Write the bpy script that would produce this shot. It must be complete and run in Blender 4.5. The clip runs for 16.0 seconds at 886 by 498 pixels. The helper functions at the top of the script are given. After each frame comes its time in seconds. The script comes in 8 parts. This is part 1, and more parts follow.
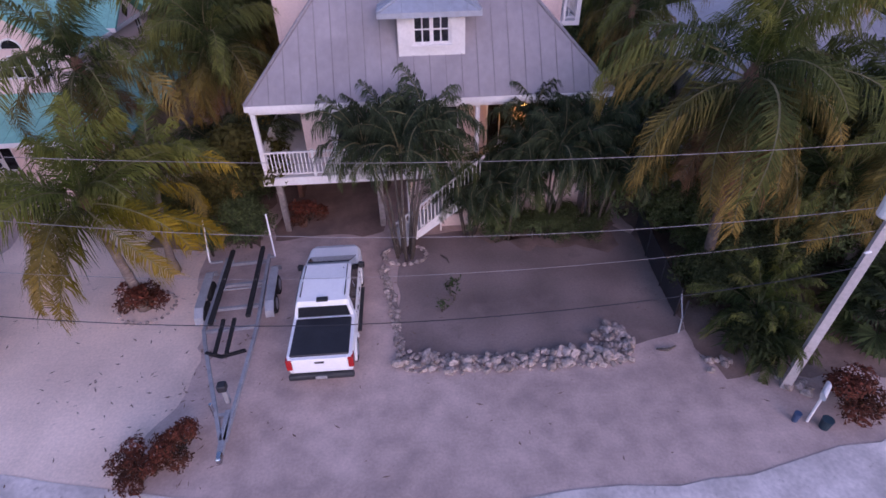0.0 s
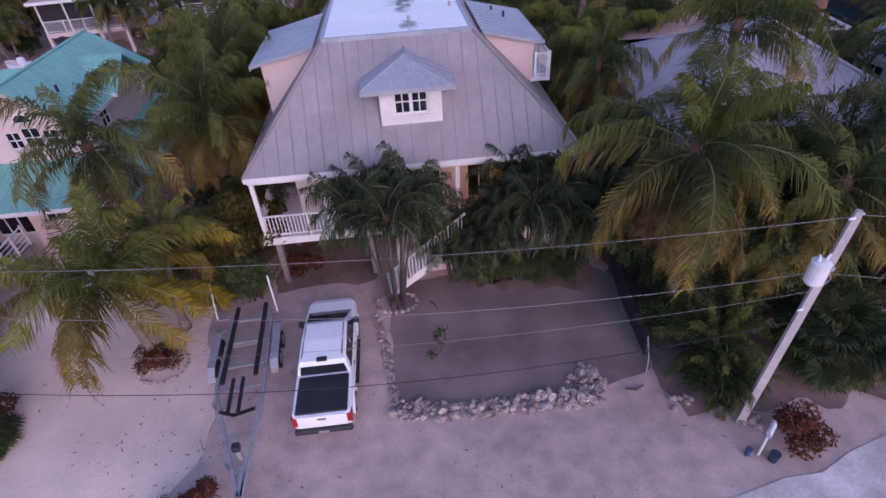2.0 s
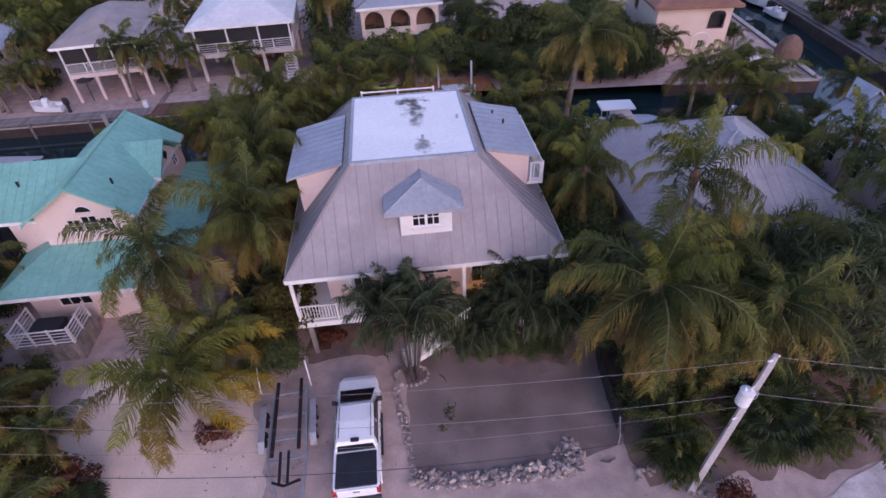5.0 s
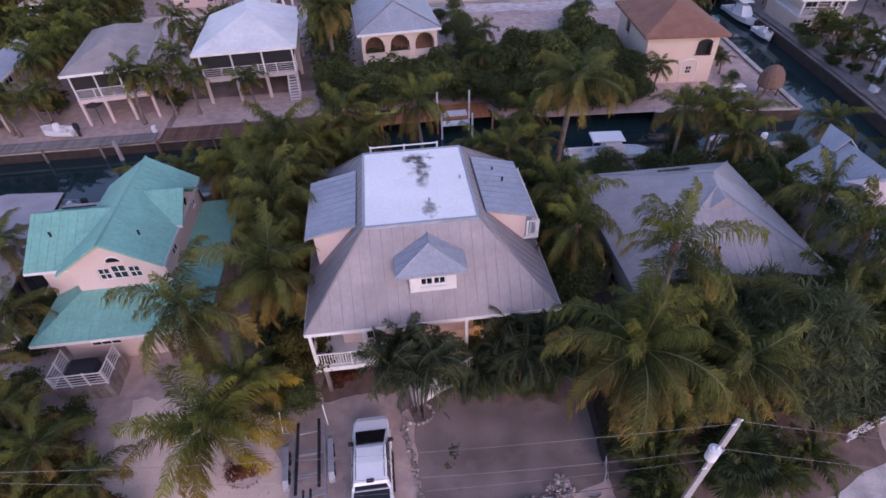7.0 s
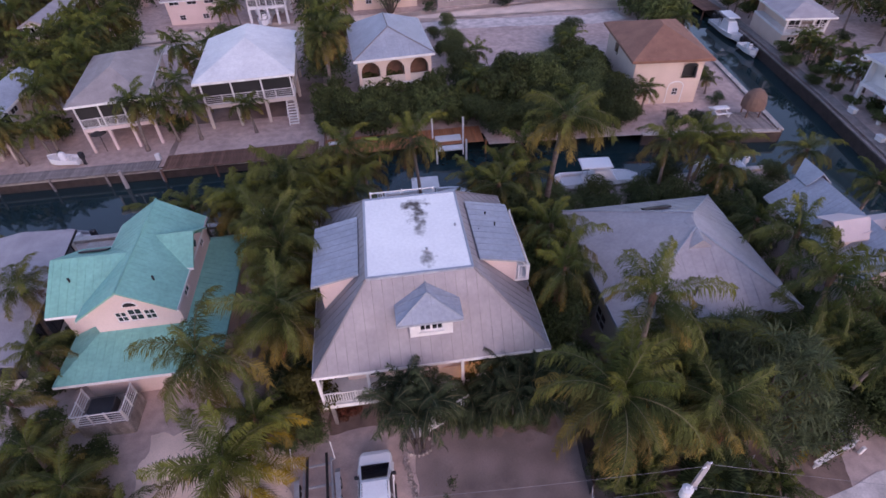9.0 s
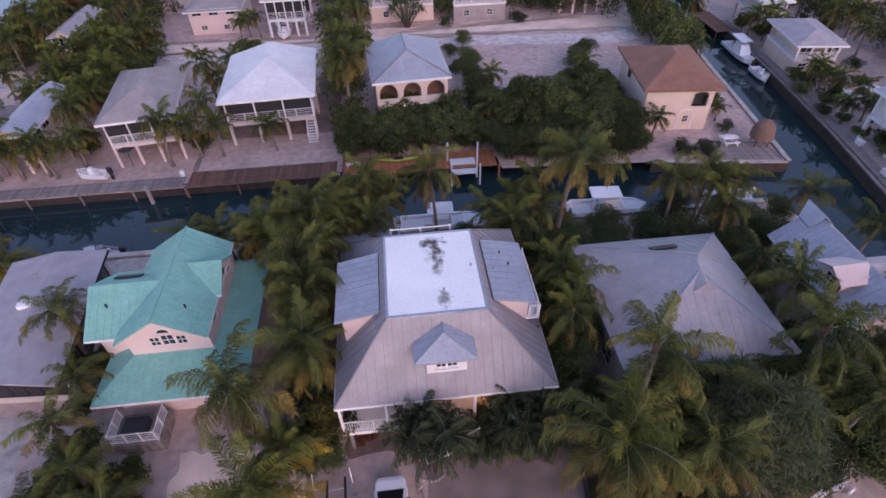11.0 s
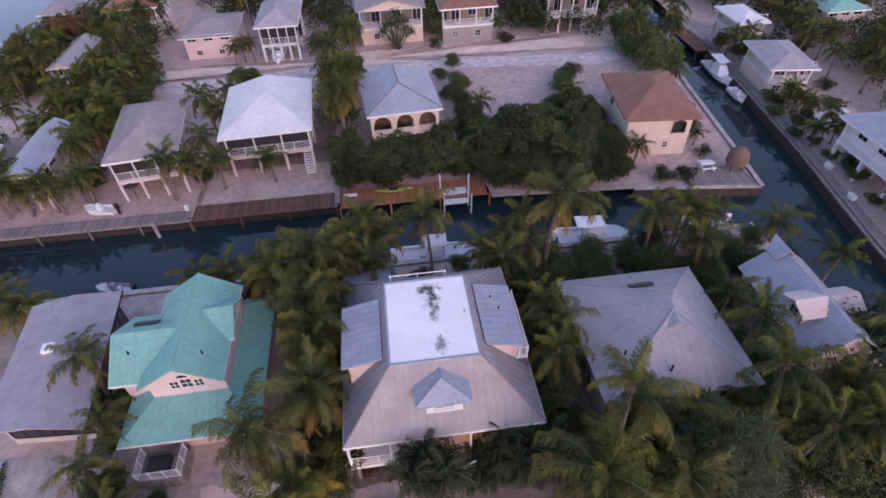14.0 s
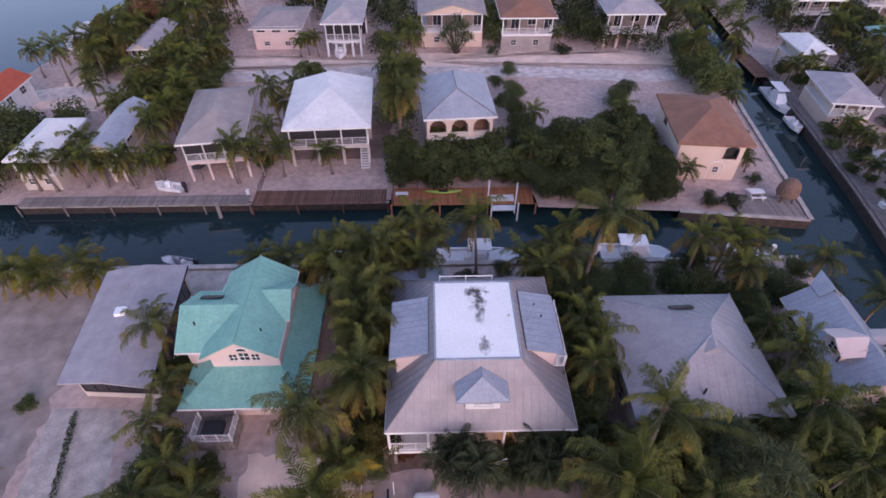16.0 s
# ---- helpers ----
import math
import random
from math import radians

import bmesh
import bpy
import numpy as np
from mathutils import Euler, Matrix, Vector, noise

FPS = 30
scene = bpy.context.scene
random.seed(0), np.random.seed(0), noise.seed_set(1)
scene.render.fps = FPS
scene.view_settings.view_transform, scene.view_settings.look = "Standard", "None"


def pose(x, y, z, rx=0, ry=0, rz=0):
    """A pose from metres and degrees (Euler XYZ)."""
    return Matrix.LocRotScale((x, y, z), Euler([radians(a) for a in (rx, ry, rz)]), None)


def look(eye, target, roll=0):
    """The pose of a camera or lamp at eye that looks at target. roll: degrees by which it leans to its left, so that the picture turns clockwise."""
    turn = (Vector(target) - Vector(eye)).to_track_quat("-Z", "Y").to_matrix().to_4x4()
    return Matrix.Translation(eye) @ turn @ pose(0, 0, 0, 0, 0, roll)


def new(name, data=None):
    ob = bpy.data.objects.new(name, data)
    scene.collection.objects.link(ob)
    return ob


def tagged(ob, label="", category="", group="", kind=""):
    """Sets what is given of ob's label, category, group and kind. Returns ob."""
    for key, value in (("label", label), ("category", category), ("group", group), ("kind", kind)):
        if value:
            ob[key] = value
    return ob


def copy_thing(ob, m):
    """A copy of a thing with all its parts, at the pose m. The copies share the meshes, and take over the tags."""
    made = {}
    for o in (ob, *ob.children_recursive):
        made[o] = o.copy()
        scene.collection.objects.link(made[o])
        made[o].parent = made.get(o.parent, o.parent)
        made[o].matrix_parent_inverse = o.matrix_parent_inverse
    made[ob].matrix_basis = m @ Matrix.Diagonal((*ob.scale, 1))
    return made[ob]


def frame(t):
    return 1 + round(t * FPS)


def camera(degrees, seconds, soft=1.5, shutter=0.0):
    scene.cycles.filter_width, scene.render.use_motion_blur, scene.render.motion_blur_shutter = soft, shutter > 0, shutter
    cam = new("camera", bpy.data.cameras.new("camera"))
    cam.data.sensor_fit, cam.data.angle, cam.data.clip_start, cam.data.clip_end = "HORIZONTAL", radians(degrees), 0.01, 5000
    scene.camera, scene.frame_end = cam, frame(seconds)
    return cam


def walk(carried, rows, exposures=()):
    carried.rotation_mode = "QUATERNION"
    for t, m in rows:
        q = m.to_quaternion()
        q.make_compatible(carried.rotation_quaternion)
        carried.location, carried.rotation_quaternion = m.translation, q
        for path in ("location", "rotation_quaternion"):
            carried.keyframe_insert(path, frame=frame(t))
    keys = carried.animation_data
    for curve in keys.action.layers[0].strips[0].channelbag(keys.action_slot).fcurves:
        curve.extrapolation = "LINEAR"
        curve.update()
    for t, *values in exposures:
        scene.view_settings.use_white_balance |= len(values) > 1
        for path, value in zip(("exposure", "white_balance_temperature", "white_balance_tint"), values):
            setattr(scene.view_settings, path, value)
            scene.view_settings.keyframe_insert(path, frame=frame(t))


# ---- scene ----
cam = camera(79.5, 16.0, soft=1.58)
ROWS = [
    (0.0, (0.167, -16.914, 11.618), (1.202, -0.971, -0.413), -1.07),
    (0.5, (-0.130, -16.877, 12.104), (0.229, -1.084, -0.161), -0.03),
    (1.0, (0.047, -16.850, 12.552), (0.485, -1.070, 0.272), -0.80),
    (1.5, (0.467, -17.053, 13.170), (1.462, -1.133, 1.104), -2.64),
    (2.0, (0.765, -17.000, 14.166), (1.739, -1.192, 1.953), -3.68),
    (2.5, (1.078, -16.951, 15.127), (2.015, -1.271, 2.746), -4.69),
    (3.0, (0.950, -16.933, 16.118), (1.591, -1.318, 3.637), -3.94),
    (3.5, (0.905, -16.958, 17.009), (1.629, -1.404, 4.458), -3.97),
    (4.0, (0.829, -17.055, 17.927), (1.799, -1.544, 5.339), -4.04),
    (6.5, (-0.280, -16.699, 22.992), (1.048, -1.656, 9.880), -1.61),
    (7.0, (-0.058, -16.593, 23.879), (1.363, -1.617, 10.700), -2.15),
    (7.5, (-0.033, -16.497, 24.701), (1.459, -1.574, 11.470), -2.21),
    (8.0, (0.037, -16.382, 25.527), (1.589, -1.511, 12.244), -2.43),
    (8.5, (-0.016, -16.270, 26.243), (1.472, -1.429, 12.919), -2.28),
    (9.0, (0.039, -16.182, 27.148), (1.592, -1.416, 13.749), -2.41),
    (11.5, (-0.433, -15.590, 30.832), (0.820, -0.944, 17.270), -1.57),
    (12.0, (-0.382, -15.530, 31.590), (1.002, -0.932, 17.990), -1.82),
    (12.5, (-0.169, -15.503, 32.254), (1.369, -0.955, 18.615), -2.22),
    (13.0, (-0.239, -15.450, 33.009), (1.305, -0.936, 19.335), -2.18),
    (13.5, (-0.312, -15.423, 33.760), (1.245, -0.930, 20.066), -2.15),
    (14.0, (-0.409, -15.442, 34.475), (1.129, -0.969, 20.757), -2.02),
    (14.5, (-0.775, -15.542, 35.061), (0.331, -1.042, 21.331), -1.29),
    (15.0, (-1.227, -15.784, 35.605), (-0.487, -1.268, 21.866), -0.58),
    (15.5, (-1.591, -16.053, 35.983), (-1.049, -1.534, 22.239), -0.10),
    (16.0, (-1.882, -16.463, 36.032), (-1.483, -1.933, 22.295), 0.20),
]
EXPOSURE = [(0.0, 0.66, 6110.0, 40.0), (4.0, 0.80, 6460.0, 36.5), (9.0, 0.88, 6850.0, 34.5), (16.0, 1.01, 7150.0, 33.5)]
walk(cam, [(t, look(eye, aim, roll)) for t, eye, aim, roll in ROWS], EXPOSURE)

# ---- sky and light: dusk, a soft glow low behind the road ----
SUN_ELEV, SUN_AZ = 26.0, 160.0
world = bpy.data.worlds.new("dusk_sky")
scene.world = world
world.use_nodes = True
wn = world.node_tree.nodes
wn.clear()
sky = wn.new("ShaderNodeTexSky")
sky.sky_type = "NISHITA"
sky.sun_disc = False
sky.sun_elevation, sky.sun_rotation = radians(SUN_ELEV), radians(SUN_AZ)
sky.dust_density, sky.ozone_density, sky.air_density = 0.8, 2.0, 1.0
bgd, wout = wn.new("ShaderNodeBackground"), wn.new("ShaderNodeOutputWorld")
bgd.inputs["Strength"].default_value = 0.15
world.node_tree.links.new(sky.outputs[0], bgd.inputs[0])
world.node_tree.links.new(bgd.outputs[0], wout.inputs[0])
sun = new("sun", bpy.data.lights.new("sun", "SUN"))
sun.data.energy, sun.data.angle, sun.data.color = 0.30, radians(35), (1.0, 0.60, 0.60)
sun_dir = Vector((math.sin(radians(SUN_AZ)) * math.cos(radians(SUN_ELEV)), math.cos(radians(SUN_AZ)) * math.cos(radians(SUN_ELEV)), math.sin(radians(SUN_ELEV))))
sun.matrix_world = look(sun_dir * 80, (0, 0, 0))


# ---- materials ----
def mat(name, col, col2=None, rough=0.7, metal=0.0, scale=0.6, fine=9.0, var=0.25, bump=0.15, rnd=0.0, isl=0.0, stretch=(1, 1, 1), spec=0.5, lo=0.35, hi=0.65, mid=0.0, mid_scale=2.0, specks=0.0):
    """Two colours blended by a broad noise, broken by a fine one, with relief; rnd and isl vary it from piece to piece."""
    m = bpy.data.materials.new(name)
    m.use_nodes = True
    nt = m.node_tree
    n, l = nt.nodes, nt.links
    p = n["Principled BSDF"]
    col2 = col2 or tuple(c * 0.75 for c in col)
    tc, mp = n.new("ShaderNodeTexCoord"), n.new("ShaderNodeMapping")
    mp.inputs["Scale"].default_value = stretch
    l.new(tc.outputs["Object"], mp.inputs["Vector"])
    big, small = n.new("ShaderNodeTexNoise"), n.new("ShaderNodeTexNoise")
    for t, s, d in ((big, scale, 5), (small, fine, 6)):
        t.inputs["Scale"].default_value, t.inputs["Detail"].default_value = s, d
        l.new(mp.outputs[0], t.inputs["Vector"])
    ramp = n.new("ShaderNodeMapRange")
    ramp.inputs["From Min"].default_value, ramp.inputs["From Max"].default_value = lo, hi
    l.new(big.outputs["Fac"], ramp.inputs["Value"])
    mix = n.new("ShaderNodeMix")
    mix.data_type = "RGBA"
    mix.inputs["A"].default_value, mix.inputs["B"].default_value = (*col, 1), (*col2, 1)
    l.new(ramp.outputs["Result"], mix.inputs["Factor"])
    val = n.new("ShaderNodeMapRange")
    val.inputs["From Min"].default_value, val.inputs["From Max"].default_value = 0.3, 0.7
    val.inputs["To Min"].default_value, val.inputs["To Max"].default_value = 1 - var, 1 + var
    l.new(small.outputs["Fac"], val.inputs["Value"])
    value = val.outputs["Result"]
    extra = []
    if mid:
        extra.append((mid_scale, 0.32, 0.68, 1 - mid, 1 + mid))
    if specks:
        extra.append((mid_scale * 4.5, 0.66, 0.74, 1.0, 1 - specks))
    for sc, f0, f1, t0, t1 in extra:
        nz, mr, mul = n.new("ShaderNodeTexNoise"), n.new("ShaderNodeMapRange"), n.new("ShaderNodeMath")
        nz.inputs["Scale"].default_value, nz.inputs["Detail"].default_value = sc, 7
        l.new(mp.outputs[0], nz.inputs["Vector"])
        mr.inputs["From Min"].default_value, mr.inputs["From Max"].default_value = f0, f1
        mr.inputs["To Min"].default_value, mr.inputs["To Max"].default_value = t0, t1
        mul.operation = "MULTIPLY"
        l.new(nz.outputs["Fac"], mr.inputs["Value"])
        l.new(mr.outputs["Result"], mul.inputs[0])
        l.new(value, mul.inputs[1])
        value = mul.outputs[0]
    for amount, kind, out in ((rnd, "ShaderNodeObjectInfo", "Random"), (isl, "ShaderNodeNewGeometry", "Random Per Island")):
        if amount:
            src, mr, mul = n.new(kind), n.new("ShaderNodeMapRange"), n.new("ShaderNodeMath")
            mr.inputs["To Min"].default_value, mr.inputs["To Max"].default_value = 1 - amount, 1 + amount
            mul.operation = "MULTIPLY"
            l.new(src.outputs[out], mr.inputs["Value"])
            l.new(mr.outputs["Result"], mul.inputs[0])
            l.new(value, mul.inputs[1])
            value = mul.outputs[0]
    hsv = n.new("ShaderNodeHueSaturation")
    l.new(value, hsv.inputs["Value"])
    l.new(mix.outputs["Result"], hsv.inputs["Color"])
    l.new(hsv.outputs[0], p.inputs["Base Color"])
    p.inputs["Roughness"].default_value, p.inputs["Metallic"].default_value = rough, metal
    p.inputs["Specular IOR Level"].default_value = spec
    if bump:
        b = n.new("ShaderNodeBump")
        b.inputs["Strength"].default_value, b.inputs["Distance"].default_value = bump, 0.03
        l.new(small.outputs["Fac"], b.inputs["Height"])
        l.new(b.outputs[0], p.inputs["Normal"])
    return m


def leaf_mat(name, col, tip, reach, rnd=0.25, isl=0.25, rough=0.75):
    """Leaf colour that turns to the tip colour with the distance from the stalk."""
    m = mat(name, col, tuple(c * 0.7 for c in col), rough=rough, spec=0.2, scale=1.5, fine=12, var=0.2, bump=0, rnd=rnd, isl=isl)
    nt = m.node_tree
    n, l = nt.nodes, nt.links
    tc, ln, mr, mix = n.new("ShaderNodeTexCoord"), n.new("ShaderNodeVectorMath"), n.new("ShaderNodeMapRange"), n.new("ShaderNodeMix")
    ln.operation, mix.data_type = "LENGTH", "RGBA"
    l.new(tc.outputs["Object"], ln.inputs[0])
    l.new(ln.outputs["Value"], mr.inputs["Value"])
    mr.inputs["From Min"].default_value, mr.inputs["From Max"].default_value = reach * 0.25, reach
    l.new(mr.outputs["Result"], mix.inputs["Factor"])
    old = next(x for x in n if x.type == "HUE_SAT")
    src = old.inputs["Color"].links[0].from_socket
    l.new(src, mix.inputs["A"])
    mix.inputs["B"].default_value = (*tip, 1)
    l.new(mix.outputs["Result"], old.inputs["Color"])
    p = n["Principled BSDF"]
    tr, add = n.new("ShaderNodeBsdfTranslucent"), n.new("ShaderNodeMixShader")
    add.inputs[0].default_value = 0.25
    l.new(old.outputs[0], tr.inputs["Color"])
    l.new(p.outputs[0], add.inputs[1])
    l.new(tr.outputs[0], add.inputs[2])
    l.new(add.outputs[0], n["Material Output"].inputs["Surface"])
    return m


def glass_mat(name, col, rough=0.08):
    m = mat(name, col, rough=rough, var=0.1, bump=0, spec=0.8)
    return m


M = dict(
    ground=mat("marl_ground", (0.583, 0.4399, 0.3977), (0.4318, 0.3213, 0.2911), rough=0.95, fine=14, var=0.09, bump=0.12, scale=0.32, mid=0.17, mid_scale=1.5, specks=0.25, lo=0.30, hi=0.70),
    sand=mat("pale_sand", (0.8998, 0.7045, 0.5982), (0.707, 0.543, 0.4623), rough=0.95, fine=14, var=0.09, bump=0.12, scale=0.4, mid=0.16, mid_scale=0.8, specks=0.22),
    # brown of earth and fallen leaves, dark enough to stand for shade on the ground
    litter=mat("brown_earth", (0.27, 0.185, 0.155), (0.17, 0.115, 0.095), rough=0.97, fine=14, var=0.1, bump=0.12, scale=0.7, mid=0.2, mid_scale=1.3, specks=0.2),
    soil=mat("grey_brown_soil", (0.290, 0.218, 0.200), (0.188, 0.140, 0.128), rough=0.95, fine=14, var=0.09, bump=0.12, scale=0.55, mid=0.26, mid_scale=1.1, specks=0.25, lo=0.4, hi=0.6),
    gravel=mat("grey_gravel", (0.378, 0.3072, 0.2772), (0.273, 0.2208, 0.198), rough=0.95, fine=14, var=0.09, bump=0.12, scale=0.3, mid=0.2, mid_scale=0.8, specks=0.25),
    road=mat("pale_worn_road", (0.6667, 0.594, 0.5708), (0.5385, 0.4753, 0.4566), rough=0.9, scale=0.4, fine=10, var=0.12, bump=0.3, mid=0.22, mid_scale=1.1, specks=0.3),
    concrete=mat("concrete", (0.504, 0.4602, 0.4218), (0.396, 0.354, 0.3306), rough=0.85, scale=0.5, fine=8, var=0.15, bump=0.2, mid=0.22, mid_scale=1.1, specks=0.3),
    water=mat("canal_water", (0.014, 0.038, 0.042), (0.010, 0.028, 0.034), rough=0.04, scale=0.15, fine=1.6, var=0.1, bump=0.10, spec=0.5),
    metal_roof=mat("galvanised_roof", (0.326, 0.295, 0.313), (0.275, 0.249, 0.267), rough=0.58, metal=0.12, scale=0.7, fine=5, var=0.07, bump=0.05, stretch=(1, 0.4, 1), mid=0.04, mid_scale=1.2),
    pale_roof=mat("pale_galvanised_roof", (0.41, 0.38, 0.395), (0.355, 0.328, 0.345), rough=0.55, metal=0.1, scale=0.7, fine=5, var=0.08, bump=0.05, mid=0.04, mid_scale=1.2),
    blue_seam=mat("blue_roof_seam", (0.36, 0.39, 0.44), rough=0.5, metal=0.2, var=0.1, bump=0),
    seam=mat("roof_seam", (0.262, 0.238, 0.252), rough=0.6, metal=0.12, var=0.1, bump=0),
    metal_blue=mat("blue_grey_roof", (0.38, 0.405, 0.46), (0.33, 0.355, 0.41), rough=0.52, metal=0.15, scale=0.7, fine=5, var=0.10, bump=0.05, mid=0.07, mid_scale=1.2),
    teal=mat("teal_metal_roof", (0.200, 0.480, 0.405), (0.172, 0.430, 0.362), rough=0.55, metal=0.08, scale=0.5, fine=5, var=0.10, bump=0.05, mid=0.08, mid_scale=1.2),
    teal_seam=mat("teal_seam", (0.185, 0.455, 0.385), rough=0.55, metal=0.08, var=0.1, bump=0),
    shingle=mat("grey_shingle", (0.40, 0.37, 0.39), (0.34, 0.315, 0.335), rough=0.9, scale=0.8, fine=14, var=0.10, bump=0.2, mid=0.07, mid_scale=1.2),
    tan_roof=mat("tan_roof", (0.36, 0.31, 0.30), (0.30, 0.26, 0.25), rough=0.85, scale=0.7, fine=10, var=0.12, bump=0.2, mid=0.06, mid_scale=1.5),
    brown_roof=mat("brown_shingle", (0.30, 0.145, 0.10), (0.24, 0.115, 0.08), rough=0.9, scale=0.6, fine=12, var=0.18, bump=0.3, mid=0.06, mid_scale=1.5),
    red_roof=mat("red_tile", (0.50, 0.10, 0.05), (0.42, 0.08, 0.04), rough=0.8, scale=0.6, fine=10, var=0.18, bump=0.3),
    white_roof=mat("white_roof", (0.76, 0.75, 0.74), (0.68, 0.67, 0.67), rough=0.55, scale=0.4, fine=5, var=0.06, bump=0.08, mid=0.06, mid_scale=1.5),
    pink=mat("pale_pink_stucco", (0.72, 0.57, 0.54), (0.66, 0.52, 0.49), rough=0.85, scale=0.5, fine=14, var=0.06, bump=0.15),
    peach=mat("peach_stucco", (0.70, 0.55, 0.47), (0.64, 0.50, 0.42), rough=0.85, scale=0.5, fine=14, var=0.06, bump=0.15),
    coral=mat("coral_stucco", (0.62, 0.30, 0.20), (0.55, 0.26, 0.17), rough=0.85, scale=0.5, fine=14, var=0.06, bump=0.1),
    cream=mat("cream_siding", (0.60, 0.52, 0.46), (0.54, 0.47, 0.42), rough=0.8, scale=0.5, fine=14, var=0.06, bump=0.1),
    white=mat("white_paint", (0.78, 0.76, 0.76), (0.70, 0.68, 0.68), rough=0.55, scale=1.2, fine=10, var=0.06, bump=0.05),
    gloss_white=mat("white_gelcoat", (0.90, 0.90, 0.92), (0.87, 0.87, 0.89), rough=0.38, scale=1.2, fine=10, var=0.03, bump=0),
    dark=mat("dark_recess", (0.03, 0.028, 0.03), rough=0.9, var=0.2, bump=0),
    glass=glass_mat("window_glass", (0.02, 0.022, 0.028)),
    black=mat("black_vinyl", (0.018, 0.019, 0.024), (0.028, 0.028, 0.034), rough=0.5, scale=2, fine=20, var=0.15, bump=0.05),
    tyre=mat("tyre_rubber", (0.02, 0.02, 0.021), rough=0.85, var=0.2, bump=0.1),
    galv=mat("galvanised_steel", (0.425, 0.425, 0.4505), (0.34, 0.34, 0.3655), rough=0.5, metal=0.3, scale=3, fine=20, var=0.12, bump=0.03),
    carpet=mat("black_carpet", (0.015, 0.014, 0.016), rough=1.0, var=0.3, bump=0.2),
    chrome=mat("chrome", (0.6, 0.6, 0.62), rough=0.2, metal=1.0, var=0.05, bump=0),
    lamp_red=mat("red_lens", (0.45, 0.02, 0.02), rough=0.2, var=0.1, bump=0),
    wood=mat("grey_weathered_wood", (0.30, 0.26, 0.25), (0.20, 0.17, 0.16), rough=0.9, scale=2, fine=12, var=0.25, bump=0.3, rnd=0.2),
    deck=mat("orange_stained_deck", (0.44, 0.165, 0.07), (0.34, 0.125, 0.06), rough=0.7, scale=1.5, fine=12, var=0.2, bump=0.2, rnd=0.2),
    # brown stands for the porch's shade, in place of each house's own wall colour
    porch_wall=mat("shade_coloured_porch_wall", (0.24, 0.19, 0.17), (0.19, 0.15, 0.135), rough=0.8, scale=0.6, fine=12, var=0.12, bump=0.1),
    bulkhead=mat("dark_bulkhead_timber", (0.075, 0.052, 0.045), (0.045, 0.032, 0.028), rough=0.9, scale=1.5, fine=12, var=0.25, bump=0.2),
    rust=mat("brown_wood", (0.20, 0.10, 0.07), (0.13, 0.07, 0.05), rough=0.9, scale=1.5, fine=12, var=0.25, bump=0.2, rnd=0.25),
    pole=mat("pale_weathered_pole", (0.48, 0.42, 0.40), (0.36, 0.31, 0.30), rough=0.9, scale=1.2, fine=14, var=0.2, bump=0.3, stretch=(1, 1, 0.15)),
    trunk=mat("palm_trunk", (0.24, 0.19, 0.165), (0.16, 0.125, 0.11), rough=0.95, scale=2, fine=9, var=0.3, bump=0.6, stretch=(1, 1, 2.5)),
    bark=mat("bark", (0.12, 0.0975, 0.0825), (0.075, 0.06, 0.0525), rough=0.95, scale=2, fine=9, var=0.3, bump=0.5),
    stone=mat("coral_rock", (0.4682, 0.3802, 0.3443), (0.2842, 0.2297, 0.2081), rough=0.95, scale=2.5, fine=14, var=0.25, bump=0.5, rnd=0.35),
    # yellowish tips, raised over darker bases to imitate light on the upper fronds
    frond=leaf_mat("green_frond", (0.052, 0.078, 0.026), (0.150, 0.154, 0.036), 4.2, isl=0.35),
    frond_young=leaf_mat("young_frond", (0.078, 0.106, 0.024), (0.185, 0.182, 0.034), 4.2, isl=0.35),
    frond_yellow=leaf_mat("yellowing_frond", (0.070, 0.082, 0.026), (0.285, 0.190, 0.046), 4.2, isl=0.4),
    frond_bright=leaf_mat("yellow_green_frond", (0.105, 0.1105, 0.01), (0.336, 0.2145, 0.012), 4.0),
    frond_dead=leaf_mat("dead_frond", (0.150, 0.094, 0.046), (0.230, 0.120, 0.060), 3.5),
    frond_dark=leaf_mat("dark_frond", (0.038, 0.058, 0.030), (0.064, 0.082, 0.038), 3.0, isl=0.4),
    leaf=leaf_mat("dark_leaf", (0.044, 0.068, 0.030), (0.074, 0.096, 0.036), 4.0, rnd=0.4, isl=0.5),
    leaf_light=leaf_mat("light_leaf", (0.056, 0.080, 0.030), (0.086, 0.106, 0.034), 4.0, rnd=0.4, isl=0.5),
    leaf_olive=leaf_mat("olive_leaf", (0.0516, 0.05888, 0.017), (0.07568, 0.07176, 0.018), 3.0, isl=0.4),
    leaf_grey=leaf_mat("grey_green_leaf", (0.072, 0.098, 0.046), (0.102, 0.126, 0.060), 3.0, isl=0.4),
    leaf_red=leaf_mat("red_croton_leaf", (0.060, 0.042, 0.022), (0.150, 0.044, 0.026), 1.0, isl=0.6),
    bright_leaf=leaf_mat("bright_yellow_frond", (0.20, 0.18, 0.02), (0.42, 0.29, 0.03), 2.6),
    midrib=mat("pale_leaf_stalk", (0.150, 0.135, 0.062), rough=0.8, scale=2, fine=10, var=0.15, bump=0),
    leaf_brown=leaf_mat("dry_brown_leaf", (0.110, 0.055, 0.030), (0.140, 0.075, 0.035), 3.0, isl=0.5),
)


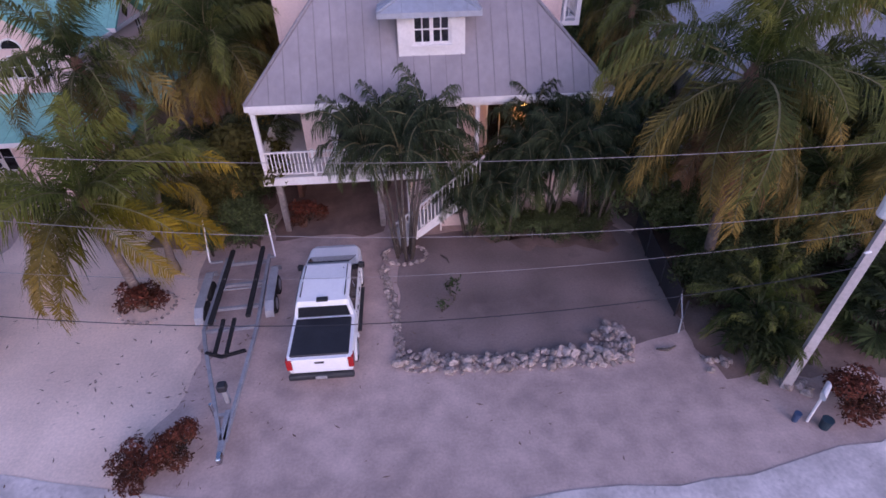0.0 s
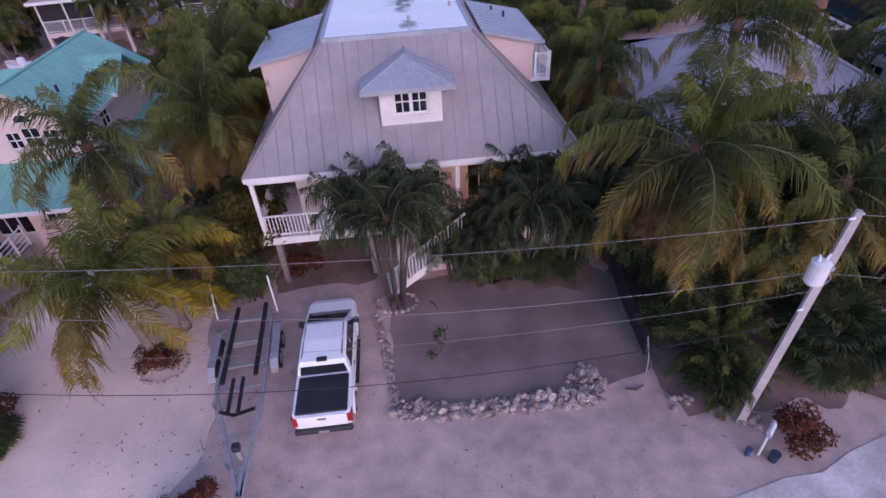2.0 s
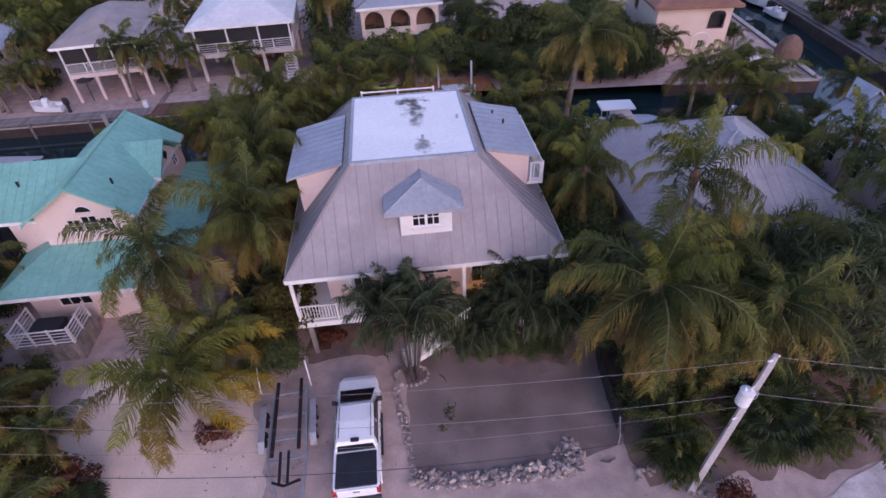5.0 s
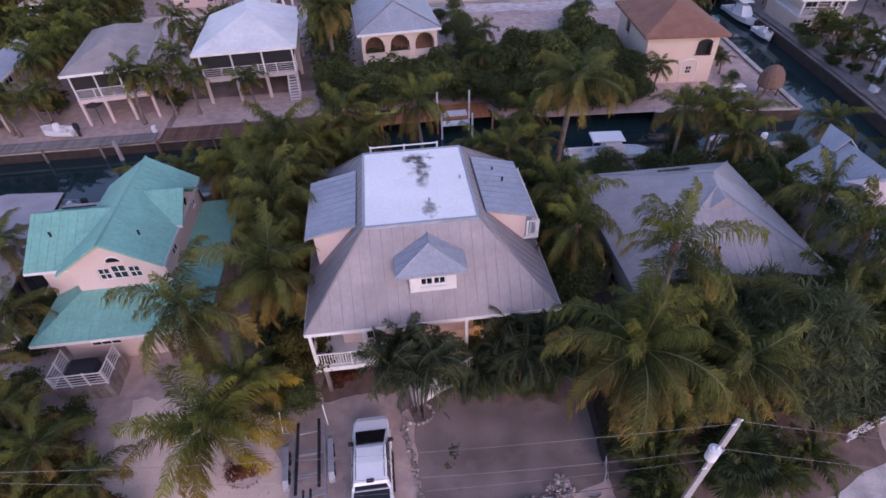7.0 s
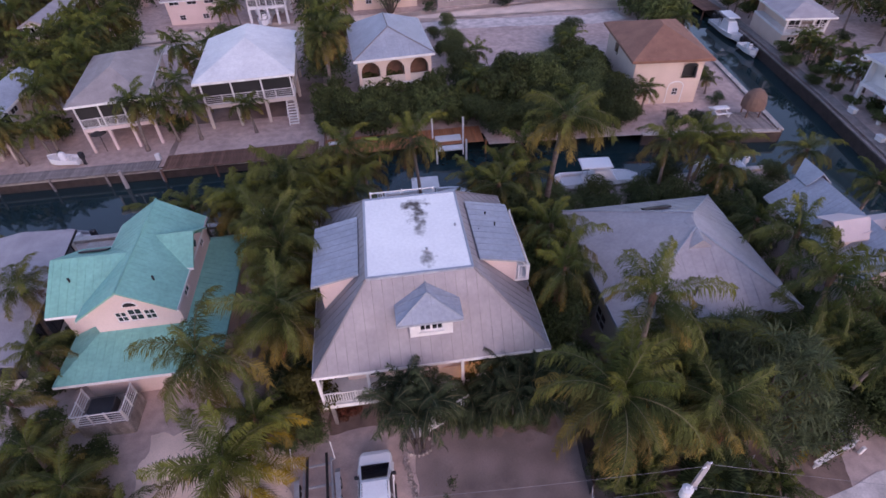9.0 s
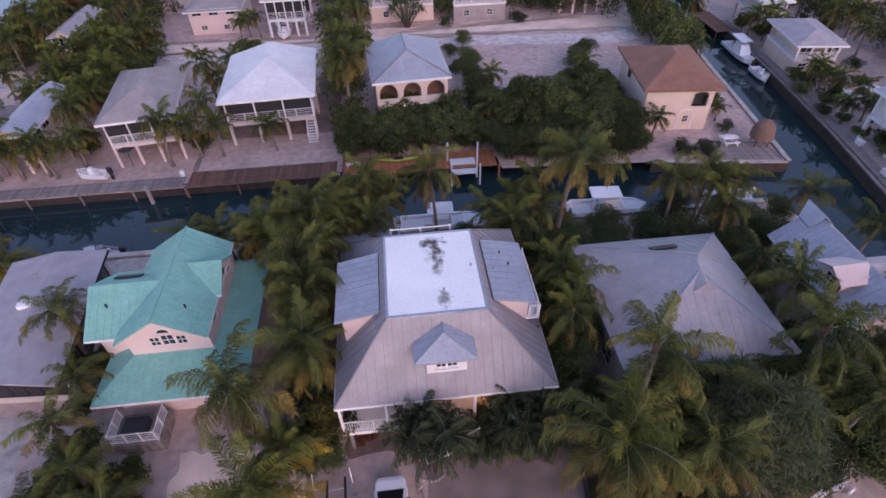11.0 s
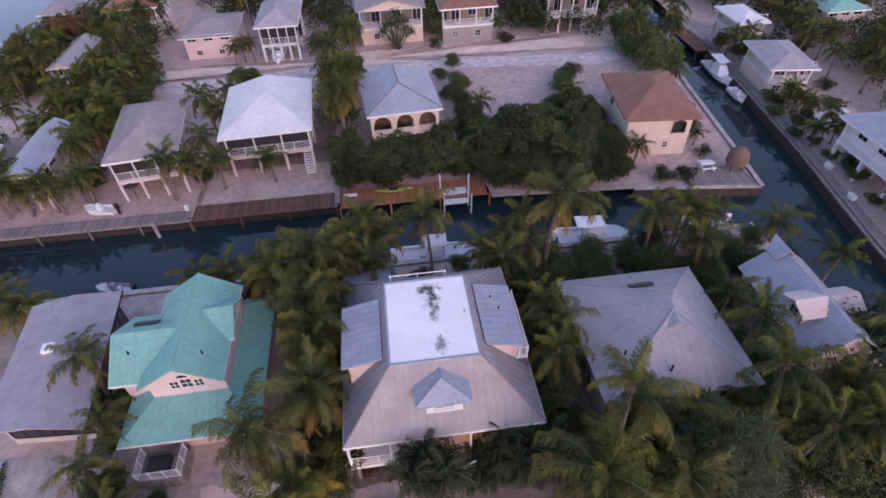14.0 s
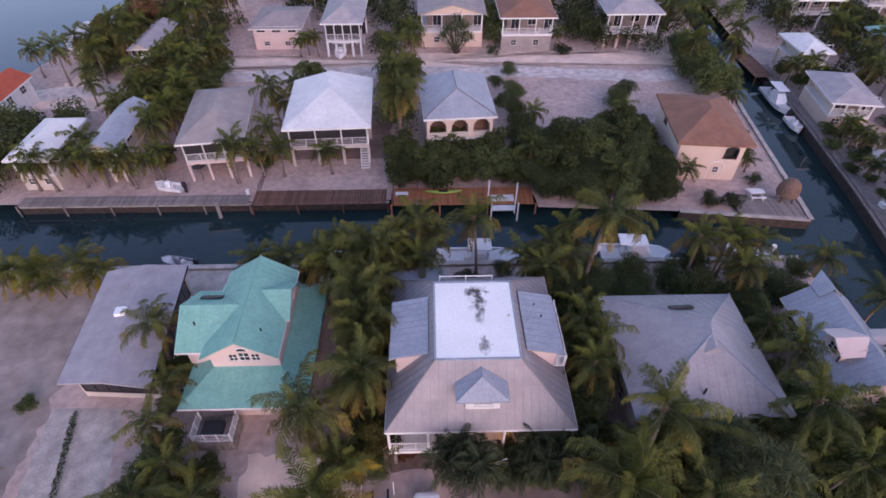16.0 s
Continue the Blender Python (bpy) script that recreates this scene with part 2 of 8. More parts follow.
# ---- mesh tools ----
class Geo:
    """Vertices and faces that grow into one mesh."""

    def __init__(self):
        self.v, self.f = [], []

    def add(self, verts, faces):
        k = len(self.v)
        self.v += [tuple(p) for p in verts]
        self.f += [tuple(i + k for i in face) for face in faces]
        return self

    def obox(self, o, a, b, c):
        """A box from a corner and three edges."""
        o, a, b, c = Vector(o), Vector(a), Vector(b), Vector(c)
        vs = [o, o + a, o + a + b, o + b, o + c, o + a + c, o + a + b + c, o + b + c]
        fs = [(3, 2, 1, 0), (4, 5, 6, 7), (0, 1, 5, 4), (1, 2, 6, 5), (2, 3, 7, 6), (3, 0, 4, 7)]
        if a.cross(b).dot(c) < 0:
            fs = [f[::-1] for f in fs]
        return self.add(vs, fs)

    def box(self, x0, x1, y0, y1, z0, z1):
        return self.obox((x0, y0, z0), (x1 - x0, 0, 0), (0, y1 - y0, 0), (0, 0, z1 - z0))

    def bbox(self, x0, x1, y0, y1, z0, z1, r=0.03):
        """A box with chamfered upright and top edges."""
        ring = lambda i, z: [(x0 + i + r, y0 + i, z), (x1 - i - r, y0 + i, z), (x1 - i, y0 + i + r, z), (x1 - i, y1 - i - r, z), (x1 - i - r, y1 - i, z), (x0 + i + r, y1 - i, z), (x0 + i, y1 - i - r, z), (x0 + i, y0 + i + r, z)]
        return self.loft([ring(0, z0), ring(0, z1 - r), ring(r * 0.7, z1)])

    def loft(self, rings, closed=True, caps=True):
        n = len(rings[0])
        vs = [p for r in rings for p in r]
        fs = []
        for i in range(len(rings) - 1):
            for j in range(n if closed else n - 1):
                a, b = i * n + j, i * n + (j + 1) % n
                fs.append((a, b, b + n, a + n))
        if caps:
            fs.append(tuple(range(n))[::-1])
            fs.append(tuple(range((len(rings) - 1) * n, len(rings) * n)))
        return self.add(vs, fs)

    def tube(self, pts, radii, n=8, caps=True):
        pts = [Vector(p) for p in pts]
        if isinstance(radii, (int, float)):
            radii = [radii] * len(pts)
        rings = []
        for i, p in enumerate(pts):
            d = (pts[min(i + 1, len(pts) - 1)] - pts[max(i - 1, 0)]).normalized()
            s = d.cross(Vector((0, 0, 1)) if abs(d.z) < 0.9 else Vector((1, 0, 0))).normalized()
            u = s.cross(d)
            rings.append([p + (s * math.cos(2 * math.pi * k / n) + u * math.sin(2 * math.pi * k / n)) * radii[i] for k in range(n)])
        return self.loft(rings, caps=caps)

    def plate(self, poly, t):
        """A polygon of points with a thickness t downward."""
        n = len(poly)
        low = [(p[0], p[1], p[2] - t) for p in poly]
        fs = [tuple(range(n)), tuple(range(2 * n - 1, n - 1, -1))]
        fs += [(i, i + n, (i + 1) % n + n, (i + 1) % n) for i in range(n)]
        return self.add(list(poly) + low, fs)


def mesh_of(name, geo, material, smooth=False):
    me = bpy.data.meshes.new(name)
    me.from_pydata(geo.v, [], geo.f)
    me.materials.append(material)
    if smooth:
        me.shade_smooth()
    return me


def thing(name, base, label, category, group="", kind=""):
    """An empty at the base of a thing; its parts hang under it."""
    ob = new(name)
    ob.location = base
    ob.empty_display_size = 0.2
    return tagged(ob, label, category, group, kind)


def part(name, geo, material, parent, label="", smooth=False):
    """A mesh in world places, hung under a thing or a part."""
    me = geo if isinstance(geo, bpy.types.Mesh) else mesh_of(name, geo, material, smooth)
    ob = new(name, me)
    ob.parent = parent
    if parent.parent is None:
        ob.matrix_parent_inverse = Matrix.Translation(-Vector(parent.location))
    return tagged(ob, label)


def piece(name, me, parent, m):
    """A piece on a shared mesh, at the pose m given in its parent's own space."""
    ob = new(name, me)
    ob.parent = parent
    ob.matrix_basis = m
    return ob


def setting(name, geo, material, label, category, smooth=False):
    return tagged(new(name, mesh_of(name, geo, material, smooth)), label, category, kind="structure")


# ---- building tools ----
def roof_planes(x0, x1, y0, y1, z, a, b, zr):
    """The four planes of a hip roof with its ridge from a (front) to b (back)."""
    fl, fr, br, bl = (x0, y0, z), (x1, y0, z), (x1, y1, z), (x0, y1, z)
    A, B = (a[0], a[1], zr), (b[0], b[1], zr)
    planes = dict(front=[fl, fr, A], right=[fr, br, B, A] if A != B else [fr, br, A], back=[br, bl, B], left=[bl, fl, A, B] if A != B else [bl, fl, A])
    return {k: p for k, p in planes.items() if len({tuple(round(c, 3) for c in q) for q in p}) > 2 and area([(q[0], q[1], 0) for q in p]) > 0.05}


def area(poly):
    s = Vector((0, 0, 0))
    for i in range(1, len(poly) - 1):
        s += (Vector(poly[i]) - Vector(poly[0])).cross(Vector(poly[i + 1]) - Vector(poly[0]))
    return s.length / 2


def seam_lines(poly, gap, start=0.5):
    """Lines of fall on a roof plane, one every gap metres."""
    pts = [Vector(p) for p in poly]
    nrm = (pts[1] - pts[0]).cross(pts[2] - pts[0]).normalized()
    flat = Vector((0, 0, 1)).cross(nrm)
    if flat.length < 1e-4:
        flat = Vector((1, 0, 0))
    flat.normalize()
    fall = nrm.cross(flat)
    us = [(p - pts[0]).dot(flat) for p in pts]
    out, u = [], min(us) + gap * start
    while u < max(us) - 0.05:
        cut = []
        for i in range(len(pts)):
            j = (i + 1) % len(pts)
            if (us[i] - u) * (us[j] - u) < 0:
                cut.append(pts[i].lerp(pts[j], (u - us[i]) / (us[j] - us[i])))
        if len(cut) == 2 and (cut[0] - cut[1]).length > 0.3:
            out.append((cut[0], cut[1], flat, nrm if nrm.z > 0 else -nrm))
        u += gap
    return out


def add_seams(parent, poly, gap, material, each=True, w=0.03, h=0.018):
    joined = Geo()
    for p, q, flat, nrm in seam_lines(poly, gap):
        g = Geo() if each else joined
        g.obox(p - flat * w / 2 - nrm * 0.01, q - p, flat * w, nrm * (h + 0.01))
        if each:
            part("seam", g, material, parent)
    if not each and joined.v:
        tagged(part("seams", joined, material, parent), kind="stuff")


def roof(parent, planes, material, t=0.18, seams=None, gap=0.55, each=False, fascia=None, name="roof"):
    """Each plane of a roof as a slab of its own, with raised seams and a fascia along its lowest edge."""
    first = None
    for poly in planes.values():
        ob = part(name, Geo().plate(poly, t), material, parent)
        if seams:
            add_seams(parent, poly, gap, seams, each)
        low = min(p[2] for p in poly)
        edge = [p for p in poly if p[2] < low + 0.02]
        if fascia and len(edge) == 2:
            a, b = Vector(edge[0]), Vector(edge[1])
            d = (b - a).normalized()
            nrm = (Vector(poly[1]) - Vector(poly[0])).cross(Vector(poly[2]) - Vector(poly[0])).normalized()
            if nrm.z < 0:
                nrm = -nrm
            out = Vector((nrm.x, nrm.y, 0)).normalized()
            part("fascia", Geo().obox(a - out * 0.015 + Vector((0, 0, -t - 0.06)), b - a, out * 0.045, (0, 0, t + 0.05)), fascia, parent)


def holed(a, d, n, us, zs, holes):
    """An upright slab from a along d, as thick as n, on a grid of lengths and heights, with holes (u0, u1, z0, z1) right through."""
    nu, nz = len(us) - 1, len(zs) - 1
    solid = {(i, j) for i in range(nu) for j in range(nz) if not any(o[0] < (us[i] + us[i + 1]) / 2 < o[1] and o[2] < (zs[j] + zs[j + 1]) / 2 < o[3] for o in holes)}
    ids, g = {}, Geo()

    def at(i, j, k):
        if (i, j, k) not in ids:
            ids[i, j, k] = len(g.v)
            g.v.append(tuple(a + d * us[i] + n * k + Vector((0, 0, zs[j]))))
        return ids[i, j, k]

    for i, j in sorted(solid):
        g.f.append((at(i, j, 0), at(i + 1, j, 0), at(i + 1, j + 1, 0), at(i, j + 1, 0)))
        g.f.append((at(i, j + 1, 1), at(i + 1, j + 1, 1), at(i + 1, j, 1), at(i, j, 1)))
        for (di, dj), (p, q) in {(-1, 0): ((i, j), (i, j + 1)), (1, 0): ((i + 1, j + 1), (i + 1, j)), (0, -1): ((i + 1, j), (i, j)), (0, 1): ((i, j + 1), (i + 1, j + 1))}.items():
            if (i + di, j + dj) not in solid:
                g.f.append((at(*p, 0), at(*q, 0), at(*q, 1), at(*p, 1)))
    return g


def wall(parent, p0, p1, z0, z1, material, openings=(), th=0.2, name="wall"):
    """An upright wall from p0 to p1, thick to its left, with openings (u0, u1, z0, z1) cut right through."""
    a, b = Vector((*p0, 0)), Vector((*p1, 0))
    d = (b - a).normalized()
    us = sorted({0, (b - a).length, *[o[0] for o in openings], *[o[1] for o in openings]})
    zs = sorted({z0, z1, *[o[2] for o in openings], *[o[3] for o in openings]})
    return part(name, holed(a, d, Vector((-d.y, d.x, 0)) * th, us, zs, openings), material, parent)


def window(parent, p0, p1, o, cols=2, rows=2, frame_mat=None, name="window"):
    """A window with frame, glazing bars and one pane, in the opening o of the wall from p0 to p1."""
    a, b = Vector((*p0, 0)), Vector((*p1, 0))
    d = (b - a).normalized()
    n = Vector((-d.y, d.x, 0))
    u0, u1, w0, w1 = o
    f, h = 0.06, 0.02
    ue = [u0 + f] + [u0 + (u1 - u0) * i / cols + k for i in range(1, cols) for k in (-h, h)] + [u1 - f]
    ze = [w0 + f] + [w0 + (w1 - w0) * j / rows + k for j in range(1, rows) for k in (-h, h)] + [w1 - f]
    holes = [(ue[2 * i], ue[2 * i + 1], ze[2 * j], ze[2 * j + 1]) for i in range(cols) for j in range(rows)]
    ob = part(name, holed(a + n * 0.04, d, n * 0.07, [u0] + ue + [u1], [w0] + ze + [w1], holes), frame_mat or M["white"], parent)
    part("pane", Geo().obox(a + d * (u0 + f) + n * 0.07 + Vector((0, 0, w0 + f)), d * (u1 - u0 - 2 * f), n * 0.012, (0, 0, w1 - w0 - 2 * f)), M["glass"], ob)
    return ob


def railing(parent, p0, p1, zf, h=0.95, material=None, gap=0.13, post_gap=1.8, bars=0):
    """Posts, rails and balusters from p0 to p1 on a floor at zf."""
    material = material or M["white"]
    a, b = Vector((*p0, zf)), Vector((*p1, zf))
    d, L = (b - a).normalized(), (b - a).length
    n = Vector((-d.y, d.x, 0))
    for z, hh in ((h - 0.06, 0.06), (0.09, 0.05)):
        part("rail", Geo().obox(a - n * 0.03 + Vector((0, 0, z)), b - a, n * 0.06, (0, 0, hh)), material, parent)
    k = max(1, round(L / post_gap))
    for i in range(k + 1):
        p = a + d * (L * i / k)
        part("post", Geo().obox(p - d * 0.045 - n * 0.045, d * 0.09, n * 0.09, (0, 0, h + 0.05)), material, parent)
    for i in range(bars):
        z = 0.09 + (h - 0.15) * (i + 1) / (bars + 1)
        part("rail", Geo().obox(a - n * 0.015 + Vector((0, 0, z)), b - a, n * 0.03, (0, 0, 0.035)), material, parent)
    if gap:
        me = mesh_of("baluster", Geo().box(-0.016, 0.016, -0.016, 0.016, 0, h - 0.19), material)
        for i in range(1, int(L / gap)):
            ob = part("baluster", me, material, parent)
            ob.location = a + d * (i * gap) + Vector((0, 0, 0.135))


def posts(parent, spots, z0, z1, w, material, name="stilt"):
    for x, y in spots:
        part(name, Geo().bbox(x - w / 2, x + w / 2, y - w / 2, y + w / 2, z0, z1, 0.02), material, parent)


def ribbon(pts, w, z, wobble=0.0, seed=0):
    """A flat strip along a line, with uneven edges."""
    r = random.Random(seed)
    P = [Vector((*p, z)) for p in pts]
    fine = []
    for i in range(len(P) - 1):
        k = max(1, int((P[i + 1] - P[i]).length / 1.2))
        fine += [P[i].lerp(P[i + 1], j / k) for j in range(k)]
    fine.append(P[-1])
    g, L, R = Geo(), [], []
    for i, p in enumerate(fine):
        d = (fine[min(i + 1, len(fine) - 1)] - fine[max(i - 1, 0)]).normalized()
        n = Vector((-d.y, d.x, 0))
        L.append(p + n * (w / 2 + r.uniform(-wobble, wobble)))
        R.append(p - n * (w / 2 + r.uniform(-wobble, wobble)))
    k = len(fine)
    g.add(L + R, [(i, i + k, i + k + 1, i + 1) for i in range(k - 1)])
    return g


def patch(outline, z, wobble=0.25, seed=0):
    """A flat patch of ground with an uneven outline."""
    r = random.Random(seed)
    pts = []
    for i in range(len(outline)):
        a, b = Vector((*outline[i], z)), Vector((*outline[(i + 1) % len(outline)], z))
        k = max(2, int((b - a).length / 0.3))
        for j in range(k):
            p = a.lerp(b, j / k)
            w = wobble * 1.6 * noise.noise_vector(p * 0.9 + Vector((seed, 0, 0))) + wobble * 0.3 * noise.noise_vector(p * 3.0)
            pts.append(p + Vector((w.x, w.y, 0)))
    n, c = len(pts), sum(pts, Vector()) / len(pts)
    steps = (1.0, 0.7, 0.4, 0.15)
    g = Geo().add([c.lerp(p, s) for s in steps for p in pts] + [c], [(k * n + i, k * n + (i + 1) % n, (k + 1) * n + (i + 1) % n, (k + 1) * n + i) for k in range(3) for i in range(n)])
    g.f += [(3 * n + i, 3 * n + (i + 1) % n, 4 * n) for i in range(n)]
    return g


def tri_fill(me):
    bm = bmesh.new()
    bm.from_mesh(me)
    bmesh.ops.triangulate(bm, faces=bm.faces[:], ngon_method="BEAUTY")
    bm.normal_update()
    for f in bm.faces:
        if f.normal.z < 0:
            f.normal_flip()
    bm.to_mesh(me)
    bm.free()


# ---- ground, water, shore ----
FAR = 1500
g = Geo()
south = [(-FAR, -FAR), (34.5, -FAR), (34.5, 10), (33.5, 19.2), (-FAR, 19.2)]
north = [(-80, 29.6), (-6.3, 29.6), (-6.3, 30.6), (9.4, 30.2), (9.6, 28.0), (24.5, 27.0), (37.6, 25.2), (38.6, 33), (40.4, 48), (43.5, 68), (47, 100), (60, FAR), (-48, FAR), (-53, 112), (-56.5, 98), (-59, 86), (-60.5, 74), (-62, 62), (-70, 46)]
east = [(42.6, -FAR), (FAR, -FAR), (FAR, FAR), (80, FAR), (52, 100), (49.6, 70), (48.6, 56.3), (47.2, 43.5), (45.4, 30), (43.6, 20), (42.6, 14)]
for outline in (south, north, east):
    g.add([(x, y, 0) for x, y in outline], [tuple(range(len(outline)))])
ground = setting("ground", g, M["ground"], "pale grey-brown marl and sand ground round the houses", "ground")
tri_fill(ground.data)
setting("water", Geo().add([(-FAR, -FAR, -1.0), (FAR, -FAR, -1.0), (FAR, FAR, -1.0), (-FAR, FAR, -1.0)], [(0, 1, 2, 3)]), M["water"], "dark still canal water mirroring the dusk sky", "water")


def sheet(name, geo, material, label, category):
    ob = setting(name, geo, material, label, category)
    tri_fill(ob.data)
    return ob


sheet("road", ribbon([(-90, -11), (-30, -12.2), (-12, -13.3), (-5, -14.7), (1, -15.2), (7, -15.2), (12, -14.4), (16, -13.3), (22, -11.2), (30, -9.9), (90, -9)], 8.6, 0.02, 0.12, 3), M["road"], "pale worn village road with crumbling edges", "road")
sheet("road_far", ribbon([(-60, 54), (-46, 56.5), (-33, 59.6), (-16, 60.8), (2, 61.0), (14, 60.6), (22, 59.6), (30, 58.6), (35, 59.5)], 3.6, 0.02, 0.25, 4), M["road"], "pale gravel road behind the far houses", "road")
sheet("sand_yard", patch([(-15.5, -9.4), (-7.0, -10.6), (-6.2, -6.0), (-7.2, -2.6), (-7.4, 0.5), (-15.0, 1.0), (-15.5, -5)], 0.008, 0.3, 5), M["sand"], "pale sandy yard beside the boat trailer", "ground")
sheet("soil_plot", patch([(-0.5, -6.7), (6.2, -6.7), (8.0, -6.2), (8.3, -3.6), (8.6, -1.6), (7.4, -0.4), (-0.5, -0.6)], 0.010, 0.12, 7), M["soil"], "bare grey-brown soil within the stone border", "ground")
# four sheets whose dark colour paints in shade under house, palms and shrubs
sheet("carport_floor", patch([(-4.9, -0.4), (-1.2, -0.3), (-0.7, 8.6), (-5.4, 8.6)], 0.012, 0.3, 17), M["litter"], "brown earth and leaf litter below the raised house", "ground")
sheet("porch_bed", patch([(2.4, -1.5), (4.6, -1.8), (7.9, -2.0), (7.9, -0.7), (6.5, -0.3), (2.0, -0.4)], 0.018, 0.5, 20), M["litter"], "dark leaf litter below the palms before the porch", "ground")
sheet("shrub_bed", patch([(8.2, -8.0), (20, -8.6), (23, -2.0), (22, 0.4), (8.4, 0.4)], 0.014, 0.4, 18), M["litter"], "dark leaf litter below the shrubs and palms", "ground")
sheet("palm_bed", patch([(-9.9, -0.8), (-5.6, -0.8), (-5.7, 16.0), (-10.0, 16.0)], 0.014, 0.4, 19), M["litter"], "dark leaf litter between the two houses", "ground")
sheet("gravel_lot", patch([(-46, -7.6), (-30.0, -7.6), (-31.2, 18.4), (-46, 18.6)], 0.008, 0.4, 8), M["gravel"], "empty grey gravel lot by the canal", "ground")
sheet("driveway", patch([(-28.6, -8.2), (-22.8, -8.2), (-25.0, 4.8), (-30.4, 5.0)], 0.012, 0.05, 9), M["concrete"], "pale concrete driveway before the low grey house", "driveway")
sheet("sand_lot_far", patch([(13, 47.5), (16, 43.2), (20, 42.0), (23, 42.5), (22.6, 52), (21.5, 57.6), (11.5, 58.6)], 0.008, 0.35, 10), M["ground"], "open lot of pale pinkish sand by the far road", "ground")
sheet("gravel_spur", patch([(26.5, 51.5), (30, 50.5), (36, 56), (37, 60), (27, 58.4)], 0.012, 0.3, 11), M["ground"], "pale gravel yard behind the brown-roofed house", "ground")
sheet("sand_lot_west", patch([(-57, 51), (-47, 49.5), (-46, 58), (-54, 61)], 0.008, 0.5, 12), M["sand"], "pale sand drive between far houses", "ground")
# darker soil sheet stands for the shaded brown ground below the stilt house
sheet("canal_yard", patch([(-21.3, 30.7), (-7.0, 30.7), (-6.9, 50.0), (-14, 51.5), (-20.6, 50.0), (-21.6, 40)], 0.010, 0.15, 23), M["soil"], "grey-brown yard below the white-roofed stilt house", "ground")
sheet("front_yards_far", patch([(-45, 62.0), (38, 62.6), (36, 68), (-42, 67)], 0.008, 0.4, 13), M["sand"], "sandy front yards along the far road", "ground")


def seawall(name, pts, material, label, w=0.35, top=0.22, cap="concrete"):
    t = thing(name, (*pts[0], 0), label, "seawall", kind="structure")
    for a, b in zip(pts, pts[1:]):
        a, b = Vector((*a, -1.6)), Vector((*b, -1.6))
        d = (b - a).normalized()
        n = Vector((-d.y, d.x, 0))
        part("wall", Geo().obox(a - n * w, b - a, n * w, (0, 0, 1.6 + top - 0.12)), material, t)
        part("cap", Geo().obox(a - n * (w + 0.08) + Vector((0, 0, 1.6 + top - 0.12)), b - a, n * (w + 0.16), (0, 0, 0.12)), M[cap], t)
    return t


seawall("seawall_south", [(33.5, 19.35), (-60, 19.35)], M["concrete"], "weathered concrete seawall of the near bank")
seawall("seawall_east", [(42.6, -40), (42.6, 14), (43.6, 20), (45.4, 30), (47.2, 43.5), (48.6, 56.3), (49.6, 70)], M["bulkhead"], "long dark seawall along the side canal", w=-0.3, cap="wood")
seawall("seawall_north", [(-6.5, 29.18), (-46, 29.18)], M["bulkhead"], "dark timber bulkhead of the far bank", w=0.2, top=-0.02)
seawall("seawall_side", [(37.6, 25.2), (38.6, 33), (40.4, 48), (43.5, 68)], M["bulkhead"], "dark seawall of the canal corner with a pale cap")
seawall("seawall_corner", [(24.5, 27.0), (37.6, 25.2)], M["bulkhead"], "seawall with brown timber facing at the corner lot", w=0.3)


east_walk = ribbon([(43.4, 4), (43.5, 14), (44.5, 20), (46.2, 30), (48.0, 43.5), (49.3, 56.0), (50.0, 62)], 1.15, 0.235, 0.03, 21)
sheet("walk_east", east_walk, M["wood"], "weathered grey timber walk along the side canal", "dock")
sheet("side_yards", patch([(45.6, 4), (62, 4), (64, 66), (51.4, 66), (49.6, 48), (47.6, 33), (45.4, 22)], 0.010, 0.3, 22), M["ground"], "pale grey-brown yards across the side canal", "ground")


def dock(name, x0, x1, y0, y1, z, material, label, plank=0.3, posts_gap=4.2, along=False, slant=0.0):
    """A timber dock: planks side by side on piles."""
    t = thing(name, (x0, y0, 0), label, "dock", kind="structure")
    L = (x1 - x0) if not along else (y1 - y0)
    n = int(L / plank)
    if along:
        me = mesh_of("plank", Geo().bbox(0, x1 - x0, 0.01, plank - 0.012, -0.06, 0, 0.008), material)
    else:
        me = mesh_of("plank", Geo().bbox(0.01, plank - 0.012, 0, y1 - y0, -0.06, 0, 0.008), material)
    r = random.Random(n)
    for i in range(n):
        piece("plank", me, t, Matrix.Translation(((0, i * plank, z + r.uniform(-0.006, 0.006)) if along else (i * plank, i * plank * slant + r.uniform(-0.03, 0.03), z + r.uniform(-0.006, 0.006)))))
    k = int((x1 - x0) / posts_gap)
    for i in range(k + 1):
        x = (x1 - x0) * i / max(1, k)
        part("pile", Geo().tube([(x0 + x, y0 + x * slant - 0.12, -1.8), (x0 + x, y0 + x * slant - 0.12, z + 0.12)], 0.10, 8), material, t)
    return t


dock("dock_west", -46.0, -21.4, 28.9, 30.5, 0.28, M["wood"], "weathered grey timber dock along the far bank", plank=0.28)
dock("dock_mid", -21.2, -6.6, 28.7, 31.2, 0.25, M["rust"], "brown timber bulkhead walk along the far bank", plank=0.3)
dock("deck_orange", -6.2, 9.3, 28.2, 31.2, 0.32, M["deck"], "orange-stained timber deck over the water", plank=0.26)
dock("dock_corner", 30.5, 37.4, 26.2, 29.6, 0.28, M["wood"], "weathered corner dock with grey boards", plank=0.28, slant=-0.13)


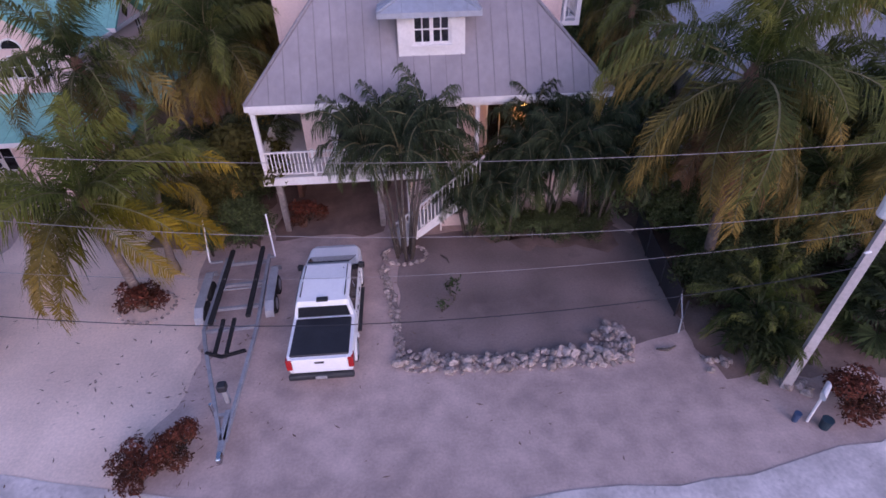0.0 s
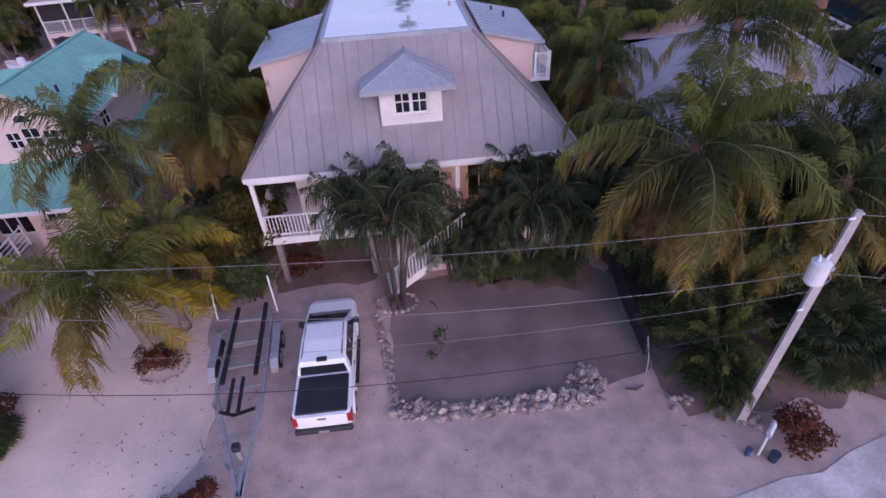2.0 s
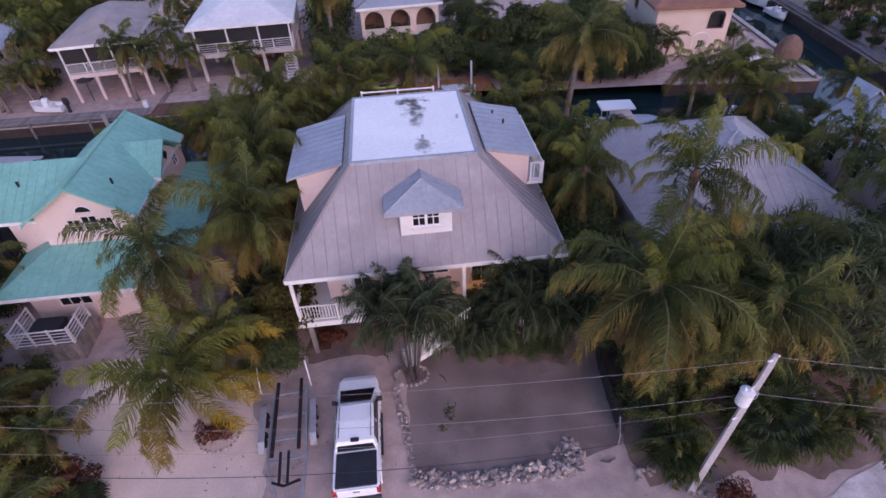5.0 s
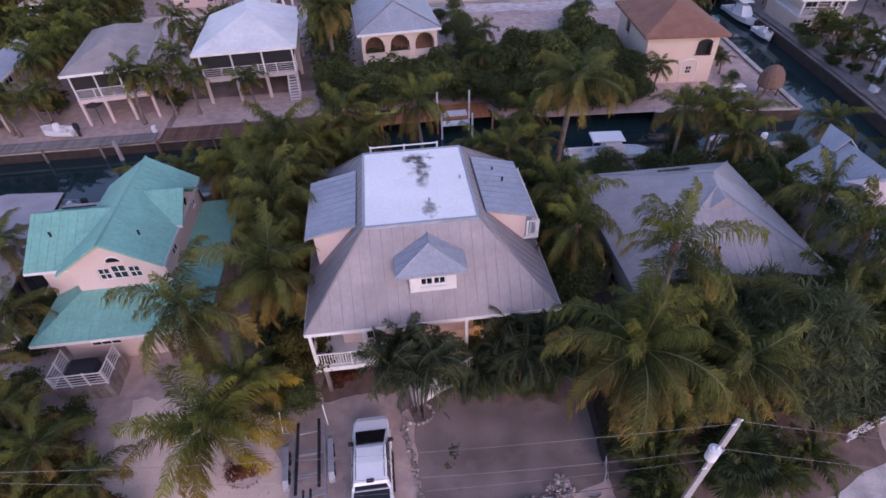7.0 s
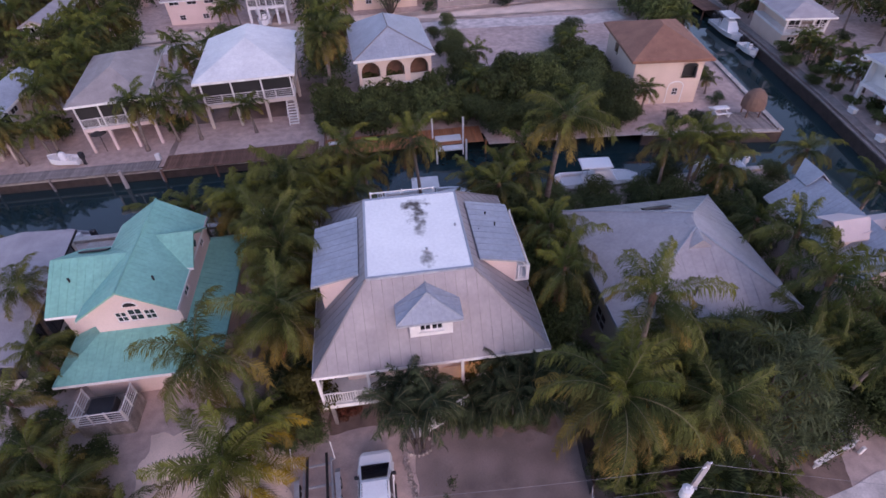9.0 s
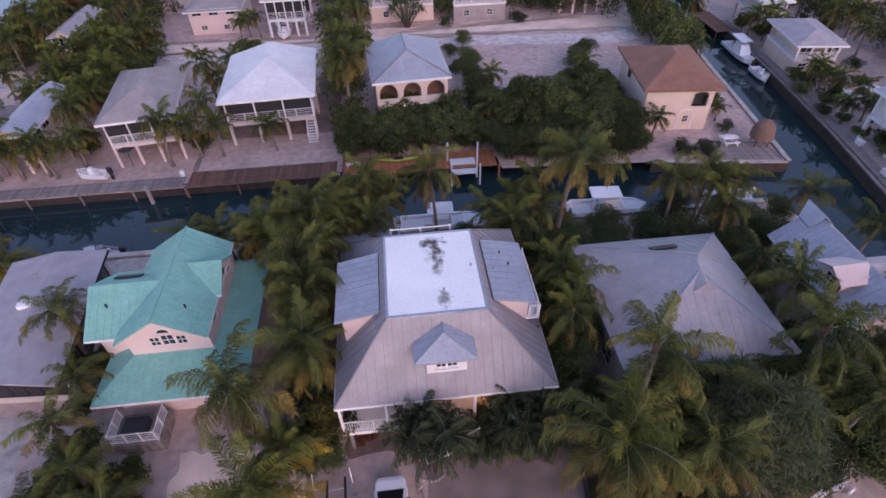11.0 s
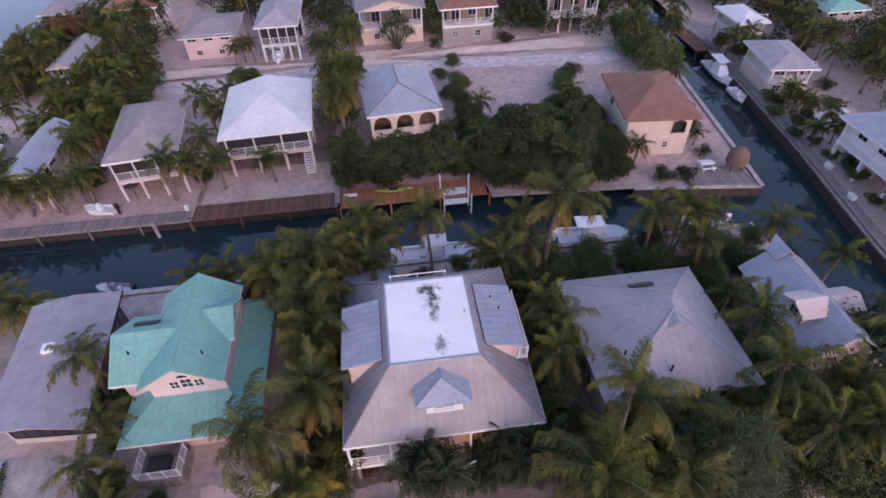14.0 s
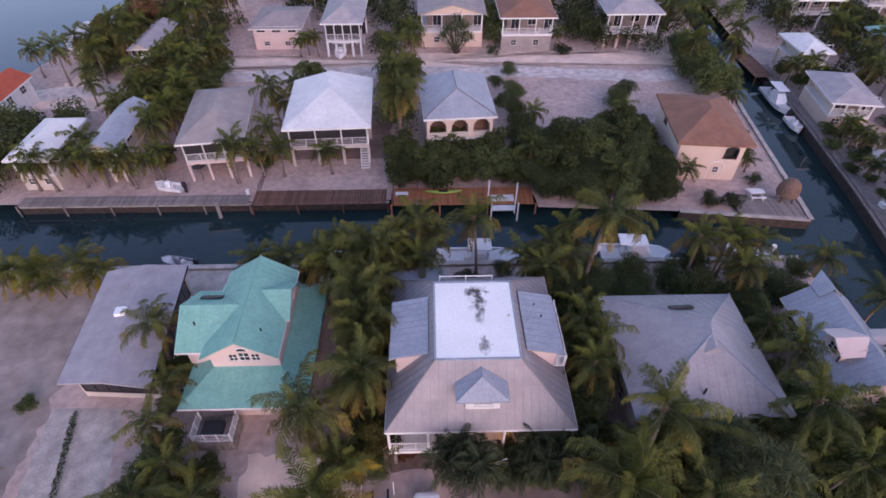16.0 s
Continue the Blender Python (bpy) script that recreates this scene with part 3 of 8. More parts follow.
# ---- the main house: pale pink stilt house under a metal hip roof with a white flat top ----
hx0, hx1, hy0, hy1, hz = -5.0, 7.0, -0.25, 12.75, 5.15
tx0, tx1, ty0, ty1, tz = -1.85, 3.5, 2.5, 8.95, 8.75
house = thing("stilt_house", (1, 6, 0), "pale pink stilt house, grey metal hip roof, white flat top", "house")
fl, fr, br, bl = (hx0, hy0, hz), (hx1, hy0, hz), (hx1, hy1, hz), (hx0, hy1, hz)
tfl, tfr, tbr, tbl = (tx0, ty0, tz), (tx1, ty0, tz), (tx1, ty1, tz), (tx0, ty1, tz)
main_planes = dict(front=[fl, fr, tfr, tfl], right=[fr, br, tbr, tfr], back=[br, bl, tbl, tbr], left=[bl, fl, tfl, tbl])
roof(house, main_planes, M["metal_roof"], t=0.14, seams=M["seam"], gap=0.52, each=True, fascia=M["white"])
for a, b in ((fl, tfl), (fr, tfr), (br, tbr), (bl, tbl)):
    part("hip_cap", Geo().tube([Vector(a) + Vector((0, 0, 0.02)), Vector(b) + Vector((0, 0, 0.02))], 0.06, 6), M["seam"], house)

deck_white = mat("white_roof_membrane_stained", (0.93, 0.92, 0.90), (0.87, 0.86, 0.85), rough=0.6, scale=0.5, fine=6, var=0.05, bump=0.1)


def stain(m, spots, colour):
    """Mould stains with broken outlines at places of their own on the surface."""
    n, l = m.node_tree.nodes, m.node_tree.links
    p = n["Principled BSDF"]
    src = p.inputs["Base Color"].links[0].from_socket
    tc, nz = n.new("ShaderNodeTexCoord"), n.new("ShaderNodeTexNoise")
    nz.inputs["Scale"].default_value, nz.inputs["Detail"].default_value = 2.2, 8
    l.new(tc.outputs["Object"], nz.inputs["Vector"])
    for x, y, z, rx, ry, k in spots:
        mp, ln, sub, mr, mix = n.new("ShaderNodeMapping"), n.new("ShaderNodeVectorMath"), n.new("ShaderNodeMath"), n.new("ShaderNodeMapRange"), n.new("ShaderNodeMix")
        mp.vector_type = "TEXTURE"
        mp.inputs["Location"].default_value, mp.inputs["Scale"].default_value = (x, y, z), (rx, ry, 3)
        ln.operation, sub.operation, mix.data_type = "LENGTH", "MULTIPLY_ADD", "RGBA"
        l.new(tc.outputs["Object"], mp.inputs[0])
        l.new(mp.outputs[0], ln.inputs[0])
        l.new(nz.outputs["Fac"], sub.inputs[0])
        sub.inputs[1].default_value = 2.6
        l.new(ln.outputs["Value"], sub.inputs[2])
        mr.inputs["From Min"].default_value, mr.inputs["From Max"].default_value = 1.45, 2.2
        mr.inputs["To Min"].default_value, mr.inputs["To Max"].default_value = k, 0
        l.new(sub.outputs[0], mr.inputs["Value"])
        l.new(mr.outputs["Result"], mix.inputs["Factor"])
        l.new(src, mix.inputs["A"])
        mix.inputs["B"].default_value = (*colour, 1)
        src = mix.outputs["Result"]
    l.new(src, p.inputs["Base Color"])


stain(deck_white, [(1.0, 8.0, 8.7, 0.85, 0.7, 0.98), (1.1, 7.0, 8.7, 0.6, 1.2, 0.95), (1.15, 6.0, 8.7, 0.45, 1.0, 0.7), (1.35, 3.5, 8.7, 0.5, 0.8, 0.75)], (0.07, 0.055, 0.045))
part("flat_top", Geo().bbox(tx0 + 0.1, tx1 - 0.1, ty0 + 0.1, ty1 - 0.1, tz - 0.1, tz + 0.07, 0.02), deck_white, house, "white membrane flat roof with dark mould stains")
for x0, x1, y0, y1 in ((tx0, tx1, ty0 - 0.04, ty0 + 0.1), (tx0, tx1, ty1 - 0.1, ty1 + 0.04), (tx0 - 0.02, tx0 + 0.1, ty0 + 0.1, ty1 - 0.1), (tx1 - 0.1, tx1 + 0.02, ty0 + 0.1, ty1 - 0.1)):
    part("curb", Geo().box(x0, x1, y0, y1, tz - 0.12, tz + 0.09), M["metal_blue"], house)
for x, y in ((1.33, 4.1), (3.05, 5.8)):
    part("roof_vent", Geo().tube([(x, y, tz), (x, y, tz + 0.22)], 0.06, 8), M["galv"], house)
railing(house, (-1.4, ty1 + 0.55), (2.3, ty1 + 0.55), tz - 0.7, 0.8, gap=0, post_gap=1.85)

# front dormer
dz, dy = 7.66, 0.6
p0, p1 = (0.0, dy), (2.14, dy)
wall(house, p0, p1, 6.2, dz, M["white"], [(0.48, 1.66, 6.62, 7.5)], 0.14, "dormer_wall")
for i in range(2):
    window(house, p0, p1, (0.48 + i * 0.59, 1.07 + i * 0.59, 6.62, 7.5), 2, 2)
for x in (0.0, 2.02):
    part("dormer_wall", Geo().loft([[(q, dy + 0.14, 6.3), (q, dy + 0.14, dz), (q, 1.7, dz), (q, 1.6, 7.55)] for q in (x, x + 0.12)]), M["pink"], house)
for u0, u1 in ((0.06, 0.44), (1.70, 2.08)):
    part("shutter", Geo().box(u0, u1, dy - 0.035, dy - 0.002, 6.60, 7.52), M["white"], house)
part("sill", Geo().box(0.42, 1.72, dy - 0.09, dy, 6.52, 6.60), M["white"], house)
dfl, dfr, dbr, dbl = (-0.58, 0.26, dz), (2.6, 0.26, dz), (2.6, 1.69, dz), (-0.58, 1.69, dz)
dap, drb = (1.02, 1.5, 8.4), (1.02, 2.25, 8.4)
dormer_planes = dict(front=[dfl, dfr, dap], right=[dfr, dbr, drb, dap], left=[dbl, dfl, dap, drb])
roof(house, dormer_planes, M["metal_blue"], t=0.1, seams=M["blue_seam"], gap=0.5, each=True, fascia=M["metal_blue"], name="dormer_roof")
for a, b in ((dfl, dap), (dfr, dap), (dap, drb)):
    part("hip_cap", Geo().tube([Vector(a) + Vector((0, 0, 0.02)), Vector(b) + Vector((0, 0, 0.02))], 0.045, 6), M["blue_seam"], house)

# side dormers: sheds that leave the flat top's edge
for x_out, x_in, y0, y1, side in ((-4.7, -2.25, 3.3, 8.0, -1), (6.4, 4.0, 3.45, 8.4, 1)):
    poly = [(x_out, y0, 7.85), (x_in, y0, 8.4), (x_in, y1, 8.4), (x_out, y1, 7.85)]
    if side < 0:
        poly = poly[::-1]
    roof(house, dict(shed=poly), M["metal_blue"], t=0.12, seams=M["blue_seam"], gap=0.5, each=True, fascia=M["metal_blue"], name="dormer_roof")
    xo = x_out - side * 0.35
    for y in (y0 + 0.25, y1 - 0.4):
        zo, zi = 7.85 + 0.05, 8.24
        xc = xo - side * 0.145
        pts = [(xc, y, 5.5), (x_in, y, 8.2), (x_in, y, zi), (xc, y, zo - 0.10)]
        part("dormer_wall", Geo().loft([[(p[0], p[1], p[2]) for p in pts], [(p[0], p[1] + 0.15, p[2]) for p in pts]]), M["pink"], house)
    a, b = ((xo, y1 - 0.25), (xo, y0 + 0.25)) if side < 0 else ((xo, y0 + 0.25), (xo, y1 - 0.25))
    L = abs(y1 - y0) - 0.5
    wall(house, a, b, 5.5, 7.78, M["pink"], [(0.8, 2.0, 6.1, 7.2), (L - 2.0, L - 0.8, 6.1, 7.2)], 0.14, "dormer_wall")
    for o in ((0.8, 2.0, 6.1, 7.2), (L - 2.0, L - 0.8, 6.1, 7.2)):
        window(house, a, b, o, 2, 2)
part("balcony_floor", Geo().box(6.0, 6.75, 3.6, 8.4, 6.25, 6.4), M["white"], house)
railing(house, (6.7, 3.65), (6.7, 8.35), 6.4, 0.95, gap=0.16)
railing(house, (6.15, 3.65), (6.62, 3.65), 6.4, 0.95, gap=0.16, post_gap=2)
for x, y in ((5.0, 7.3), (5.35, 6.3), (4.35, 5.9)):
    part("roof_vent", Geo().tube([(x, y, 7.9), (x, y, 8.32)], 0.05, 8), M["dark"], house)

# storey on stilts with a porch in front
zf = 2.5
part("porch_floor", Geo().box(-5.0, 7.0, -0.2, 12.5, zf - 0.3, zf), M["white"], house)
wx0, wx1, wy0, wy1 = -3.6, 6.6, 1.25, 12.2
front_open = [(1.15, 1.95, zf + 0.04, 4.6), (2.6, 3.5, 3.3, 4.6), (4.3, 5.6, 3.3, 4.6), (6.6, 7.6, zf + 0.04, 4.6), (8.4, 9.7, 3.3, 4.6)]
wall(house, (wx0, wy0), (wx1, wy0), zf, 5.05, M["pink"], front_open)
for o in front_open:
    window(house, (wx0, wy0), (wx1, wy0), o, 2, 1 if o[2] < 3 else 2)
wall(house, (wx0, wy1), (wx0, wy0 + 0.2), zf, 5.05, M["pink"], [(2, 3.4, 3.3, 4.6), (6.2, 7.6, 3.3, 4.6)])
for o in ((2, 3.4, 3.3, 4.6), (6.2, 7.6, 3.3, 4.6)):
    window(house, (wx0, wy1), (wx0, wy0), o)
wall(house, (wx1, wy0 + 0.2), (wx1, wy1), zf, 5.05, M["pink"])
wall(house, (wx1 - 0.2, wy1), (wx0 + 0.2, wy1), zf, 5.05, M["pink"])
part("porch_ceiling", Geo().box(-4.9, 6.9, -0.1, 12.6, 5.0, 5.045), M["white"], house)
part("beam", Geo().box(-4.95, 6.95, -0.12, 0.02, 4.8, 4.998), M["white"], house)
part("beam", Geo().box(-4.95, -4.81, 0.02, 12.4, 4.8, 4.998), M["white"], house)
posts(house, [(-4.85, -0.05), (-2.35, -0.05), (0.1, -0.05), (2.5, -0.05), (4.8, -0.05), (6.85, -0.05), (-4.85, 4.2), (-4.85, 8.4), (-4.85, 12.2)], zf, 4.8, 0.16, M["white"], "porch_post")
railing(house, (-4.85, -0.1), (1.9, -0.1), zf, 0.95, gap=0.13)
railing(house, (3.3, -0.1), (6.85, -0.1), zf, 0.95, gap=0.13)
railing(house, (-4.9, 12.2), (-4.9, 0.1), zf, 0.95, gap=0.16)
posts(house, [(x, y) for x in (-4.6, -1.0, 3.0, 6.6) for y in (0.25, 4.0, 8.0, 12.0)], 0, zf - 0.3, 0.22, M["wood"])
wall(house, (-1.0, 4.6), (6.5, 4.6), 0, zf - 0.3, M["cream"], [(1.0, 2.0, 0, 2.0), (3.4, 4.6, 0.9, 1.9)])
wall(house, (1.2, -0.05), (6.4, -0.05), 0, zf - 0.3, M["pink"], [(0.35, 0.85, 0.5, 1.05)], 0.15, "store_wall")
part("vent_grille", Geo().box(1.56, 2.04, 0.0, 0.03, 0.51, 1.04), M["dark"], house)
part("store_door", Geo().box(0.02, 0.98, 4.64, 4.7, 0.02, 1.98), M["rust"], house)
# these two brown walls are added to block light below the house
wall(house, (-4.4, 5.6), (-1.2, 5.6), 0, zf - 0.3, M["rust"])
wall(house, (-4.55, 11.8), (-4.55, 2.6), 0, zf - 0.3, M["rust"])
# lamp on the porch
plamp = thing("porch_lamp", (4.3, 1.15, 4.35), "lit amber porch lamp on the pink wall", "lamp")
glow = bpy.data.materials.new("amber_glow")
glow.use_nodes = True
glow.node_tree.nodes["Principled BSDF"].inputs["Emission Color"].default_value = (1.0, 0.45, 0.08, 1)
glow.node_tree.nodes["Principled BSDF"].inputs["Emission Strength"].default_value = 18
part("lamp_bracket", Geo().box(4.26, 4.34, 1.17, 1.25, 4.3, 4.5), M["dark"], plamp)
part("lamp_glass", Geo().bbox(4.2, 4.4, 0.99, 1.17, 4.25, 4.55, 0.03), glow, plamp)
bulb = new("porch_bulb", bpy.data.lights.new("porch_bulb", "POINT"))
bulb.location, bulb.data.energy, bulb.data.color, bulb.data.shadow_soft_size = (4.3, 0.75, 4.45), 17, (1.0, 0.5, 0.12), 0.1
# back porch with low blue roof
roof(house, dict(lean=[(-5.1, 14.5, 4.7), (-5.1, 12.72, 5.05), (-0.9, 12.72, 5.05), (-0.9, 14.5, 4.7)]), M["metal_blue"], t=0.1, seams=M["blue_seam"], gap=0.5, name="porch_roof")
posts(house, [(-4.9, 14.3), (-1.1, 14.3)], 0, 4.62, 0.14, M["white"], "porch_post")

# stairs along the porch front
stairs = thing("front_stairs", (-0.5, -0.9, 0), "white timber stairs with slatted rails up to the porch", "stairs")
sx, n_steps = -0.5, 13
for i in range(n_steps):
    part("step", Geo().box(sx + i * 0.235, sx + i * 0.235 + 0.28, -1.3, -0.26, (i + 1) * zf / n_steps - 0.05, (i + 1) * zf / n_steps), M["white"], stairs)
for y in (-1.36, -0.26):
    part("stringer", Geo().loft([[(sx - 0.1, y, 0.0), (sx + 0.25, y, 0.0), (sx + 3.1, y, zf - 0.3), (sx + 3.1, y, zf), (sx + 2.9, y, zf)], [(sx - 0.1, y + 0.06, 0.0), (sx + 0.25, y + 0.06, 0.0), (sx + 3.1, y + 0.06, zf - 0.3), (sx + 3.1, y + 0.06, zf), (sx + 2.9, y + 0.06, zf)]]), M["white"], stairs)
for y in (-1.33,):
    for i in range(24):
        x = sx + i * 0.128
        z = 0.1 + i * 0.128 / 0.235 * zf / n_steps
        part("baluster", Geo().box(x, x + 0.035, y - 0.02, y + 0.02, z, z + 0.95), M["white"], stairs)
    part("handrail", Geo().obox((sx - 0.05, y - 0.04, 1.0), (3.15, 0, zf + 0.02), (0, 0.08, 0), (0, 0, 0.07)), M["white"], stairs)

lat = thing("lattice_panel", (0.55, -0.3, 0), "pale pink diagonal lattice panel below the porch floor", "lattice")
LX0, LX1, LZ0, LZ1 = 0.05, 1.15, 0.75, 2.15
for s in (-1, 1):
    for k in range(-16, 17):
        x = 0.6 + k * 0.13
        xa, xb = x - s * (LZ1 - LZ0) / 2, x + s * (LZ1 - LZ0) / 2
        f0, f1 = sorted(((LX0 - xa) / (xb - xa), (LX1 - xa) / (xb - xa)))
        f0, f1 = max(0, f0), min(1, f1)
        if f1 - f0 > 0.06:
            p, q = (Vector((xa + (xb - xa) * f, -0.30 - 0.012 * s, LZ0 + (LZ1 - LZ0) * f)) for f in (f0, f1))
            d = (q - p).normalized()
            part("slat", Geo().obox(p, q - p, Vector((-d.z, 0, d.x)) * 0.035, (0, 0.010, 0)), M["pink"], lat)
for x in (LX0 - 0.06, LX1):
    part("post", Geo().box(x, x + 0.06, -0.34, -0.27, 0, 2.19), M["white"], lat)
part("bottom_rail", Geo().box(LX0, LX1, -0.33, -0.28, LZ0 - 0.05, LZ0), M["white"], lat)

# ---- teal-roofed house ----
teal = thing("teal_roof_house", (-14.8, 7, 0), "pink two-storey house under teal standing-seam metal roofs", "house")
roof(teal, dict(front=[(-19.1, 1.5, 4.25), (-10.2, 1.5, 4.25), (-12.4, 4.4, 5.2), (-17.0, 4.4, 5.2)], right=[(-10.2, 1.5, 4.25), (-10.2, 12.9, 4.4), (-12.4, 11.7, 5.2), (-12.4, 4.4, 5.2)], left=[(-19.0, 12.9, 4.4), (-19.1, 1.5, 4.25), (-17.0, 4.4, 5.2), (-17.0, 11.7, 5.2)], back=[(-10.2, 12.9, 4.4), (-19.0, 12.9, 4.4), (-17.0, 11.7, 5.2), (-12.4, 11.7, 5.2)]), M["teal"], t=0.14, seams=M["teal"], gap=0.45, each=False, fascia=M["white"])
wall(teal, (-18.4, 2.6), (-10.8, 2.6), 1.4, 4.4, M["pink"], [(1.3, 2.9, 2.5, 4.1), (3.6, 4.5, 3.0, 4.1), (5.0, 7.2, 1.4, 3.4)])
window(teal, (-18.4, 2.6), (-10.8, 2.6), (1.3, 2.9, 2.5, 4.1), 3, 1)
window(teal, (-18.4, 2.6), (-10.8, 2.6), (3.6, 4.5, 3.0, 4.1), 2, 2)
part("garage_recess", Geo().box(-13.3, -11.3, 2.9, 3.0, 1.4, 3.4), M["cream"], teal)
wall(teal, (-10.8, 2.8), (-10.8, 12.0), 1.4, 4.4, M["pink"])
wall(teal, (-11.0, 12.0), (-18.4, 12.0), 1.4, 4.4, M["pink"])
wall(teal, (-18.4, 11.8), (-18.4, 2.8), 1.4, 4.4, M["pink"])
# upper storey
up_roof = dict(right=[(-12.1, 3.75, 6.85), (-12.1, 12.1, 6.85), (-14.7, 12.1, 8.6), (-14.7, 3.75, 8.6)], left=[(-17.5, 12.1, 6.85), (-17.5, 3.75, 6.85), (-14.7, 3.75, 8.6), (-14.7, 12.1, 8.6)])
roof(teal, up_roof, M["teal"], t=0.12, seams=M["teal"], gap=0.45, fascia=M["white"], name="upper_roof")
part("ridge_cap", Geo().tube([(-14.7, 3.75, 8.62), (-14.7, 12.1, 8.62)], 0.07, 6), M["teal_seam"], teal)
wall(teal, (-17.1, 4.3), (-12.3, 4.3), 4.8, 6.95, M["pink"], [(1.3, 1.95, 5.75, 6.55), (2.0, 2.8, 5.75, 6.7), (2.85, 3.5, 5.75, 6.55)], 0.16, "gable_wall")
part("gable_wall", Geo().loft([[(-17.1, y, 6.952), (-12.3, y, 6.952), (-14.7, y, 8.42)] for y in (4.3, 4.46)]), M["pink"], teal)
window(teal, (-17.1, 4.3), (-12.3, 4.3), (1.3, 1.95, 5.75, 6.55), 2, 2)
window(teal, (-17.1, 4.3), (-12.3, 4.3), (2.0, 2.8, 5.75, 6.7), 2, 2)
window(teal, (-17.1, 4.3), (-12.3, 4.3), (2.85, 3.5, 5.75, 6.55), 2, 2)
half = [(-14.7 + 0.4 * math.cos(math.pi * k / 10), 6.97 + 0.36 * math.sin(math.pi * k / 10)) for k in range(11)]
part("arch_window", Geo().loft([[(x, 4.27, z) for x, z in half], [(x, 4.3, z) for x, z in half]]), M["glass"], teal)
part("arch_trim", Geo().tube([(x, 4.26, z) for x, z in half], 0.04, 6), M["white"], teal)
wall(teal, (-12.3, 4.46), (-12.3, 11.8), 4.8, 6.95, M["pink"], [(1.2, 2.0, 5.8, 6.7), (5.6, 6.3, 5.8, 6.6)], 0.16, "gable_wall")
window(teal, (-12.3, 4.46), (-12.3, 11.8), (1.2, 2.0, 5.8, 6.7), 2, 2)
window(teal, (-12.3, 4.46), (-12.3, 11.8), (5.6, 6.3, 5.8, 6.6), 2, 2)
wall(teal, (-17.1, 11.8), (-17.1, 4.46), 4.8, 6.95, M["pink"], name="gable_wall")
wall(teal, (-12.3, 11.8), (-17.1, 11.8), 4.8, 6.95, M["pink"], name="gable_wall")
part("gable_wall", Geo().loft([[(-17.1, y, 6.95), (-12.3, y, 6.95), (-14.7, y, 8.42)] for y in (11.65, 11.8)]), M["pink"], teal)
# cross gables to both sides
roof(teal, dict(front=[(-19.5, 4.5, 6.6), (-14.7, 4.5, 6.6), (-14.7, 7.4, 8.3), (-19.5, 7.4, 8.3)], back=[(-14.7, 10.3, 6.6), (-19.5, 10.3, 6.6), (-19.5, 7.4, 8.3), (-14.7, 7.4, 8.3)]), M["teal"], t=0.12, seams=M["teal"], gap=0.45, fascia=M["white"], name="wing_roof")
wall(teal, (-19.1, 5.1), (-17.1, 5.1), 1.4, 6.8, M["pink"], name="wing_wall")
wall(teal, (-19.1, 9.7), (-19.1, 5.3), 1.4, 6.8, M["pink"], [(1.4, 2.6, 5.2, 6.3)], name="wing_wall")
window(teal, (-19.1, 9.7), (-19.1, 5.3), (1.4, 2.6, 5.2, 6.3))
part("wing_wall", Geo().loft([[(x, 5.1, 6.8), (x, 9.7, 6.8), (x, 7.4, 8.1)] for x in (-19.1, -18.95)]), M["pink"], teal)
roof(teal, dict(front=[(-14.7, 7.0, 6.95), (-11.85, 7.0, 6.95), (-11.85, 8.9, 8.2), (-14.7, 8.9, 8.2)], back=[(-11.85, 10.8, 6.95), (-14.7, 10.8, 6.95), (-14.7, 8.9, 8.2), (-11.85, 8.9, 8.2)]), M["teal"], t=0.12, seams=M["teal"], gap=0.45, fascia=M["white"], name="wing_roof")
part("wing_wall", Geo().loft([[(x, 7.3, 6.8), (x, 10.5, 6.8), (x, 8.9, 7.95)] for x in (-12.25, -12.1)]), M["pink"], teal)
part("diamond_window", Geo().obox((-12.09, 8.9, 6.95), (0, 0.3, 0.3), (0, -0.3, 0.3), (0.02, 0, 0)), M["glass"], teal)
part("skylight", Geo().obox((-18.6, 8.5, 7.72), (1.6, 0, 0), (0, 0.5, -0.293), (0, 0.04, 0.07)), M["black"], teal, "dark flat roof skylight")
for x, y, z in ((-13.4, 5.4, 7.85), (-18.3, 6.2, 7.65)):
    part("roof_vent", Geo().tube([(x, y, z - 0.1), (x, y, z + 0.2)], 0.06, 8), M["dark"], teal)
teal.location = (-15.6, 8.5, -1.4)
# raised front deck
tdeck = thing("raised_deck", (-16.9, 1.2, 0), "raised grey timber deck with white tube railing before the teal-roofed house", "deck")
part("deck_floor", Geo().box(-18.5, -15.2, 0.2, 2.55, 1.55, 1.7), M["wood"], tdeck)
for i in range(11):
    part("board", Geo().box(-18.5 + i * 0.3, -18.5 + i * 0.3 + 0.285, 0.15, 0.2, 0.6, 1.69), M["wood"], tdeck)
for i in range(8):
    part("board", Geo().box(-15.2, -15.15, 0.2 + i * 0.295, 0.2 + i * 0.295 + 0.28, 0.6, 1.69), M["wood"], tdeck)
    part("board", Geo().box(-18.55, -18.5, 0.2 + i * 0.295, 0.2 + i * 0.295 + 0.28, 0.6, 1.69), M["wood"], tdeck)
railing(tdeck, (-18.45, 0.25), (-15.25, 0.25), 1.7, 0.95, gap=0, post_gap=1.1, bars=3)
railing(tdeck, (-15.25, 0.35), (-15.25, 2.4), 1.7, 0.95, gap=0, post_gap=1.1, bars=3)
railing(tdeck, (-18.45, 0.35), (-18.45, 2.4), 1.7, 0.95, gap=0, post_gap=1.1, bars=3)
hot = thing("hot_tub", (-17.0, 1.3, 1.7), "dark square hot tub on the raised deck", "hot tub")
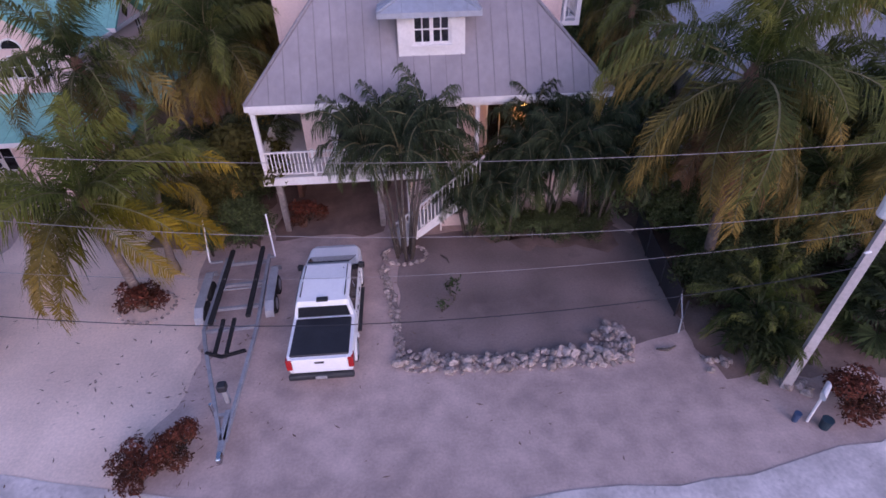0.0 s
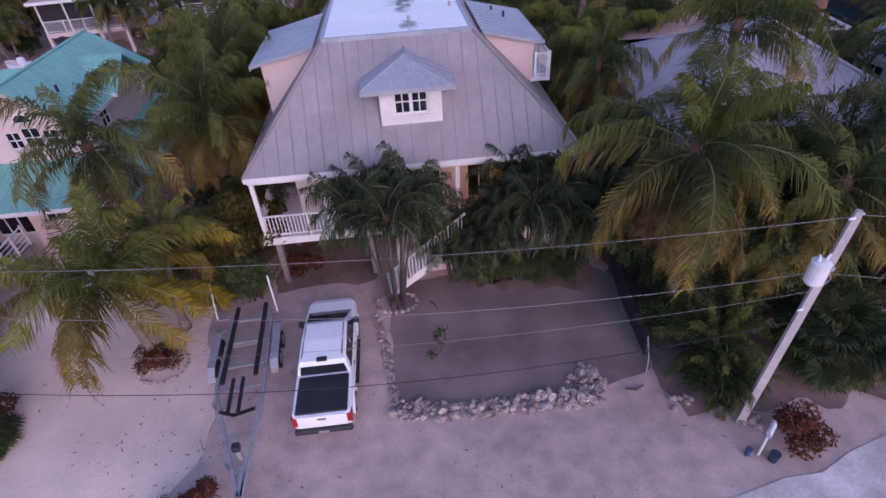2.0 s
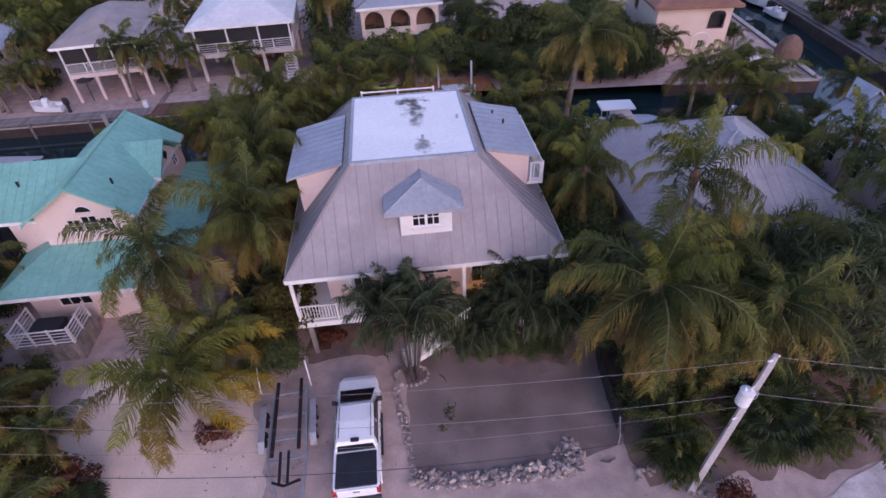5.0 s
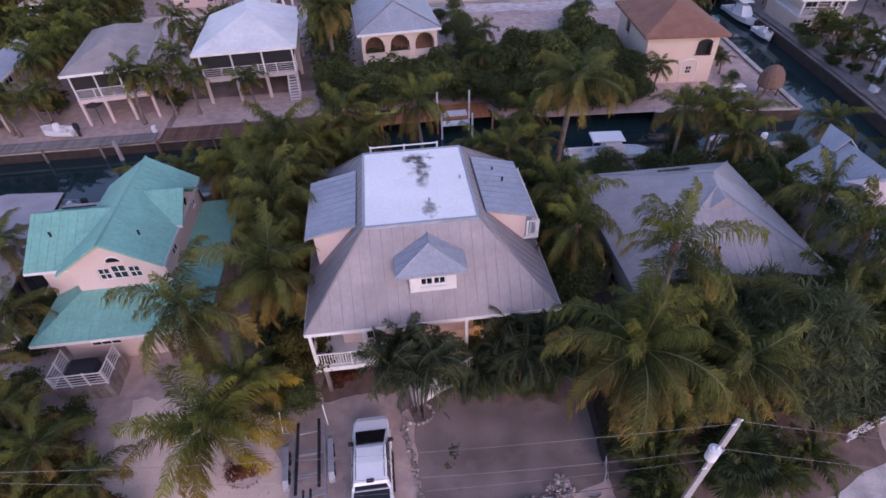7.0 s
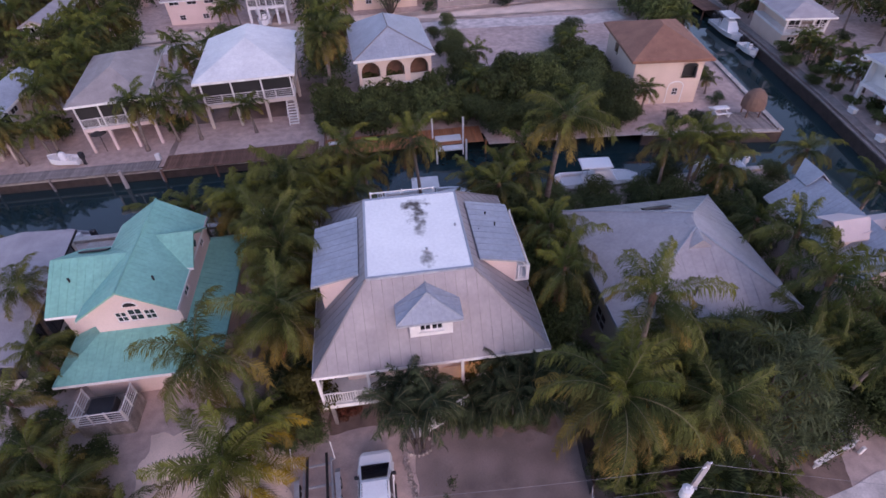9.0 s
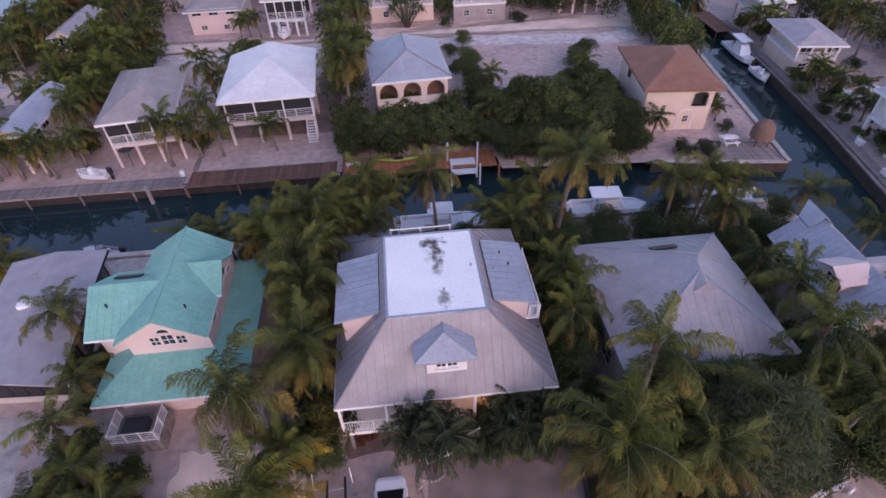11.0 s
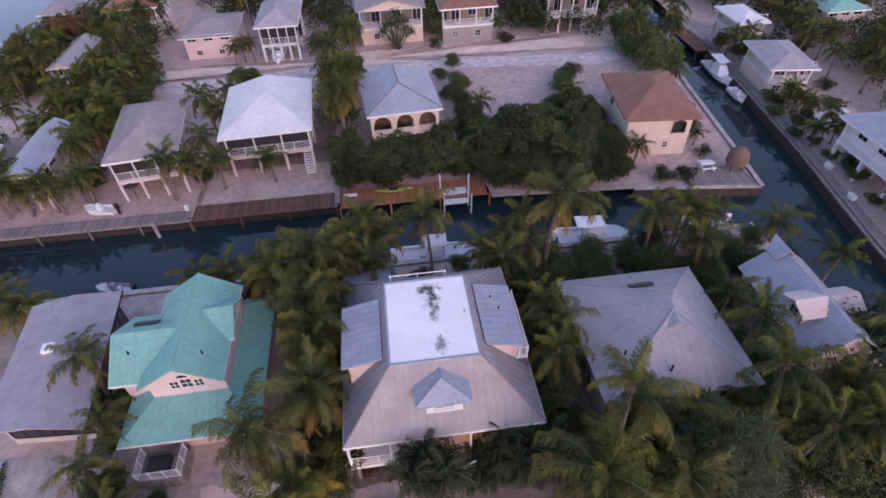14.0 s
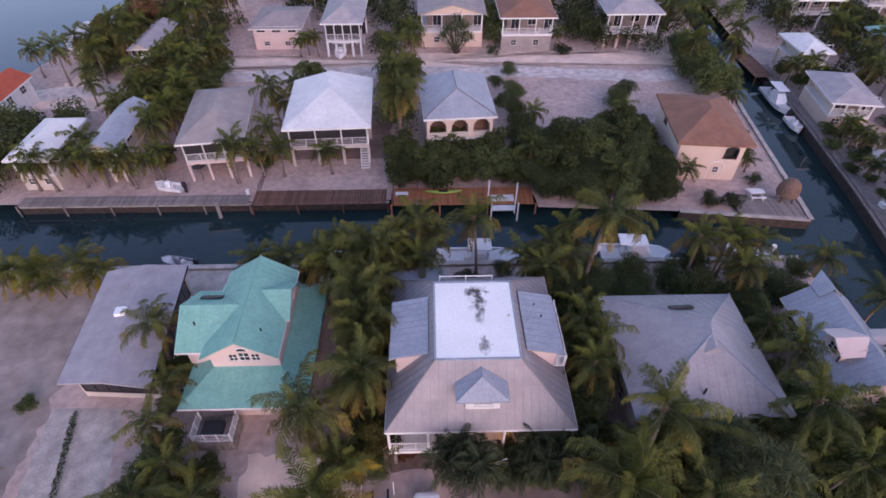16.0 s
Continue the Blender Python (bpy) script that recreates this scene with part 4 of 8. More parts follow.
part("shell", Geo().bbox(-17.9, -16.2, 0.6, 2.0, 1.71, 2.25, 0.08), M["black"], hot)
tdeck.location, hot.location = (-17.25, 2.25, -0.6), (-17.3, 2.3, 1.1)
tdeck.scale = hot.scale = (0.82, 0.82, 1.0)

# ---- low grey house to the west ----
lowg = thing("low_grey_house", (-25, 9.5, 0), "low house with a wide plain grey roof and dark screened front", "house")
low_left = [(-28.9, 15.9, 4.0), (-28.9, 4.8, 4.0), (-25.3, 4.2, 4.55), (-25.3, 15.9, 4.55)]
low_right = [(-21.7, 3.6, 4.0), (-21.7, 15.9, 4.0), (-25.3, 15.9, 4.55), (-25.3, 4.2, 4.55)]
roof(lowg, dict(left=low_left, right=low_right), M["shingle"], t=0.2, fascia=M["dark"])
part("gable_wall", Geo().loft([[(-28.5, 5.8 + k, 3.79), (-22.1, 4.8 + k, 3.79), (-25.3, 5.3 + k, 4.3)] for k in (0, 0.2)]), M["cream"], lowg)
part("gable_wall", Geo().loft([[(-28.5, yy, 3.79), (-22.1, yy, 3.79), (-25.3, yy, 4.3)] for yy in (15.2, 15.4)]), M["cream"], lowg)
wall(lowg, (-28.5, 5.8), (-22.1, 4.8), 0, 3.78, M["cream"], [(0.12, 6.3, 0.7, 3.7)])
window(lowg, (-28.5, 5.8), (-22.1, 4.8), (0.12, 6.3, 0.7, 3.7), 6, 1, M["dark"])
wall(lowg, (-22.1, 5.05), (-22.1, 15.4), 0, 3.78, M["cream"], [(0.3, 10.0, 0.6, 3.6)])
window(lowg, (-22.1, 5.05), (-22.1, 15.4), (0.3, 10.0, 0.6, 3.6), 9, 1, M["dark"])
wall(lowg, (-22.3, 15.4), (-28.5, 15.4), 0, 3.78, M["cream"])
wall(lowg, (-28.5, 15.2), (-28.5, 6.05), 0, 3.78, M["cream"])
part("roof_hatch", Geo().bbox(-26.3, -25.4, 10.3, 11.1, 4.35, 4.8, 0.04), M["gloss_white"], lowg, "white box vent on the roof")
part("roof_vent", Geo().tube([(-26.2, 13.6, 4.3), (-26.2, 13.6, 4.75)], 0.12, 8), M["galv"], lowg)
lowg.rotation_euler, lowg.location, lowg.scale = (0, 0, radians(6)), (-25.45, 10.0, 0), (0.92, 1.0, 0.82)
sheet("patio", patch([(-24.5, 16.4), (-20.2, 16.2), (-20.2, 19.2), (-24.5, 19.2)], 0.014, 0.03, 14), M["concrete"], "pale concrete patio on the canal bank", "patio")

# ---- grey hip-roofed house to the east ----
hip = thing("grey_hip_house", (16, 6, 0), "low house under a large grey metal hip roof", "house")
hip_planes = roof_planes(11.1, 21.5, 0.6, 11.1, 4.6, (16.9, 5.3), (17.5, 6.7), 7.1)
roof(hip, hip_planes, M["pale_roof"], t=0.16, seams=M["pale_roof"], gap=0.6, each=False, fascia=M["metal_blue"])
part("gablet", Geo().loft([[(16.0, 4.2, 6.42), (17.7, 4.2, 6.42), (16.85, 4.2, 7.12)], [(16.7, 6.2, 6.98), (17.6, 6.2, 6.98), (17.2, 6.4, 7.14)]]), M["pale_roof"], hip)
for k, poly in hip_planes.items():
    part("hip_cap", Geo().tube([Vector(poly[0]) + Vector((0, 0, 0.03)), Vector(poly[-1]) + Vector((0, 0, 0.03))], 0.06, 6), M["blue_seam"], hip)
for a, b in (((11.7, 1.5), (20.9, 1.5)), ((20.9, 1.7), (20.9, 10.5)), ((20.7, 10.5), (11.7, 10.5)), ((11.7, 10.3), (11.7, 1.7))):
    wall(hip, a, b, 0, 4.44, M["cream"], [(1.2, 2.6, 1.0, 2.3), (5.6, 7.0, 1.0, 2.3)])
    for o in ((1.2, 2.6, 1.0, 2.3), (5.6, 7.0, 1.0, 2.3)):
        window(hip, a, b, o)
part("skylight", Geo().obox((15.35, 8.2, 6.30), (1.75, 0.08, 0), (0, 0.5, -0.284), (0, 0.05, 0.09)), M["black"], hip, "dark flat roof skylight")
for x, y in ((13.2, 3.4), (15.7, 1.9)):
    part("roof_vent", Geo().tube([(x, y, 5.0), (x, y, 5.9)], 0.07, 8), M["dark"], hip)

# ---- gabled pink house at the canal bend ----
bend = thing("gabled_pink_house", (28.5, 8, 0), "pink house with slate-blue metal gable roof and dormers", "house")
roof(bend, dict(left=[(25.2, 12.6, 5.0), (25.2, 2.0, 5.0), (28.4, 2.0, 7.6), (28.4, 12.6, 7.6)], right=[(31.6, 2.0, 5.0), (31.6, 12.6, 5.0), (28.4, 12.6, 7.6), (28.4, 2.0, 7.6)]), M["metal_blue"], t=0.14, seams=M["blue_seam"], gap=0.5, fascia=M["white"])
for y in (2.5, 12.1):
    part("gable_wall", Geo().loft([[(25.7, yy, 4.9), (31.1, yy, 4.9), (28.4, yy, 7.4)] for yy in (y - 0.1, y + 0.1)]), M["pink"], bend)
for a, b in (((25.7, 2.4), (31.1, 2.4)), ((31.1, 2.6), (31.1, 12.2)), ((30.9, 12.2), (25.7, 12.2)), ((25.7, 12.0), (25.7, 2.6))):
    wall(bend, a, b, 0, 4.9, M["pink"], [(0.8, 2.2, 2.9, 4.2), (3.2, 4.6, 2.9, 4.2)])
    for o in ((0.8, 2.2, 2.9, 4.2), (3.2, 4.6, 2.9, 4.2)):
        window(bend, a, b, o)
for y in (5.6,):
    wall(bend, (25.9, y + 1.6), (25.9, y - 0.6), 5.3, 6.9, M["pink"], [(0.6, 1.6, 5.8, 6.7)], 0.14, "dormer_wall")
    window(bend, (25.9, y + 1.6), (25.9, y - 0.6), (0.6, 1.6, 5.8, 6.7))
    part("dormer_wall", Geo().loft([[(25.9, yy, 5.3), (28.2, yy, 7.3), (25.9, yy, 6.9)] for yy in (y - 0.6, y - 0.48)]), M["pink"], bend)
    roof(bend, dict(a=[(25.5, y - 1.0, 6.85), (28.4, y - 1.0, 6.95), (28.4, y + 0.5, 7.7), (25.5, y + 0.5, 7.6)], b=[(28.4, y + 2.0, 6.95), (25.5, y + 2.0, 6.85), (25.5, y + 0.5, 7.6), (28.4, y + 0.5, 7.7)]), M["pink"], t=0.1, name="dormer_roof")
roof(bend, dict(a=[(27.3, 12.7, 6.9), (27.3, 11.2, 6.9), (28.4, 11.2, 8.0), (28.4, 13.6, 8.0)], b=[(29.5, 11.2, 6.9), (29.5, 12.7, 6.9), (28.4, 13.6, 8.0), (28.4, 11.2, 8.0)]), M["metal_blue"], t=0.12, name="tower_roof")
for xx in (27.45, 29.25):
    part("tower_wall", Geo().box(xx, xx + 0.1, 11.3, 12.6, 5.4, 6.9), M["white"], bend)
wall(bend, (31.0, 6.0), (32.6, 6.0), 0, 5.4, M["pink"], name="wing_wall")
wall(bend, (32.6, 6.2), (32.6, 8.2), 0, 5.4, M["pink"], [(0.5, 1.5, 3.2, 4.6)], name="wing_wall")
wall(bend, (32.4, 8.2), (31.0, 8.2), 0, 5.4, M["pink"], name="wing_wall")
roof(bend, dict(a=[(29.8, 5.7, 5.4), (32.9, 5.7, 5.4), (32.9, 7.1, 6.2), (29.8, 7.1, 6.2)], b=[(32.9, 8.5, 5.4), (29.8, 8.5, 5.4), (29.8, 7.1, 6.2), (32.9, 7.1, 6.2)]), M["pink"], t=0.1, name="wing_roof")
bend.location, bend.scale = (28.7, 7.3, 0), (0.82, 0.85, 0.78)
teal.location.x += 0.3


# ---- houses across the canal ----
def far_house(name, label, x0, x1, y0, y1, z, ridge, zr, roof_mat, wall_mat, porch=2.0, floor=2.6, ground_walls=False, seams=None, rail=True, posts_x=4, gap_bal=0, inset=0.5, windows=3, screened=False):
    """A stilt house: hip or gable roof, upper storey behind a front porch, stilts or walls below."""
    t = thing(name, ((x0 + x1) / 2, (y0 + y1) / 2, 0), label, "house", "houses across the canal")
    roof(t, roof_planes(x0, x1, y0, y1, z, ridge[0], ridge[1], zr), roof_mat, t=0.18, seams=seams, gap=0.6, fascia=M["white"])
    a, b = x0 + inset, x1 - inset
    c, d = y0 + inset, y1 - inset
    if porch:
        part("porch_floor", Geo().box(a, b, c, d, floor - 0.28, floor), M["white"], t)
    L = b - a
    ops = [(L * (i + 0.5) / windows - 0.7, L * (i + 0.5) / windows + 0.7, floor + 0.1 if i % 2 == 0 and porch else floor + 0.9, floor + 2.1) for i in range(windows)]
    yw = c + porch
    # behind a porch the wall takes a darker colour that imitates its shade
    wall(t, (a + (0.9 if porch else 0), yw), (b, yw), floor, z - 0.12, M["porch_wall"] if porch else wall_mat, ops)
    for o in ops:
        window(t, (a + (0.9 if porch else 0), yw), (b, yw), o, 2, 1)
    LS = d - yw - 0.2
    so = [(LS * 0.2, LS * 0.2 + 1.3, floor + 0.9, floor + 2.0), (LS * 0.65, LS * 0.65 + 1.3, floor + 0.9, floor + 2.0)]
    wall(t, (b, yw + 0.2), (b, d), floor, z - 0.12, wall_mat, so)
    wall(t, (a + (0.9 if porch else 0), d), (a + (0.9 if porch else 0), yw + 0.2), floor, z - 0.12, wall_mat, so)
    for o in so:
        window(t, (b, yw + 0.2), (b, d), o)
        window(t, (a + (0.9 if porch else 0), d), (a + (0.9 if porch else 0), yw + 0.2), o)
    wall(t, (b - 0.2, d), (a + 0.2, d), floor, z - 0.12, wall_mat)
    part("soffit", Geo().box(x0 + 0.05, x1 - 0.05, y0 + 0.05, y1 - 0.05, z - 0.12, z - 0.08), M["white"], t)
    xs = [a + 0.1 + (L - 0.2) * i / (posts_x - 1) for i in range(posts_x)]
    if porch:
        posts(t, [(x, c + 0.1) for x in xs], floor, z - 0.12, 0.16, M["white"], "porch_post")
        if screened:
            # opaque near-black panels also stand for the deep shade inside the porch
            for u0, u1 in zip(xs, xs[1:]):
                part("screen", Geo().box(u0 + 0.085, u1 - 0.085, c + 0.17, c + 0.2, floor + 0.02, z - 0.14), M["dark"], t, "dark insect screen")
            part("screen", Geo().box(b - 0.20, b - 0.17, c + 0.25, yw - 0.02, floor + 0.02, z - 0.14), M["dark"], t, "dark insect screen")
            part("apron", Geo().box(a, b, c - 0.05, c - 0.004, floor - 0.34, floor + 0.02), wall_mat, t)
        if rail:
            railing(t, (a + 0.1, c + 0.1), (b - 0.1, c + 0.1), floor, 0.95, gap=gap_bal, bars=0 if gap_bal else 3)
            railing(t, (b - 0.1, c + 0.2), (b - 0.1, yw), floor, 0.95, gap=gap_bal, bars=0 if gap_bal else 3)
    for yy in (y0, y1):
        if any(abs(q[1] - yy) < 0.01 for q in ridge):
            o = 0.45 if yy == y0 else -0.45
            part("gable_wall", Geo().loft([[(x0 + 0.4, yy + o + k, z - 0.1), (x1 - 0.4, yy + o + k, z - 0.1), (ridge[0][0], yy + o + k, zr - 0.25)] for k in (0, 0.12)]), wall_mat, t)
    if ground_walls:
        go = [(L * 0.25 - 0.45, L * 0.25 + 0.45, 0.8, 1.7), (L * 0.7 - 0.45, L * 0.7 + 0.45, 0.8, 1.7)]
        wall(t, (a, c + 0.05), (b, c + 0.05), 0, floor - 0.28 if porch else floor, wall_mat, go)
        for o in go:
            window(t, (a, c + 0.05), (b, c + 0.05), o)
        wall(t, (b, c + 0.25), (b, d), 0, floor - 0.28 if porch else floor, wall_mat)
        wall(t, (a, d), (a, c + 0.25), 0, floor - 0.28 if porch else floor, wall_mat)
        wall(t, (b - 0.2, d), (a + 0.2, d), 0, floor - 0.28 if porch else floor, wall_mat)
    else:
        posts(t, [(x, y) for x in xs for y in (c + 0.2, (c + d) / 2, d - 0.3)], 0, floor - 0.28, 0.34, wall_mat)
        wall(t, (a + L * 0.3, (c + d) / 2 + 1), (b, (c + d) / 2 + 1), 0, floor - 0.28, wall_mat, name="store_wall")
    return t


tan = far_house("tan_roof_house", "stilt house with tan hip roof and white-railed porch", -31.2, -22.0, 34.2, 47.4, 5.2, ((-26.6, 39.5), (-26.6, 43.5)), 6.6, M["tan_roof"], M["pink"], posts_x=4, screened=True, gap_bal=0.16)
whouse = far_house("white_roof_house", "stilt house with broad bright white hip roof and side stairs", -19.3, -8.4, 37.0, 49.3, 5.2, ((-13.8, 43.6), (-13.9, 48.0)), 6.9, M["white_roof"], M["cream"], porch=2.2, posts_x=4, screened=True)
for i in range(13):
    part("step", Geo().box(-10.0, -9.0, 36.3 + i * 0.24, 36.3 + i * 0.24 + 0.27, i * 0.2 + 0.13, i * 0.2 + 0.19), M["white"], whouse)
for x in (-10.05, -9.0):
    part("stringer", Geo().obox((x, 36.25, 0), (0.06, 0, 0), (0, 3.2, 2.6), (0, 0, 0.3)), M["white"], whouse)
    part("handrail", Geo().obox((x, 36.25, 0.95), (0.06, 0, 0), (0, 3.2, 2.6), (0, 0, 0.08)), M["white"], whouse)
tan.location, tan.scale, tan.rotation_euler = (-26.3, 39.5, 0), (0.78, 0.95, 1.0), (0, 0, radians(7))
whouse.location, whouse.scale, whouse.rotation_euler = (-13.75, 41.9, 0), (0.9, 0.98, 1.0), (0, 0, radians(3))
sheet("concrete_yard", patch([(-20.8, 30.3), (-6.6, 30.3), (-6.6, 37.6), (-21.0, 37.6)], 0.012, 0.05, 15), M["ground"], "swept marl yard before the white-roofed house", "ground")
for x in (-16.3, -14.0):
    part("store_door", Geo().box(x, x + 1.6, 42.0, 42.1, 0.05, 2.2), M["deck"], whouse, "orange-brown garage door")

blue = thing("blue_roof_house", (1.4, 44, 0), "cream house with pale blue metal hip roof and arched loggia", "house", "houses across the canal")
roof(blue, roof_planes(-3.0, 6.0, 38.2, 50.3, 5.2, (1.4, 42.3), (1.4, 47.5), 6.9), M["metal_blue"], t=0.18, seams=M["blue_seam"], gap=0.6, fascia=M["white"])
for a, b in (((1.4, 42.3, 6.93), (-3.0, 38.2, 5.23)), ((1.4, 42.3, 6.93), (6.0, 38.2, 5.23)), ((1.4, 42.3, 6.93), (1.4, 47.5, 6.93))):
    part("hip_cap", Geo().tube([a, b], 0.08, 6), M["seam"], blue)
# loggia wall with three arches
xa, xb, ya = -2.6, 5.6, 38.7
g = Geo()
for k in range(3):
    cx = xa + (xb - xa) * (k + 0.5) / 3
    r = 1.05
    x_l, x_r = xa + (xb - xa) * k / 3, xa + (xb - xa) * (k + 1) / 3
    arc = [(cx - r * math.cos(math.pi * i / 12), 3.7 + r * math.sin(math.pi * i / 12)) for i in range(13)]
    for i in range(12):
        p, q = arc[i], arc[i + 1]
        g.loft([[(p[0], y, p[1]), (q[0], y, q[1]), (q[0], y, 5.05), (p[0], y, 5.05)] for y in (ya, ya + 0.25)])
    g.box(x_l, cx - r, ya, ya + 0.25, 2.5, 5.05)
    g.box(cx + r, x_r, ya, ya + 0.25, 2.5, 5.05)
    part("low_wall", Geo().box(cx - r, cx + r, ya + 0.02, ya + 0.22, 2.5, 3.2), M["cream"], blue)
    part("screen", Geo().box(cx - r, cx + r, ya + 1.8, ya + 1.9, 2.5, 4.8), M["rust"], blue)
part("arcade", g, M["peach"], blue)
part("floor_slab", Geo().box(xa, xb, ya, 49.8, 2.2, 2.5), M["white"], blue)
wall(blue, (xb, ya + 0.25), (xb, 49.8), 2.5, 5.05, M["cream"], [(3, 4.4, 3.3, 4.5)])
wall(blue, (xa, 49.8), (xa, ya + 0.25), 2.5, 5.05, M["cream"], [(3, 4.4, 3.3, 4.5)])
wall(blue, (xb - 0.2, 49.8), (xa + 0.2, 49.8), 2.5, 5.05, M["cream"])
wall(blue, (xa, ya + 3), (xb, ya + 3), 0, 2.2, M["cream"])
posts(blue, [(xa + 0.3, ya + 0.2), (1.5, ya + 0.2), (xb - 0.3, ya + 0.2), (xa + 0.3, 49.4), (xb - 0.3, 49.4)], 0, 2.2, 0.4, M["cream"])

blue.location, blue.scale, blue.rotation_euler = (1.1, 42.4, 0), (0.93, 0.88, 1.06), (0, 0, radians(4))
brown = thing("brown_roof_house", (29.5, 38.5, 0), "peach stucco two-storey house with brown shingle hip roof", "house", "houses across the canal")
roof(brown, roof_planes(24.8, 34.2, 32.2, 45.0, 5.0, (29.8, 38.0), (29.8, 39.6), 6.7), M["brown_roof"], t=0.2, fascia=M["brown_roof"])
bo = [(1.4, 2.1, 0.9, 1.7), (5.0, 5.7, 0.9, 1.7), (5.6, 7.4, 2.7, 4.0)]
wall(brown, (25.5, 33.0), (33.5, 33.0), 0, 4.9, M["peach"], bo)
for o in bo[:2]:
    window(brown, (25.5, 33.0), (33.5, 33.0), o, 2, 2)
part("balcony_recess", Geo().box(31.1, 32.9, 33.6, 33.7, 2.7, 4.0), M["dark"], brown)
arc = [(32.0 + 0.9 * math.cos(math.pi * i / 10), 4.0 + 0.42 * math.sin(math.pi * i / 10)) for i in range(11)]
part("arch_recess", Geo().loft([[(x, 32.985, z) for x, z in arc], [(x, 33.0, z) for x, z in arc]]), M["dark"], brown)
part("arch_trim", Geo().tube([(31.05, 32.96, 2.7)] + [(x, 32.96, z) for x, z in arc[::-1]] + [(32.95, 32.96, 2.7)], 0.07, 6), M["peach"], brown)
for cx in (27.2, 30.8):
    trim = [(cx + 0.9 * math.cos(math.pi * i / 10), 1.9 + 0.5 * math.sin(math.pi * i / 10)) for i in range(11)]
    part("arch_trim", Geo().tube([(cx + 0.9, 32.97, 0.1)] + [(x, 32.97, z) for x, z in trim] + [(cx - 0.9, 32.97, 0.1)], 0.06, 6), M["white"], brown)
wall(brown, (33.5, 33.2), (33.5, 44.4), 0, 4.9, M["peach"], [(2, 3.4, 2.9, 4.1), (7, 8.4, 2.9, 4.1)])
window(brown, (33.5, 33.2), (33.5, 44.4), (2, 3.4, 2.9, 4.1))
window(brown, (33.5, 33.2), (33.5, 44.4), (7, 8.4, 2.9, 4.1))
wall(brown, (33.3, 44.4), (25.5, 44.4), 0, 4.9, M["peach"])
wall(brown, (25.5, 44.2), (25.5, 33.2), 0, 4.9, M["peach"], [(3, 4.4, 2.9, 4.1)])

brown.location, brown.scale, brown.rotation_euler = (29.5, 37.55, 0), (0.87, 0.88, 1.0), (0, 0, radians(-6))

canal_house = far_house("white_canal_house", "cream house with long white metal roof at the canal end", -46.2, -40.8, 31.2, 41.2, 4.6, ((-43.5, 33.5), (-43.5, 39.0)), 5.7, M["white_roof"], M["cream"], porch=1.4, floor=2.4, ground_walls=True, posts_x=3, rail=True, windows=2)
canal_house.location.x -= 1.2
canal_house.scale = (0.88, 0.9, 0.9)
far_house("grey_canal_house", "narrow house with weathered blue-grey roof behind palms", -39.4, -35.6, 33.0, 43.6, 4.4, ((-37.5, 33.0), (-37.5, 43.6)), 5.3, M["metal_blue"], M["cream"], porch=1.2, floor=2.3, posts_x=3, windows=2)
red_house = far_house("red_roof_house", "white house with red tile gable roof near the sea", -59.5, -53.4, 44.8, 54.0, 3.9, ((-56.4, 44.8), (-56.4, 54.0)), 5.2, M["red_roof"], M["white"], porch=0, floor=1.4, ground_walls=True, windows=3)
red_house.location.x -= 1.6
red_house.scale = (0.8, 0.85, 0.9)
sea_house = far_house("sea_house", "pale grey-roofed house on the shore beyond the palms", -60.0, -54.4, 61.5, 70, 4.6, ((-57.2, 64), (-57.2, 68)), 5.8, M["white_roof"], M["pink"], porch=1.5, posts_x=4)
sea_house.location.x += 1.5
sea_house.location.y += 3.0
sea_house.scale = (0.8, 0.8, 0.75)
far_house("long_grey_house", "house with long pale grey gable roof among trees", -44.9, -41.2, 59.0, 69.4, 4.5, ((-43.05, 59.0), (-43.05, 69.4)), 5.3, M["shingle"], M["cream"], porch=0, floor=2.4, ground_walls=True)
corner_house = far_house("corner_grey_house", "pink house with grey hip roof beyond the road", -30.4, -22.0, 69.0, 79, 4.5, ((-27.2, 73.4), (-24.6, 73.8)), 5.9, M["tan_roof"], M["pink"], porch=0, ground_walls=True)
corner_house.scale = (1.0, 1.0, 0.78)
far_house("porch_house", "stilt house with screened porch and a boat parked below", -18.4, -12.0, 66.0, 77, 5.4, ((-15.2, 69), (-15.2, 74)), 7.0, M["shingle"], M["white"], porch=2.2, posts_x=5, screened=True)
far_house("yellow_house", "pale yellow house with brown-grey roof and garage beyond the road", -3.6, 7.2, 69.4, 80, 5.4, ((1.8, 69.4), (1.8, 80)), 6.9, M["tan_roof"], M["peach"], porch=1.5, ground_walls=True, posts_x=4)
far_house("brown_house", "brown house with brown roof beyond the road", 9.2, 18.2, 67.9, 79, 5.4, ((13.7, 72), (13.7, 75)), 7.0, M["brown_roof"], M["tan_roof"], porch=1.5, ground_walls=True, posts_x=4)
far_house("pink_porch_house", "pink house with two-storey porch and grey roof beyond the road", 26.0, 35.2, 68.4, 80, 5.7, ((30.6, 72), (30.6, 76)), 7.2, M["shingle"], M["pink"], porch=2.0, posts_x=5)
far_house("coral_house", "coral pink house with tan roof near the shore", -55.5, -50.0, 82, 90, 4.2, ((-52.7, 84), (-52.7, 88)), 5.2, M["tan_roof"], M["coral"], porch=0, floor=2.0, ground_walls=True)
far_house("shore_villa", "pale villa with red-brown hip roof and arched windows", -44.0, -35.5, 79, 88, 5.2, ((-40.5, 82), (-39, 85)), 6.8, M["brown_roof"], M["pink"], porch=1.2, ground_walls=True)
